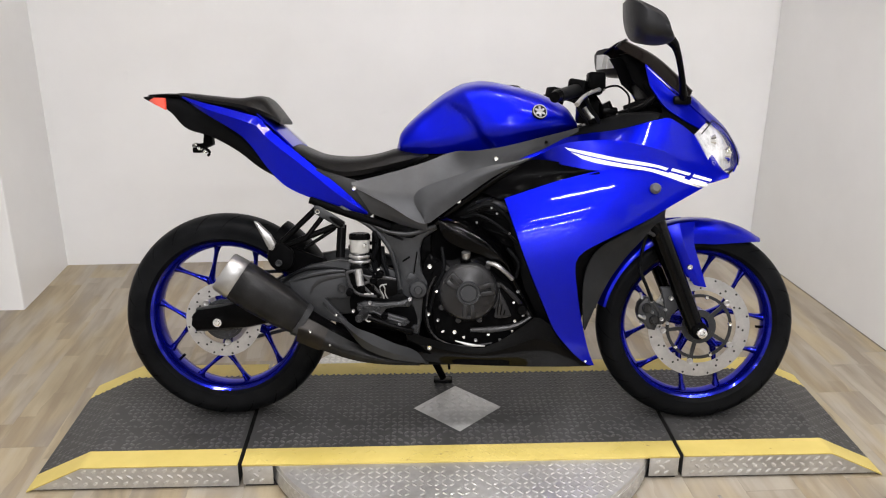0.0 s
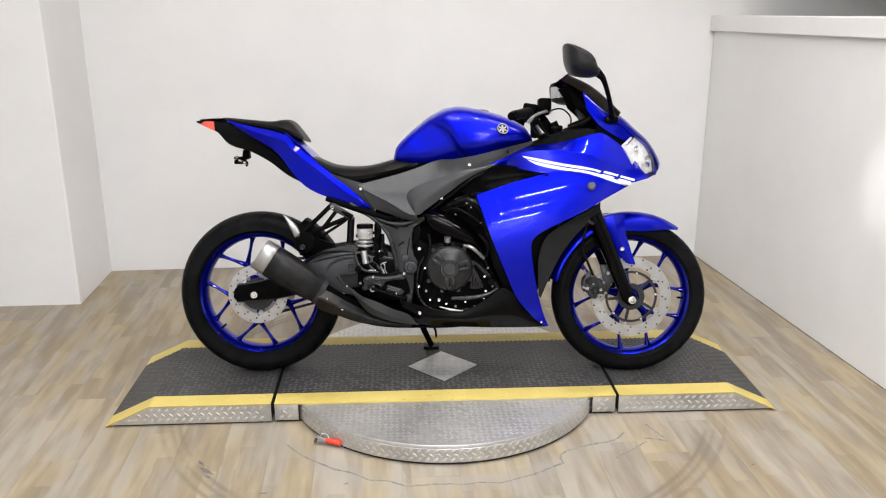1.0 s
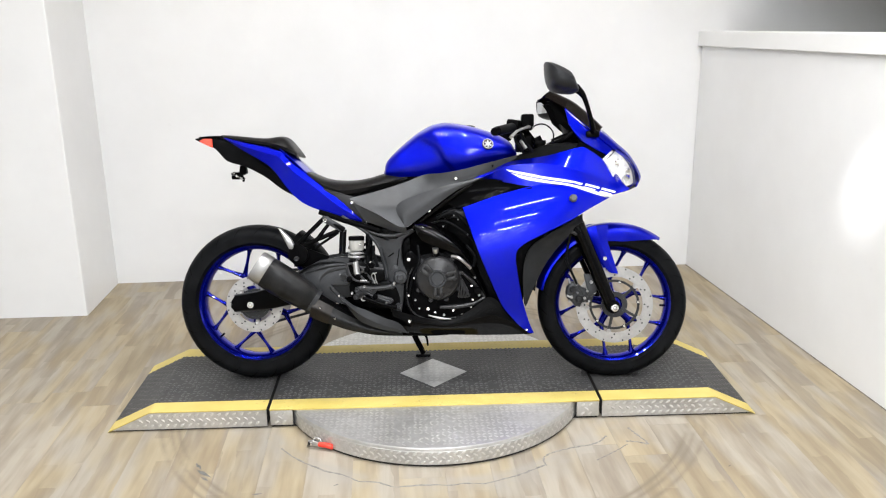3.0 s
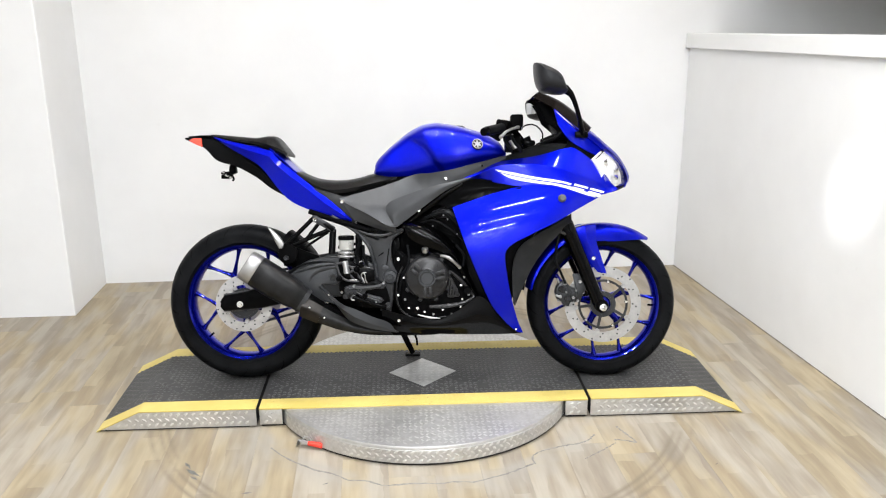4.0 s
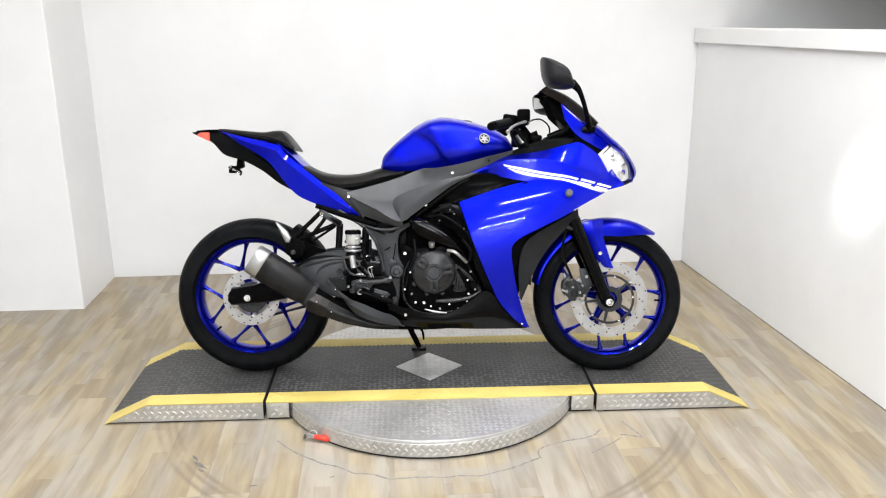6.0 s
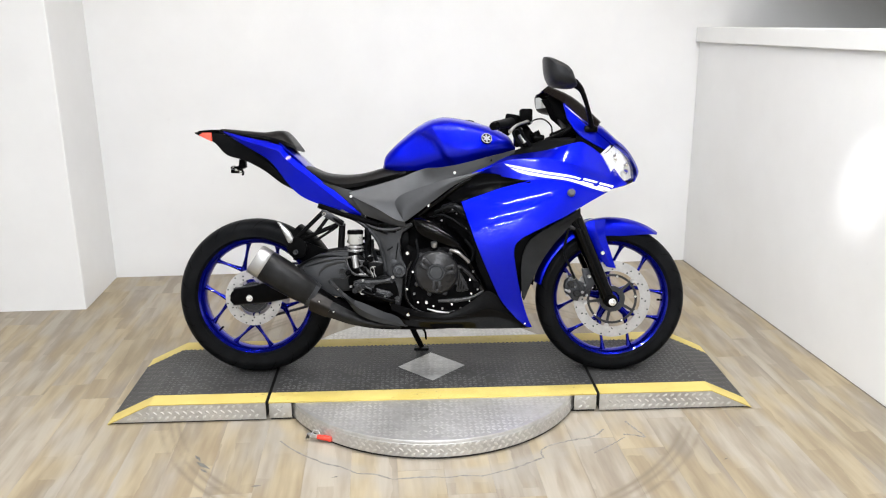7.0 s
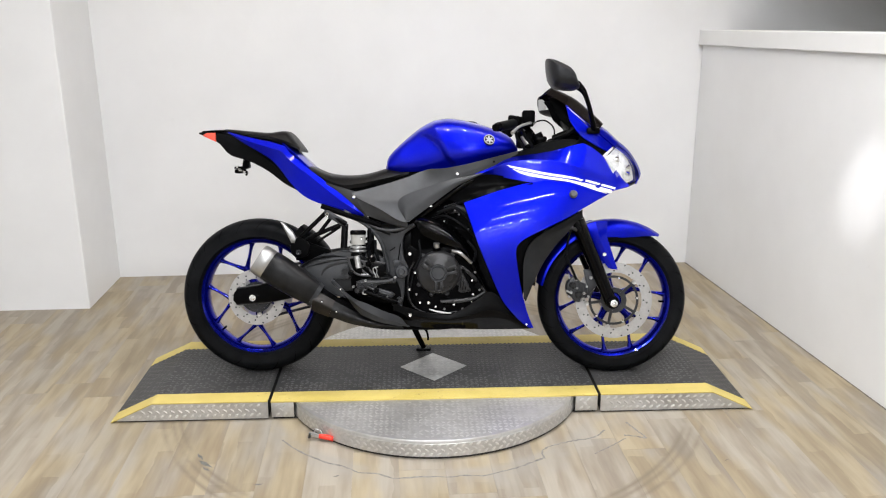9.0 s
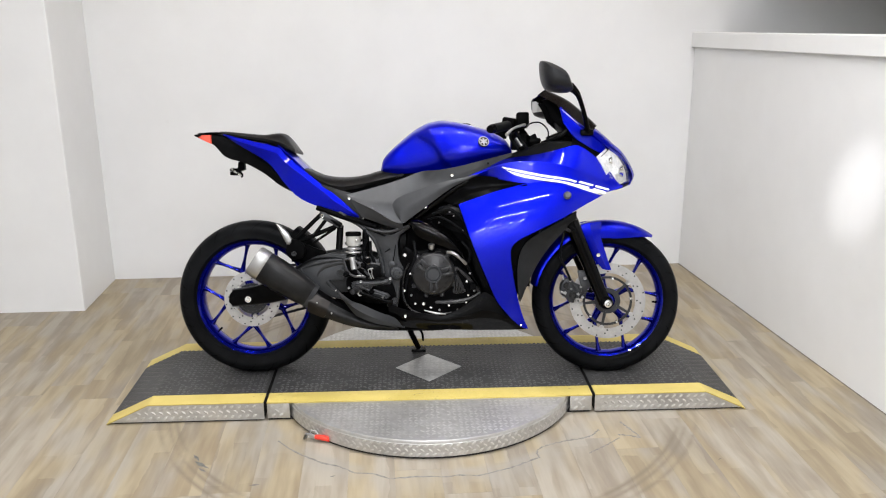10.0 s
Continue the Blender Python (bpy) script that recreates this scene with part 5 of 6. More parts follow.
for x, z, r in ((-0.083, 0.470, 0.010), (-0.064, 0.400, 0.006), (-0.085, 0.336, 0.007), (-0.083, 0.240, 0.009), (-0.046, 0.287, 0.006), (-0.014, 0.286, 0.009), (0.012, 0.272, 0.006), (0.080, 0.279, 0.006), (0.146, 0.290, 0.005), (0.152, 0.318, 0.007), (0.148, 0.370, 0.006), (0.004, 0.476, 0.005), (-0.004, 0.648, 0.009)):
    bolt(x, -0.168, z, r)
for x, z in ((0.113, 0.262), (0.045, 0.262), (0.176, 0.334), (0.160, 0.400), (-0.060, 0.318)):
    bolt(x, -0.166, z, 0.0055, SILVERPAINT)
part("case_rim", tube([(-0.068, -0.160, 0.44), (-0.086, -0.160, 0.40), (-0.092, -0.160, 0.34), (-0.080, -0.160, 0.285), (-0.040, -0.160, 0.252), (0.02, -0.161, 0.243), (0.09, -0.161, 0.252)], 0.003, 8, 40), ENGINE, bike)
part("sensor", lathe([(0.0, -0.19), (0.012, -0.19), (0.014, -0.185), (0.014, -0.15), (0.0, -0.15)], (0.17, 0, 0.352), 20, closed=False), SATIN, bike)
part("throttle_body", tube([(0.05, -0.11, 0.63), (0.10, -0.135, 0.64), (0.14, -0.135, 0.63)], [0.016, 0.02, 0.014], 12, 12), CAST, bike)
for pts, r in (([(0.02, -0.15, 0.62), (0.08, -0.155, 0.64), (0.12, -0.15, 0.615), (0.15, -0.14, 0.58)], 0.006), ([(0.0, -0.14, 0.60), (0.05, -0.15, 0.61), (0.12, -0.16, 0.57), (0.16, -0.15, 0.53)], 0.004), ([(-0.05, -0.15, 0.52), (-0.045, -0.165, 0.46), (-0.07, -0.165, 0.40), (-0.085, -0.16, 0.33)], 0.005), ([(0.13, -0.165, 0.52), (0.16, -0.17, 0.48), (0.155, -0.165, 0.44)], 0.005)):
    part("hose", tube(pts, r, 8, 20), RUBBER, bike)
part("coil_bracket", plate([(0.03, 0.635), (0.10, 0.66), (0.115, 0.65), (0.06, 0.615)], -0.15, -0.13, 0.003), SATIN, bike)
for x, z in ((0.045, 0.59), (0.10, 0.615), (0.085, 0.63), (0.135, 0.56)):
    bolt(x, -0.158, z, 0.004, SILVERPAINT)

# dark blocks added to close gaps that let the pale wall show through
part("engine_gap_filler", block(-0.165, -0.04, -0.09, 0.09, 0.30, 0.575, 0.01), DEEP, bike)
part("seat_gap_filler", block(-0.245, -0.05, -0.085, 0.085, 0.555, 0.64, 0.01), DEEP, bike)
# rear shock, reservoir and foot controls
part("shock_body", tube([(-0.285, -0.07, 0.55), (-0.27, -0.07, 0.38)], 0.016, 12, 6), SILVERPAINT, bike)
spr = [(-0.284 + 0.014 * k / 60 + 0.030 * math.cos(k * 0.62), -0.07 + 0.030 * math.sin(k * 0.62), 0.52 - 0.13 * k / 60) for k in range(61)]
part("shock_spring", tube(spr, 0.006, 8, 120), SATIN, bike, "black coil spring")
part("shock_collar", lathe([(0.015, 0.0), (0.036, 0.0), (0.036, 0.01), (0.015, 0.01)], (-0.284, -0.07, 0.472), 24, axis="z"), CAST, bike)
RX, RY = -0.278, -0.142
part("fluid_reservoir", lathe([(0.0, 0.503), (0.024, 0.503), (0.027, 0.508), (0.028, 0.542), (0.0, 0.542)], (RX, RY, 0), 24, axis="z", closed=False), FROST, bike, "milky plastic brake fluid reservoir")
part("reservoir_lid", lathe([(0.0, 0.541), (0.030, 0.541), (0.030, 0.553), (0.026, 0.557), (0.0, 0.557)], (RX, RY, 0), 24, axis="z", closed=False), SATIN, bike)
for z, r in ((0.494, 0.030), (0.480, 0.031), (0.466, 0.028)):
    part("shock_coil", lathe([(r - 0.008, z - 0.004), (r, z - 0.003), (r + 0.001, z), (r, z + 0.003), (r - 0.008, z + 0.004)], (RX, RY, 0), 24, axis="z"), SILVERPAINT if z > 0.47 else SATIN, bike)
part("shock_rod", lathe([(0.0, 0.425), (0.014, 0.425), (0.016, 0.43), (0.016, 0.50), (0.0, 0.50)], (RX - 0.004, RY, 0), 18, axis="z", closed=False), SILVERPAINT, bike, "bright shock rod")
part("shock_seat", block(-0.312, -0.246, -0.165, -0.12, 0.446, 0.456, 0.003), CAST, bike)
part("loom_cover", block(-0.246, -0.222, -0.13, -0.09, 0.40, 0.560, 0.006), PLASTIC, bike)
for pts in ([(-0.236, -0.15, 0.565), (-0.228, -0.155, 0.53), (-0.240, -0.155, 0.48), (-0.226, -0.155, 0.43)], [(-0.215, -0.14, 0.52), (-0.212, -0.15, 0.48), (-0.200, -0.15, 0.44), (-0.205, -0.15, 0.41)]):
    part("hose", tube(pts, 0.006, 8, 20), RUBBER, bike)
for x, z in ((-0.262, 0.528), (-0.224, 0.462), (-0.232, 0.445), (-0.292, 0.432), (-0.268, 0.410)):
    bolt(x, -0.172, z, 0.0065)
part("fluid_hose", tube([(-0.262, -0.145, 0.50), (-0.24, -0.15, 0.49), (-0.232, -0.155, 0.45), (-0.25, -0.16, 0.42)], 0.005, 8, 16), RUBBER, bike)
part("brake_cable", tube([(-0.24, -0.13, 0.42), (-0.34, -0.14, 0.456), (-0.44, -0.14, 0.45), (-0.52, -0.13, 0.40)], 0.004, 8, 24), RUBBER, bike)
part("heel_guard", plate([(-0.312, 0.458), (-0.286, 0.463), (-0.257, 0.448), (-0.202, 0.445), (-0.172, 0.440), (-0.171, 0.396), (-0.202, 0.384), (-0.252, 0.388), (-0.281, 0.394), (-0.300, 0.414)], -0.190, -0.180, 0.003), SATIN, bike, "dark metal heel guard")
for ridge in ([(-0.310, 0.455), (-0.286, 0.459), (-0.257, 0.444), (-0.202, 0.441), (-0.175, 0.436)], [(-0.310, 0.455), (-0.298, 0.416), (-0.280, 0.397), (-0.252, 0.391), (-0.206, 0.388)], [(-0.288, 0.456), (-0.270, 0.424), (-0.240, 0.392)], [(-0.257, 0.443), (-0.236, 0.418), (-0.214, 0.390)], [(-0.294, 0.414), (-0.262, 0.424), (-0.222, 0.440)]):
    part("guard_rib", tube([(x, -0.190, z) for x, z in ridge], 0.0042, 8, 18, flat=0.8), BRACKET, bike, "grey metal rib")
for x, z, r in ((-0.286, 0.418, 0.006), (-0.268, 0.412, 0.009), (-0.240, 0.414, 0.007), (-0.222, 0.392, 0.006)):
    part("guard_boss", lathe([(0.0, -0.194), (r * 0.5, -0.194), (r * 0.6, -0.198), (r, -0.197), (r * 1.1, -0.189), (0.0, -0.189)], (x, 0, z), 16, closed=False), SATIN, bike)
part("guard_mark", block(-0.262, -0.236, -0.193, -0.1895, 0.393, 0.398, 0.001), SILVERPAINT, bike, "small bright plate")
for loop in ([(-0.200, 0.424), (-0.217, 0.419), (-0.218, 0.409), (-0.211, 0.396), (-0.207, 0.384)], [(-0.212, 0.424), (-0.205, 0.412), (-0.205, 0.400), (-0.198, 0.384)]):
    part("return_spring", tube([(x, -0.195, z) for x, z in loop], 0.0019, 8, 20), SILVERPAINT, bike, "bright return spring")
part("master_cylinder", tube([(-0.278, -0.19, 0.465), (-0.272, -0.19, 0.42)], [0.010, 0.012], 12, 6), SILVERPAINT, bike, "silver brake master cylinder")
foot = [(-0.280, 0.370), (-0.259, 0.377), (-0.209, 0.374), (-0.168, 0.377), (-0.141, 0.384), (-0.129, 0.374), (-0.138, 0.363), (-0.168, 0.363), (-0.201, 0.357), (-0.207, 0.348), (-0.176, 0.339), (-0.147, 0.331), (-0.137, 0.319), (-0.151, 0.309), (-0.184, 0.311), (-0.209, 0.325), (-0.232, 0.343), (-0.255, 0.345), (-0.277, 0.350)]
part("foot_bracket", plate(foot, -0.205, -0.188, 0.004), BRACKETDARK, bike, "dark metal footrest bracket")
part("bracket_web", tube([(-0.262, -0.206, 0.366), (-0.215, -0.207, 0.366), (-0.145, -0.206, 0.373)], [0.003, 0.0035, 0.003], 8, 14), BRACKETDARK, bike)
part("bracket_web", tube([(-0.238, -0.206, 0.352), (-0.200, -0.207, 0.334), (-0.150, -0.206, 0.318)], [0.003, 0.004, 0.003], 8, 14), BRACKETDARK, bike)
for x, z, r in ((-0.248, 0.332, 0.009), (-0.121, 0.303, 0.010), (-0.151, 0.319, 0.007), (-0.141, 0.373, 0.007), (-0.272, 0.360, 0.008), (-0.225, 0.360, 0.006)):
    part("pivot_boss", lathe([(0.0, -0.209), (r * 0.45, -0.209), (r * 0.5, -0.213), (r * 0.9, -0.213), (r * 1.1, -0.207), (r * 1.1, -0.200), (0.0, -0.200)], (x, 0, z), 16, closed=False), BRACKETDARK, bike)
part("peg_ring", lathe([(0.006, -0.214), (0.010, -0.214), (0.010, -0.208), (0.006, -0.208)], (-0.248, 0, 0.332), 18), SILVERPAINT, bike, "bright ring")
part("footpeg", tube([(-0.262, -0.19, 0.345), (-0.262, -0.23, 0.345), (-0.268, -0.285, 0.347)], [0.013, 0.012, 0.010], 12, 10), ENGINE, bike, "ribbed black metal footpeg")
part("brake_pedal", tube([(-0.25, -0.21, 0.335), (-0.20, -0.215, 0.318), (-0.15, -0.22, 0.302), (-0.128, -0.225, 0.298)], [0.008, 0.007, 0.007, 0.010], 10, 16), SATIN, bike)
for x, z, r in ((-0.255, 0.337, 0.008), (-0.136, 0.386, 0.007), (-0.29, 0.352, 0.006), (-0.165, 0.315, 0.005), (-0.148, 0.302, 0.006), (-0.245, 0.375, 0.006)):
    bolt(x, -0.21, z, r, SILVERPAINT)

part("master_bracket", plate(smooth_outline([(-0.300, 0.470), (-0.280, 0.476), (-0.240, 0.455), (-0.222, 0.415), (-0.232, 0.385), (-0.282, 0.388), (-0.296, 0.415)], 42), -0.19, -0.182, 0.002), DEEP, bike)
part("linkage_plate", plate(smooth_outline([(-0.300, 0.385), (-0.245, 0.392), (-0.165, 0.392), (-0.130, 0.360), (-0.120, 0.300), (-0.180, 0.285), (-0.260, 0.300), (-0.298, 0.335)], 48), -0.165, -0.155, 0.003), DEEP, bike)
for x, z in ((-0.235, 0.436), (-0.218, 0.452), (-0.205, 0.338), (-0.178, 0.306), (-0.30, 0.402)):
    part("linkage_knuckle", lathe([(0.0, -0.214), (0.006, -0.214), (0.010, -0.210), (0.011, -0.19), (0.0, -0.19)], (x, 0, z), 14, closed=False), DEEP, bike)
# side stand on the far side
part("side_stand", tube([(-0.10, 0.10, 0.20), (-0.075, 0.135, 0.125), (-0.045, 0.178, 0.052)], [0.013, 0.012, 0.011], 12, 12), SATIN, bike, "black side stand")
part("stand_foot", block(-0.075, -0.015, 0.165, 0.215, 0.036, 0.046, 0.003, turn=None), SATIN, bike)
part("stand_lug", tube([(-0.06, 0.13, 0.16), (-0.03, 0.15, 0.12), (-0.025, 0.155, 0.085)], [0.005, 0.005, 0.004], 8, 10), SATIN, bike)

# belly pan
pair("belly_panel", [[(-0.150, -0.150, 0.284), (-0.085, -0.160, 0.264), (-0.017, -0.170, 0.249), (0.059, -0.176, 0.242), (0.095, -0.177, 0.255), (0.135, -0.177, 0.277), (0.183, -0.176, 0.310), (0.210, -0.175, 0.329), (0.235, -0.175, 0.320), (0.276, -0.172, 0.280), (0.327, -0.160, 0.226), (0.372, -0.146, 0.194)],
                     [(-0.145, -0.152, 0.240), (-0.080, -0.161, 0.230), (-0.017, -0.171, 0.222), (0.059, -0.177, 0.216), (0.100, -0.178, 0.220), (0.140, -0.178, 0.228), (0.185, -0.177, 0.240), (0.215, -0.176, 0.246), (0.240, -0.175, 0.244), (0.280, -0.171, 0.230), (0.327, -0.159, 0.206), (0.372, -0.146, 0.191)],
                     [(-0.136, -0.150, 0.204), (-0.080, -0.150, 0.195), (-0.017, -0.150, 0.188), (0.059, -0.150, 0.185), (0.100, -0.150, 0.184), (0.140, -0.150, 0.183), (0.185, -0.150, 0.182), (0.215, -0.150, 0.182), (0.240, -0.150, 0.182), (0.280, -0.150, 0.182), (0.327, -0.150, 0.183), (0.372, -0.150, 0.185)]], BLACK, 48, 12, 0.004, "gloss black belly panel")
bolt(0.352, -0.162, 0.203, 0.006)
part("belly_floor", block(-0.1, 0.36, -0.11, 0.11, 0.186, 0.194, 0.003), PLASTIC, bike)

# side fairing
FLANK = ([0.19, 0.27, 0.35, 0.44, 0.51, 0.552, 0.596, 0.64, 0.685, 0.716, 0.745, 0.80], [0.150, 0.189, 0.212, 0.227, 0.2310, 0.2295, 0.2247, 0.2156, 0.2012, 0.1900, 0.1790, 0.158])


def flank(p):
    """The bulge of the fairing's flank: widest half-way up, falling away to both ends."""
    h = p.z - 0.25 * (p.x - 0.29)
    w = float(np.mean([np.interp(h + d, *FLANK) for d in (-0.02, -0.01, 0.0, 0.01, 0.02)]))
    w -= 0.36 * (p.x - 0.31) ** 2
    return Vector((p.x, math.copysign(w, p.y), p.z))


rows = [[(0.360, -0.152, 0.190), (0.370, -0.150, 0.188), (0.380, -0.148, 0.187)],
        [(0.337, -0.158, 0.208), (0.352, -0.158, 0.212), (0.366, -0.155, 0.218)],
        [(0.297, -0.178, 0.251), (0.325, -0.178, 0.254), (0.352, -0.170, 0.256)],
        [(0.261, -0.195, 0.298), (0.300, -0.198, 0.298), (0.340, -0.184, 0.296)],
        [(0.235, -0.210, 0.354), (0.280, -0.212, 0.352), (0.326, -0.200, 0.350)],
        [(0.214, -0.220, 0.405), (0.265, -0.222, 0.408), (0.315, -0.210, 0.410)],
        [(0.191, -0.224, 0.460), (0.250, -0.226, 0.466), (0.307, -0.220, 0.470)],
        [(0.169, -0.222, 0.513), (0.240, -0.228, 0.508), (0.311, -0.222, 0.502)],
        [(0.151, -0.214, 0.565), (0.240, -0.229, 0.548), (0.335, -0.224, 0.526)],
        [(0.140, -0.206, 0.597), (0.270, -0.226, 0.590), (0.395, -0.224, 0.557)],
        [(0.132, -0.198, 0.620), (0.300, -0.2155, 0.632), (0.440, -0.224, 0.620), (0.490, -0.206, 0.602)],
        [(0.125, -0.189, 0.641), (0.300, -0.203, 0.680), (0.440, -0.214, 0.690), (0.530, -0.212, 0.660), (0.572, -0.195, 0.648)],
        [(0.119, -0.182, 0.658), (0.279, -0.190, 0.711), (0.410, -0.203, 0.738), (0.552, -0.206, 0.726), (0.652, -0.180, 0.690)]]
fairing = pair("side_fairing", rows, BLUE, 44, 60, 0.004, "glossy blue side fairing", bend=flank)
edge = [tuple(flank(Vector((x, -0.2, z)))) for x, z in ((0.121, 0.656), (0.151, 0.567), (0.190, 0.462), (0.235, 0.356), (0.262, 0.299), (0.298, 0.252), (0.338, 0.209), (0.368, 0.190))]
part("fairing_border", tube([tuple(flank(Vector((x, -0.2, z)))) for x, z in ((0.121, 0.656), (0.189, 0.680), (0.279, 0.709), (0.370, 0.729), (0.440, 0.739))], 0.0035, 8, 40), BLUE, fairing)
part("fairing_border", tube([(x + 0.001, y + 0.0015, z) for x, y, z in edge], 0.0035, 8, 50), BLUE, fairing)
up_low = [(0.150, -0.180, 0.755), (0.215, -0.188, 0.763), (0.285, -0.196, 0.748), (0.365, -0.204, 0.735), (0.460, -0.210, 0.742), (0.555, -0.208, 0.724), (0.650, -0.190, 0.700), (0.728, -0.160, 0.716)]
up_low = [tuple(flank(Vector(p))) for p in up_low]
up_mid = [(0.150, -0.177, 0.757), (0.215, -0.183, 0.780), (0.278, -0.182, 0.805), (0.365, -0.184, 0.814), (0.440, -0.185, 0.811), (0.516, -0.184, 0.796), (0.580, -0.180, 0.772), (0.660, -0.168, 0.744), (0.732, -0.148, 0.722)]
up_top = [(0.152, -0.178, 0.760), (0.222, -0.172, 0.790), (0.282, -0.160, 0.818), (0.343, -0.154, 0.830), (0.397, -0.153, 0.837), (0.440, -0.153, 0.845), (0.496, -0.150, 0.860), (0.548, -0.147, 0.873), (0.567, -0.146, 0.873), (0.611, -0.144, 0.846), (0.655, -0.142, 0.808), (0.688, -0.142, 0.770), (0.712, -0.142, 0.732)]
upper = pair("upper_fairing", [up_low, up_mid, up_top], BLUE, 44, 15, 0.004, "glossy blue upper fairing", linear=True, sharp=15)
part("crease_edge", tube([(x, y + 0.001, z) for x, y, z in up_mid[1:-1]], 0.0028, 8, 60), BLUE, upper)
part("crease_edge", tube([(x, y + 0.001, z) for x, y, z in up_top[2:10]], 0.0022, 8, 60), BLUE, upper)
pair("inner_fairing", [[(0.344, -0.180, 0.300), (0.338, -0.182, 0.400), (0.345, -0.186, 0.467), (0.372, -0.190, 0.518), (0.440, -0.192, 0.562), (0.516, -0.188, 0.604), (0.556, -0.180, 0.630)], [(0.347, -0.172, 0.300), (0.358, -0.172, 0.380), (0.385, -0.172, 0.450), (0.420, -0.170, 0.505), (0.462, -0.166, 0.548), (0.522, -0.160, 0.590), (0.560, -0.158, 0.610)], [(0.350, -0.160, 0.290), (0.385, -0.155, 0.372), (0.419, -0.152, 0.438), (0.464, -0.148, 0.500), (0.510, -0.144, 0.550), (0.540, -0.142, 0.586), (0.568, -0.142, 0.600)]], INNERGREY, 30, 12, 0.004, "matt dark grey inner fairing")
pair("fairing_gap_liner", [[(0.290, -0.165, 0.500), (0.330, -0.170, 0.525), (0.40, -0.175, 0.560)], [(0.300, -0.160, 0.40), (0.345, -0.165, 0.45), (0.42, -0.165, 0.52)], [(0.330, -0.14, 0.26), (0.355, -0.14, 0.36), (0.44, -0.14, 0.48)]], SATIN, 12, 8, 0.003, "black liner behind the fairing's edge")
pair("air_duct", [[(0.04, -0.150, 0.682), (0.11, -0.160, 0.730), (0.19, -0.172, 0.762), (0.30, -0.180, 0.752), (0.37, -0.186, 0.744)], [(0.09, -0.165, 0.660), (0.15, -0.170, 0.700), (0.22, -0.172, 0.725), (0.30, -0.178, 0.728), (0.37, -0.188, 0.736)], [(0.110, -0.178, 0.655), (0.16, -0.182, 0.675), (0.22, -0.185, 0.693), (0.30, -0.19, 0.716), (0.37, -0.20, 0.73)]], DEEP, 24, 10, 0.004, "black air duct panel")
pair("cowl_liner", [[(0.160, -0.172, 0.764), (0.222, -0.168, 0.791), (0.282, -0.157, 0.820), (0.343, -0.151, 0.832), (0.397, -0.150, 0.839), (0.440, -0.150, 0.847), (0.496, -0.147, 0.862), (0.548, -0.144, 0.875)], [(0.165, -0.160, 0.772), (0.225, -0.152, 0.800), (0.284, -0.142, 0.829), (0.360, -0.138, 0.857), (0.435, -0.136, 0.883), (0.480, -0.134, 0.887), (0.512, -0.133, 0.889), (0.556, -0.132, 0.884)], [(0.17, -0.11, 0.775), (0.23, -0.10, 0.803), (0.29, -0.10, 0.83), (0.36, -0.10, 0.855), (0.435, -0.10, 0.876), (0.48, -0.10, 0.880), (0.512, -0.10, 0.884), (0.556, -0.10, 0.880)]], LINERGREY, 26, 12, 0.004, "satin dark grey cowl liner")
for s in (-1, 1):
    part("inner_cowl", plate([(0.437, 1.050), (0.470, 1.056), (0.530, 0.995), (0.575, 0.945), (0.640, 0.890), (0.655, 0.860), (0.560, 0.872), (0.490, 0.880), (0.517, 0.925), (0.517, 0.940), (0.475, 0.977), (0.458, 1.019)], *sorted((s * 0.070, s * 0.078)), 0.004), PLASTIC, bike, "black inner cowl")
pair("cowl_side", [[(0.532, -0.147, 0.873), (0.600, -0.137, 0.837), (0.660, -0.124, 0.800)], [(0.545, -0.137, 0.893), (0.61, -0.125, 0.868), (0.668, -0.110, 0.835)], [(0.545, -0.125, 0.905), (0.62, -0.112, 0.892), (0.690, -0.092, 0.862)]], PLASTIC, 16, 8, 0.004, "black cowl side panel")
# indicator blank
plug = part("indicator_blank", lathe([(0.0, -0.012), (0.009, -0.012), (0.013, -0.008), (0.0145, 0.0), (0.0145, 0.004), (0.0, 0.004)], (0, 0, 0), 24, closed=False), PLUGGREY, bike, "grey indicator block-off plug")
plug.matrix_local = pose(0.517, -0.214, 0.690, -12, 0, 5)

# headlamp, nose, screen
lamp_shell = [[(0.645, -0.150, 0.833), (0.680, -0.115, 0.860), (0.696, -0.085, 0.869)], [(0.664, -0.158, 0.800), (0.708, -0.120, 0.820), (0.736, -0.078, 0.836)], [(0.680, -0.162, 0.765), (0.732, -0.118, 0.778), (0.768, -0.066, 0.785)], [(0.690, -0.160, 0.728), (0.735, -0.112, 0.732), (0.776, -0.058, 0.742)]]
for m in (False, True):
    rr = [mirrored(r) for r in lamp_shell] if m else lamp_shell
    back = [[(x - 0.010, y * 0.985, z) for x, y, z in r] for r in rr]
    head = part("headlamp", shell(back, 16, 14, 0.004), REFLECT, bike, "clear headlamp with a bright reflector")
    part("lens", shell(rr, 18, 16, 0.0025), LENS, head, "clear headlamp lens")
    s = 1 if m else -1
    for rx, rz, rr0 in ((0.672, 0.815, 0.017), (0.712, 0.778, 0.022)):
        part("reflector", lathe([(0.0, 0.0), (rr0 * 0.6, 0.003), (rr0, 0.010), (rr0 * 1.1, 0.010), (rr0 * 0.7, -0.002), (0.0, -0.004)], (rx + 0.012, s * 0.128, rz), 20, axis="x", closed=False), CHROME, head)
    part("lamp_bezel", tube([(0.652, s * 0.150, 0.834), (0.685, s * 0.114, 0.861), (0.702, s * 0.084, 0.870), (0.744, s * 0.076, 0.838), (0.778, s * 0.063, 0.786), (0.788, s * 0.056, 0.746)], 0.0014, 8, 24), BLACK, head)
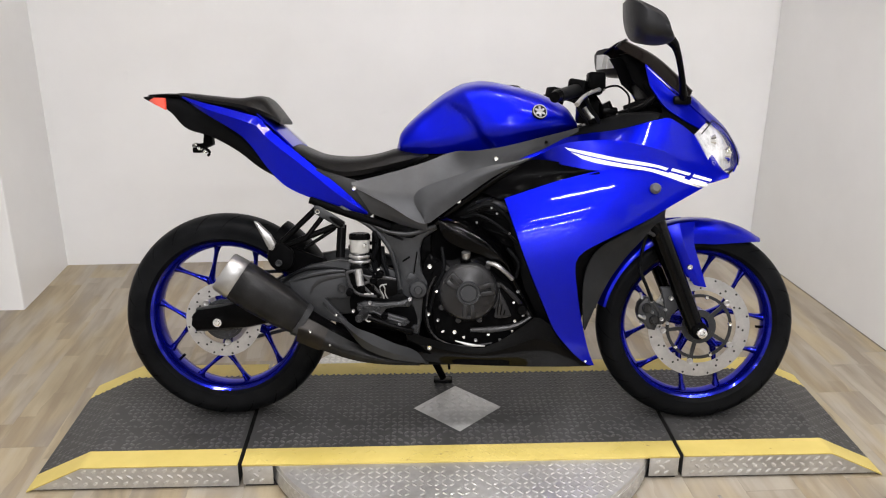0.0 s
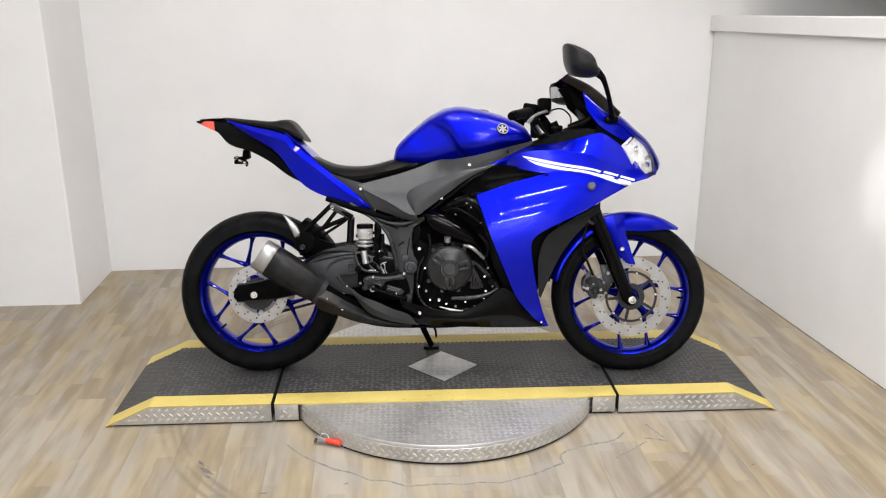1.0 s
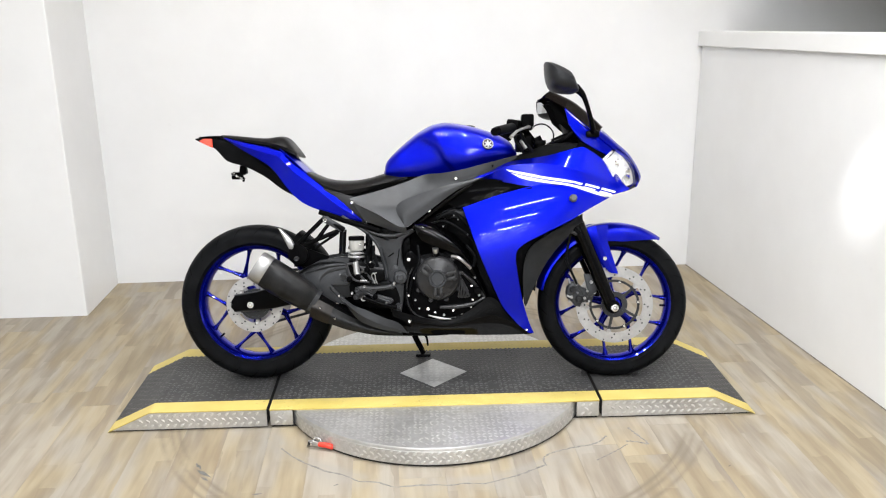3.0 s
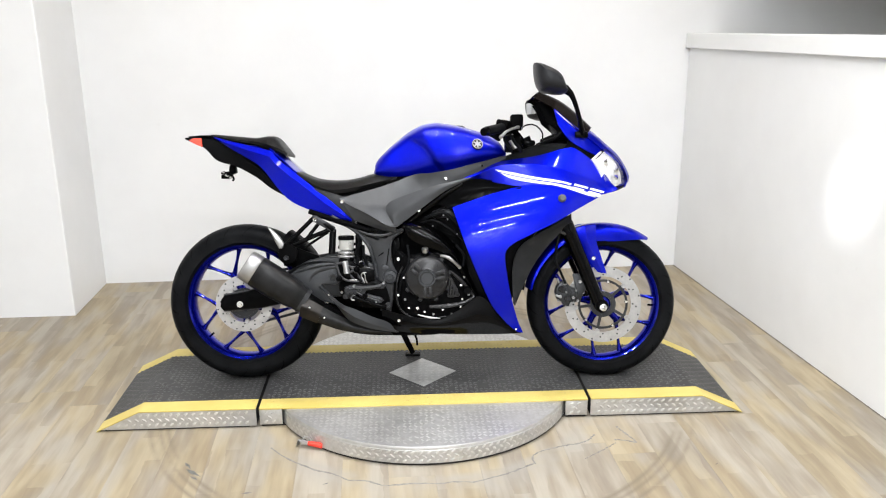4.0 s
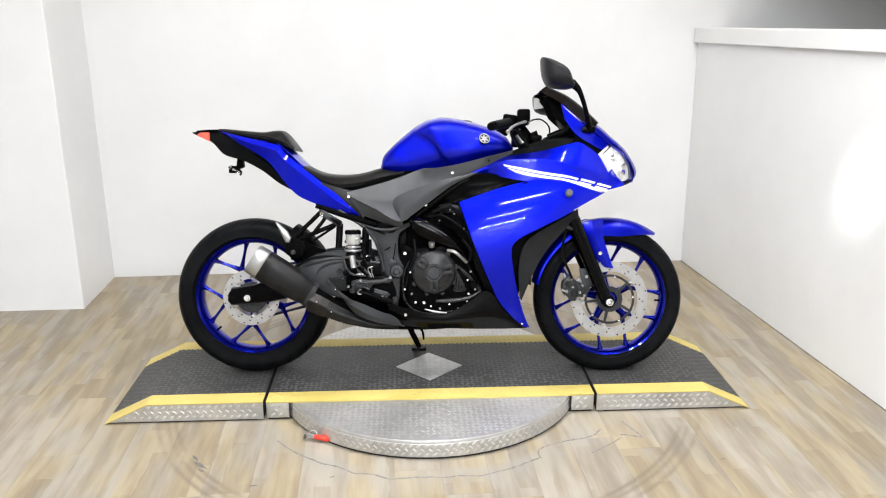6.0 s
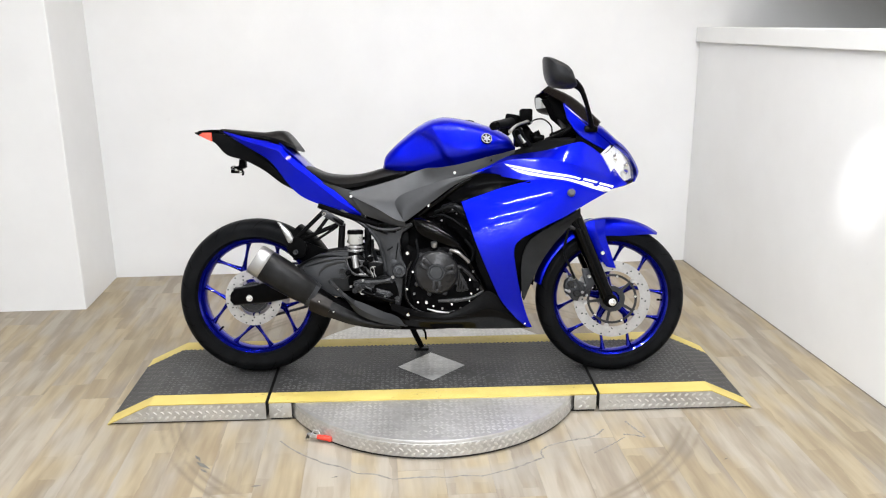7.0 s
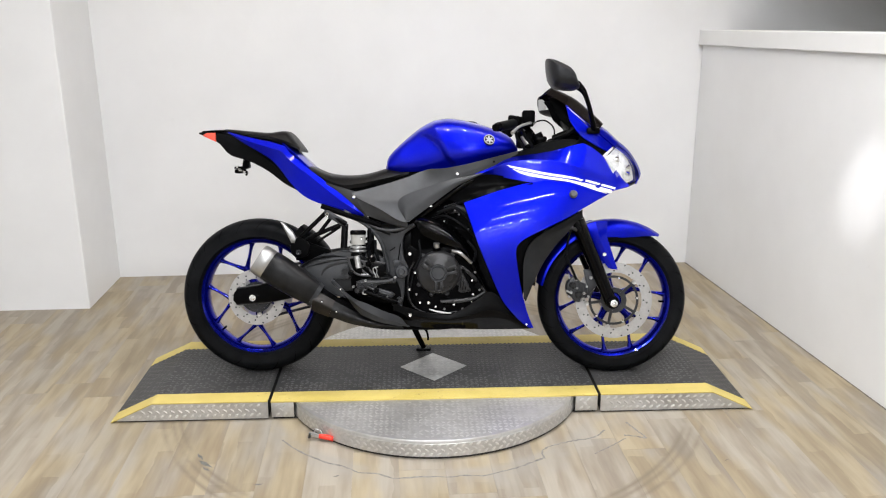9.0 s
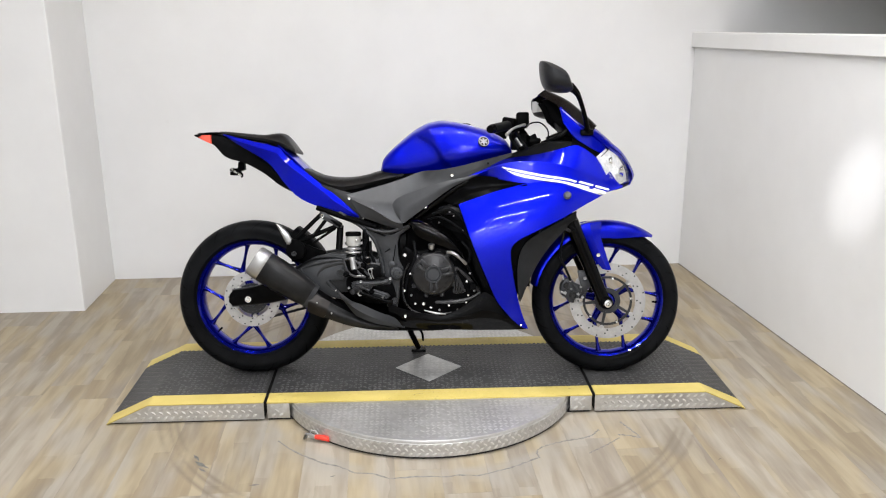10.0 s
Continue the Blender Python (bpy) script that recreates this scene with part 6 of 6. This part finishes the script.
nose = [[(0.500, -0.115, 1.018), (0.568, -0.120, 0.958), (0.632, -0.112, 0.906), (0.696, -0.090, 0.858), (0.745, -0.074, 0.824), (0.785, -0.055, 0.765), (0.775, -0.05, 0.728)],
        [(0.512, -0.085, 1.012), (0.578, -0.085, 0.964), (0.640, -0.073, 0.932), (0.700, -0.058, 0.884), (0.753, -0.045, 0.836), (0.797, -0.03, 0.768), (0.783, -0.03, 0.728)],
        [(0.525, 0, 1.008), (0.590, 0, 0.970), (0.652, 0, 0.944), (0.708, 0, 0.896), (0.762, 0, 0.846), (0.803, 0, 0.768), (0.787, 0, 0.728)]]
nose += [mirrored(r) for r in reversed(nose[:2])]
part("nose_panel", shell(nose, 32, 20, 0.004), BLUE, bike, "glossy blue nose panel")
pair("screen_stay", [[(0.500, -0.117, 1.018), (0.565, -0.124, 0.955), (0.632, -0.116, 0.904), (0.690, -0.094, 0.860)], [(0.512, -0.130, 0.962), (0.550, -0.142, 0.908), (0.605, -0.136, 0.872), (0.668, -0.120, 0.842)]], BLUE, 20, 6, 0.004, "glossy blue nose side strip")
scr = [[(0.425, -0.085, 1.066), (0.500, -0.112, 1.020), (0.570, -0.114, 0.962), (0.622, -0.108, 0.924)], [(0.455, -0.05, 1.088), (0.530, -0.068, 1.048), (0.598, -0.070, 0.992), (0.645, -0.062, 0.950)], [(0.466, 0, 1.084), (0.545, 0, 1.048), (0.612, 0, 0.996), (0.658, 0, 0.954)]]
scr += [mirrored(r) for r in reversed(scr[:2])]
pair("chin_panel", [[(0.688, -0.165, 0.716), (0.735, -0.115, 0.722), (0.780, -0.05, 0.735)], [(0.680, -0.16, 0.704), (0.728, -0.11, 0.712), (0.772, -0.048, 0.724)]], PLASTIC, 12, 4, 0.004, "black chin strip")
part("windscreen", shell(scr, 26, 22, 0.003), SMOKE, bike, "dark smoked windscreen")
part("screen_edge", tube([(0.425, -0.086, 1.066), (0.455, -0.05, 1.089), (0.470, 0, 1.094), (0.455, 0.05, 1.089), (0.425, 0.086, 1.066)], 0.005, 8, 24), BLACK, bike)
# highlight on the screen's side edge, put in as a thin white tube
part("screen_glint", tube([(0.505, -0.116, 1.012), (0.560, -0.119, 0.966), (0.612, -0.116, 0.925)], 0.0018, 6, 14), WHITE, bike, "white strip for the highlight along the screen's edge")
part("instrument_panel", block(-0.03, 0.03, -0.085, 0.085, -0.045, 0.045, 0.012, turn=pose(0.545, 0, 0.950, 0, -30, 0)), PLASTIC, bike, "black instrument panel")
part("cowl_stay", tube([(0.46, -0.06, 0.90), (0.52, -0.09, 0.92), (0.585, -0.10, 0.905)], 0.012, 10, 14), PLASTIC, bike)
part("cowl_stay", tube([(0.44, -0.08, 0.885), (0.50, -0.115, 0.91), (0.55, -0.115, 0.955)], 0.010, 10, 14), SATIN, bike)

# mirrors
for s in (-1, 1):
    outl = [(0.396, 1.163), (0.415, 1.160), (0.451, 1.145), (0.480, 1.128), (0.495, 1.109), (0.505, 1.081), (0.512, 1.062), (0.488, 1.056), (0.452, 1.059), (0.420, 1.068), (0.405, 1.092), (0.398, 1.124)]
    rails = []
    for depth, k in ((-0.22, 0.80), (-0.245, 0.97), (-0.30, 1.0), (-0.345, 0.92), (-0.375, 0.70), (-0.385, 0.40)):
        cx, cz = 0.452, 1.105
        rails.append([(cx + (x - cx) * k + (0.009 if s < 0 else 0), (-s) * depth if s > 0 else depth, cz + (z - cz) * k) for x, z in outl + outl[:1]])
    if s > 0:
        rails = [[(x, abs(y), z) for x, y, z in r] for r in rails]
    bm = bmesh.new()
    vs = grid_faces(bm, [catmull(r, 40)[:-1] for r in rails], wrap=True)
    bm.faces.new(vs[0])
    bm.faces.new(vs[-1])
    mir = part("mirror", bm, SHELLGREY, bike, "black rear-view mirror on a slim arm")
    gx, gy, gz = (0.4205, (0.25, 0.33), (1.09, 1.14)) if s < 0 else (0.3965, (0.250, 0.345), (1.088, 1.142))
    part("glass", block(gx, gx + 0.002, *sorted((s * gy[0], s * gy[1])), *gz, 0.001), MIRROR, mir, "mirror glass")
    out = 1.0 if s < 0 else 0.0
    part("mirror_arm", tube([(0.505 + 0.012 * out, s * 0.270, 1.078), (0.530 + 0.016 * out, s * 0.245, 1.055), (0.555 + 0.020 * out, s * 0.20, 1.00), (0.585 + 0.012 * out, s * 0.150, 0.945), (0.600 + 0.004 * out, s * 0.125, 0.925)], [0.016, 0.009, 0.008, 0.009, 0.013], 12, 22), SATIN, mir, "slim black arm")
    if s > 0:
        mir.matrix_local = pose(0.047, 0.0, -0.055) @ pose(0.46, 0.30, 1.1, 0, 0, 32) @ Matrix.Scale(0.85, 4) @ pose(-0.46, -0.30, -1.1)
    part("arm_base", block(0.575, 0.625, *sorted((s * 0.105, s * 0.140)), 0.912, 0.936, 0.006), SATIN, mir)

# handlebars and controls
for s in (-1, 1):
    part("handlebar", tube([(0.385, s * 0.105, 0.90), (0.350, s * 0.15, 0.935), (0.305, s * 0.22, 0.945), (0.235, s * 0.335, 0.925)], 0.011, 12, 16), SATIN, bike)
    part("grip", tube([(0.296, s * 0.235, 0.944), (0.236, s * 0.335, 0.926)], [0.017, 0.0165], 16, 10), RUBBER, bike, "black ribbed rubber grip")
    part("bar_end", tube([(0.234, s * 0.337, 0.926), (0.225, s * 0.352, 0.922)], [0.016, 0.014], 16, 4), SATIN, bike, "black bar-end weight")
    part("switch_box", block(-0.022, 0.026, -0.02, 0.03, -0.026, 0.026, 0.008, turn=pose(0.300, s * 0.215, 0.948, 0, 10, s * 25)), PLASTIC, bike, "black switch housing")
    part("lever", tube([(0.372, s * 0.19, 0.950), (0.350, s * 0.235, 0.945), (0.310, s * 0.285, 0.928), (0.285, s * 0.320, 0.905)], [0.007, 0.005, 0.0045, 0.0065], 10, 18), SILVERPAINT, bike, "silver hand lever")
    part("fork_leg", tube([(0.680, s * 0.098, 0.275), (0.628, s * 0.098, 0.400), (0.548, s * 0.098, 0.588)], [0.024, 0.026, 0.029], 18, 14), BLACK, bike, "gloss black fork leg")
    part("fork_tube", tube([(0.548, s * 0.098, 0.588), (0.392, s * 0.098, 0.915)], 0.0205, 16, 6), SATIN, bike, "black fork stanchion")
    part("fork_seal", tube([(0.556, s * 0.098, 0.556), (0.540, s * 0.098, 0.590)], [0.029, 0.027], 18, 4), SATIN, bike)
    part("axle_clamp", lathe([(0.0, -0.028), (0.021, -0.028), (0.025, -0.022), (0.025, 0.022), (0.021, 0.028), (0.0, 0.028)], (FH[0] - 0.014, s * 0.098, FH[2]), 28, closed=False), SATIN, bike)
part("front_axle", lathe([(0.005, -0.139), (0.008, -0.143), (0.0135, -0.142), (0.015, -0.137), (0.015, -0.120), (0.0, -0.120), (0.0, -0.132), (0.005, -0.132)], (FH[0] - 0.013, 0, FH[2] - 0.002), 24), CHROME, bike, "bright axle end")
part("steering_stem", block(0.385, 0.43, -0.12, 0.12, 0.885, 0.905, 0.006), SATIN, bike)
part("steering_stem", block(0.44, 0.49, -0.12, 0.12, 0.74, 0.775, 0.006), SATIN, bike)
part("brake_reservoir", block(0.330, 0.375, -0.225, -0.175, 0.948, 0.993, 0.007), PLASTIC, bike, "black brake fluid reservoir")
part("brake_master", tube([(0.365, -0.16, 0.955), (0.355, -0.22, 0.945)], [0.014, 0.013], 12, 6), SATIN, bike)
for pts, r, mat in (([(0.37, -0.16, 0.94), (0.385, -0.18, 0.955), (0.42, -0.17, 0.958), (0.452, -0.15, 0.93), (0.452, -0.13, 0.88)], 0.0028, RUBBER), ([(0.33, -0.17, 0.93), (0.345, -0.17, 0.90), (0.37, -0.15, 0.87), (0.38, -0.12, 0.84)], 0.006, RUBBER), ([(0.31, -0.18, 0.93), (0.31, -0.19, 0.90), (0.33, -0.17, 0.875), (0.35, -0.12, 0.85)], 0.005, RUBBER)):
    part("control_cable", tube(pts, r, 8, 24), mat, bike)
part("bar_clamp", block(0.315, 0.375, -0.15, -0.10, 0.86, 0.925, 0.01), SATIN, bike)
part("clamp_face", tube([(0.355, -0.152, 0.875), (0.335, -0.152, 0.905)], [0.012, 0.010], 12, 5), ALU, bike, "bright clamp")
part("headstock", block(0.36, 0.47, -0.075, 0.075, 0.78, 0.875, 0.015), SATIN, bike)
part("ignition_barrel", block(0.37, 0.42, -0.05, 0.05, 0.865, 0.915, 0.01), SATIN, bike)

# front mudguard
fm = []
for k in range(20):
    deg = 53.5 + 114.5 * k / 19
    a = radians(deg)
    w = float(np.interp(deg, (53.5, 58, 66, 80), (0.010, 0.034, 0.056, 0.066)))
    skirt = float(np.interp(deg, (53.5, 62, 70, 82, 98, 112, 168), (0.004, 0.026, 0.045, 0.062, 0.060, 0.030, 0.014)))
    R2 = 0.306 - 0.012 * max(0.0, deg - 120) / 48
    fm.append([(FH[0] + r * math.cos(a), y, FH[2] + r * math.sin(a)) for y, r in ((-w - 0.004, R2 - skirt), (-w - 0.002, R2 - 0.3 * skirt - 0.004), (-w * 0.6, R2), (0, R2 + 0.004), (w * 0.6, R2), (w + 0.002, R2 - 0.3 * skirt - 0.004), (w + 0.004, R2 - skirt))])
part("front_mudguard", shell(fm, 24, 40, 0.003), BLUE, bike, "glossy blue front mudguard")
for s in (-1, 1):
    leg = [[(0.592, s * 0.070, 0.573), (0.613, s * 0.078, 0.504), (0.643, s * 0.080, 0.447), (0.672, s * 0.078, 0.407)], [(0.622, s * 0.074, 0.582), (0.636, s * 0.088, 0.520), (0.662, s * 0.088, 0.460), (0.690, s * 0.082, 0.402)], [(0.668, s * 0.066, 0.586), (0.664, s * 0.078, 0.530), (0.682, s * 0.080, 0.470), (0.706, s * 0.078, 0.399)]]
    part("mudguard_stay", shell(leg, 18, 8, 0.004, linear=True), BLUE, bike, "glossy blue mudguard side leg", sharp=15)
bolt(0.654, -0.092, 0.460, 0.011)

# front caliper and brake hose
cal = part("front_caliper", plate([(0.512, 0.352), (0.530, 0.372), (0.552, 0.368), (0.566, 0.352), (0.583, 0.346), (0.592, 0.322), (0.580, 0.296), (0.566, 0.292), (0.560, 0.276), (0.540, 0.280), (0.530, 0.296), (0.514, 0.306), (0.508, 0.330)], -0.104, -0.060, 0.006), CAST, bike, "dark grey brake caliper")
for x, z in ((0.533, 0.343), (0.555, 0.308)):
    part("piston_boss", lathe([(0.0, -0.114), (0.008, -0.114), (0.009, -0.112), (0.012, -0.112), (0.014, -0.109), (0.014, -0.10), (0.0, -0.10)], (x, 0, z), 20, closed=False), ENGINE, cal)
part("caliper_rib", tube([(0.545, -0.105, 0.366), (0.570, -0.107, 0.330), (0.572, -0.105, 0.296)], 0.005, 8, 12), CAST, cal)
part("pad_pin", cyl((0.508, -0.108, 0.322), (0.530, -0.108, 0.312), 0.004), SILVERPAINT, cal)
part("bleed_nipple", cyl((0.523, -0.09, 0.366), (0.517, -0.09, 0.384), 0.004), SILVERPAINT, cal)
for x, z in ((0.586, 0.338), (0.574, 0.366), (0.518, 0.300), (0.566, 0.284)):
    bolt(x, -0.106, z, 0.0055, SILVERPAINT, cal)
for x, z, r in ((0.526, 0.318, 0.006), (0.548, 0.332, 0.005), (0.575, 0.312, 0.007), (0.600, 0.372, 0.008), (0.592, 0.300, 0.006)):
    bolt(x, -0.110, z, r, SILVERPAINT, cal)
part("hose_union", cyl((0.545, -0.108, 0.362), (0.540, -0.116, 0.384), 0.006), SILVERPAINT, cal, "silver hose union")
part("caliper_bracket", plate([(0.575, 0.40), (0.60, 0.40), (0.64, 0.36), (0.62, 0.33), (0.585, 0.29), (0.57, 0.30), (0.59, 0.34)], -0.09, -0.075, 0.003), CAST, bike)
part("brake_hose", tube([(0.545, -0.115, 0.365), (0.525, -0.125, 0.41), (0.505, -0.125, 0.46), (0.515, -0.12, 0.53), (0.53, -0.12, 0.58)], 0.005, 8, 24), RUBBER, bike)
part("hose_clip", tube([(0.512, -0.125, 0.568), (0.53, -0.128, 0.56), (0.542, -0.12, 0.553)], 0.006, 8, 10), BRACKET, bike)
part("inner_mudguard", shell([[(0.39, -0.10, 0.34), (0.40, -0.11, 0.42), (0.45, -0.11, 0.52), (0.52, -0.10, 0.60)], [(0.375, 0, 0.34), (0.39, 0, 0.42), (0.44, 0, 0.54), (0.52, 0, 0.62)], [(0.39, 0.10, 0.34), (0.40, 0.11, 0.42), (0.45, 0.11, 0.52), (0.52, 0.10, 0.60)]], 16, 12, 0.003), PLASTIC, bike)


# white flash along the fairing, laid on the panels' own surface
def decal(name, rails, host, label, mat=None, nu=24, nv=5, lift=0.0012):
    """A thin film on host's right side, from rails of (x, z)."""
    from mathutils.bvhtree import BVHTree
    trees = []
    for h in host:
        me = h.data
        trees.append(BVHTree.FromPolygons([v.co for v in me.vertices], [tuple(p.vertices) for p in me.polygons]))
    rows = [catmull([(x, 0, z) for x, z in r], nu) for r in rails]
    bm = bmesh.new()
    out = []
    for i in range(nu):
        line = []
        for p in catmull([r[i] for r in rows], nv):
            best = -0.2
            hits = [t.ray_cast(Vector((p.x, -0.5, p.z)), Vector((0, 1, 0)))[0] for t in trees]
            hits = [h.y for h in hits if h is not None]
            if hits:
                best = min(hits)
            line.append((p.x, best - lift, p.z))
        out.append(line)
    grid_faces(bm, out)
    return part(name, bm, mat or WHITE, host[0], label)


decal("stripe", [[(0.276, 0.797), (0.345, 0.784), (0.424, 0.768), (0.490, 0.758), (0.530, 0.750), (0.556, 0.742)], [(0.288, 0.788), (0.345, 0.774), (0.424, 0.759), (0.490, 0.749), (0.530, 0.743), (0.548, 0.736)]], [upper, fairing], "white stripe")
decal("stripe", [[(0.293, 0.784), (0.345, 0.771), (0.424, 0.755), (0.490, 0.745), (0.548, 0.732), (0.605, 0.713), (0.662, 0.697)], [(0.324, 0.766), (0.364, 0.755), (0.440, 0.743), (0.500, 0.735), (0.545, 0.722), (0.595, 0.705), (0.640, 0.691)]], [upper, fairing], "white stripe")
# two slanted white marks, drawn as plain shapes
for x, z, w in ((0.566, 0.743, 0.052), (0.626, 0.727, 0.052)):
    for du, dv, k in ((0.0, 0.0, 1.0), (-0.008, -0.011, 0.85)):
        u, v = x + du, z + dv
        decal("emblem_bar", [[(u, v), (u + w * k, v - w * k * 0.27)], [(u - 0.004, v - 0.007), (u + w * k - 0.005, v - w * k * 0.27 - 0.006)]], [upper, fairing], "plain white mark", nu=8, nv=4)


# ---- marks on the floor ----
def seam(name, path, w, mat, label):
    """A thin lifted edge or crack in the vinyl."""
    pts = catmull(path, 60)
    r = random.Random(len(path))
    rows = []
    for i, p in enumerate(pts):
        d = (pts[min(59, i + 1)] - pts[max(0, i - 1)]).normalized()
        n = Vector((-d.y, d.x, 0))
        j = (r.random() - 0.5) * 0.004
        ww = w * (0.4 + 0.9 * r.random())
        rows.append([p + n * (j - ww), p + n * j + Vector((0, 0, 0.0009)), p + n * (j + ww)])
    bm = bmesh.new()
    grid_faces(bm, rows)
    return tagged(part(name, bm, mat, floor, label), kind="structure")


def arc(r, a0, a1, n, wob=0.022):
    g = random.Random(7)
    return [((r + wob * (g.random() - 0.5)) * math.cos(radians(a0 + (a1 - a0) * k / (n - 1))), (r + wob * (g.random() - 0.5)) * math.sin(radians(a0 + (a1 - a0) * k / (n - 1))), 0.0004) for k in range(n)]


CRACK = plain("vinyl_crack", (0.195, 0.186, 0.172), 0.7, vary=0.4, scale=60)
SCRAPE = plain("vinyl_scrape", (0.13, 0.127, 0.122), 0.7, vary=0.4, scale=80)
seam("crack", arc(0.688, 218, 302, 18), 0.0038, CRACK, "thin crack in the vinyl round the turntable")
seam("crack", [(0.36, -0.585, 0.0004), (0.352, -0.552, 0.0004), (0.374, -0.512, 0.0004), (0.43, -0.485, 0.0004), (0.475, -0.470, 0.0004), (0.553, -0.446, 0.0004), (0.60, -0.40, 0.0004)], 0.0038, CRACK, "thin crack in the vinyl")
seam("crack", [(0.690, -0.345, 0.0004), (0.712, -0.40, 0.0004), (0.732, -0.462, 0.0004), (0.70, -0.448, 0.0004), (0.660, -0.438, 0.0004)], 0.0038, CRACK, "thin crack in the vinyl")
seam("crack", [(0.53, -0.56, 0.0004), (0.60, -0.51, 0.0004), (0.66, -0.46, 0.0004)], 0.0026, CRACK, "thin crack in the vinyl")
for x, y, a, w in ((-0.80, -0.52, -50, 0.022), (-0.775, -0.565, -50, 0.030), (-0.765, -0.60, -40, 0.016), (-0.58, -0.70, 10, 0.014), (-0.33, -0.66, 20, 0.008), (0.96, -0.62, 30, 0.006)):
    g = random.Random(int(w * 9000))
    w *= 1.7
    pts = [(x + w * math.cos(t * 1.047 + radians(a)) * (0.5 + 0.5 * g.random()) * (1.0 if t % 3 == 0 else 0.25), y + w * math.sin(t * 1.047 + radians(a)) * (0.5 + 0.5 * g.random()) * (1.0 if t % 3 == 0 else 0.22)) for t in range(6)]
    tagged(part("scrape", plate(pts, 0.0003, 0.0008, 0.0, plane="xy"), SCRAPE, floor, "grey scrape in the vinyl", smooth=False), kind="structure")


# ---- floor planks ----
PW, PL = 0.152, 1.22
mesh_plank = {}


def plank(x0, y0, y1, turn):
    key = round(y1 - y0, 3)
    if key not in mesh_plank:
        bm = block(0, PW - 0.0004, 0, y1 - y0 - 0.0004, -0.003, 0.0, 0.0)
        me = bpy.data.meshes.new("plank")
        bm.to_mesh(me)
        bm.free()
        me.materials.append(PLANK)
        mesh_plank[key] = me
    ob = new("plank", mesh_plank[key])
    ob.parent = floor
    ob.matrix_local = turn @ pose(x0, y0, 0)


turn = pose(0, 0, 0, 0, 0, 2.0)
rng = random.Random(4)
rest = bmesh.new()


def far_plank(x0, y0, y1):
    vs = [rest.verts.new(turn @ Vector((x, y, z))) for z in (-0.0029, -0.0002) for x, y in ((x0, y0), (x0 + PW - 0.0008, y0), (x0 + PW - 0.0008, y1 - 0.0008), (x0, y1 - 0.0008))]
    rest.faces.new(vs[4:])
    for k in range(4):
        rest.faces.new((vs[k], vs[(k + 1) % 4], vs[4 + (k + 1) % 4], vs[4 + k]))


for i in range(-23, 22):
    y = -3.4 - rng.random() * PL
    first = y
    near = -20 <= i <= 12
    while y < 1.62:
        y1 = min(y + PL, 1.72)
        if y1 - y > 0.05:
            if near:
                plank(i * PW, y, y1, turn)
            else:
                far_plank(i * PW, y, min(y1, 1.56 if i > 0 else 0.9))
        y += PL
    while first > -5.1:
        far_plank(i * PW, max(-5.15, first - PL), first)
        first -= PL
tagged(part("plank_field", rest, PLANK, floor, smooth=False), kind="stuff")
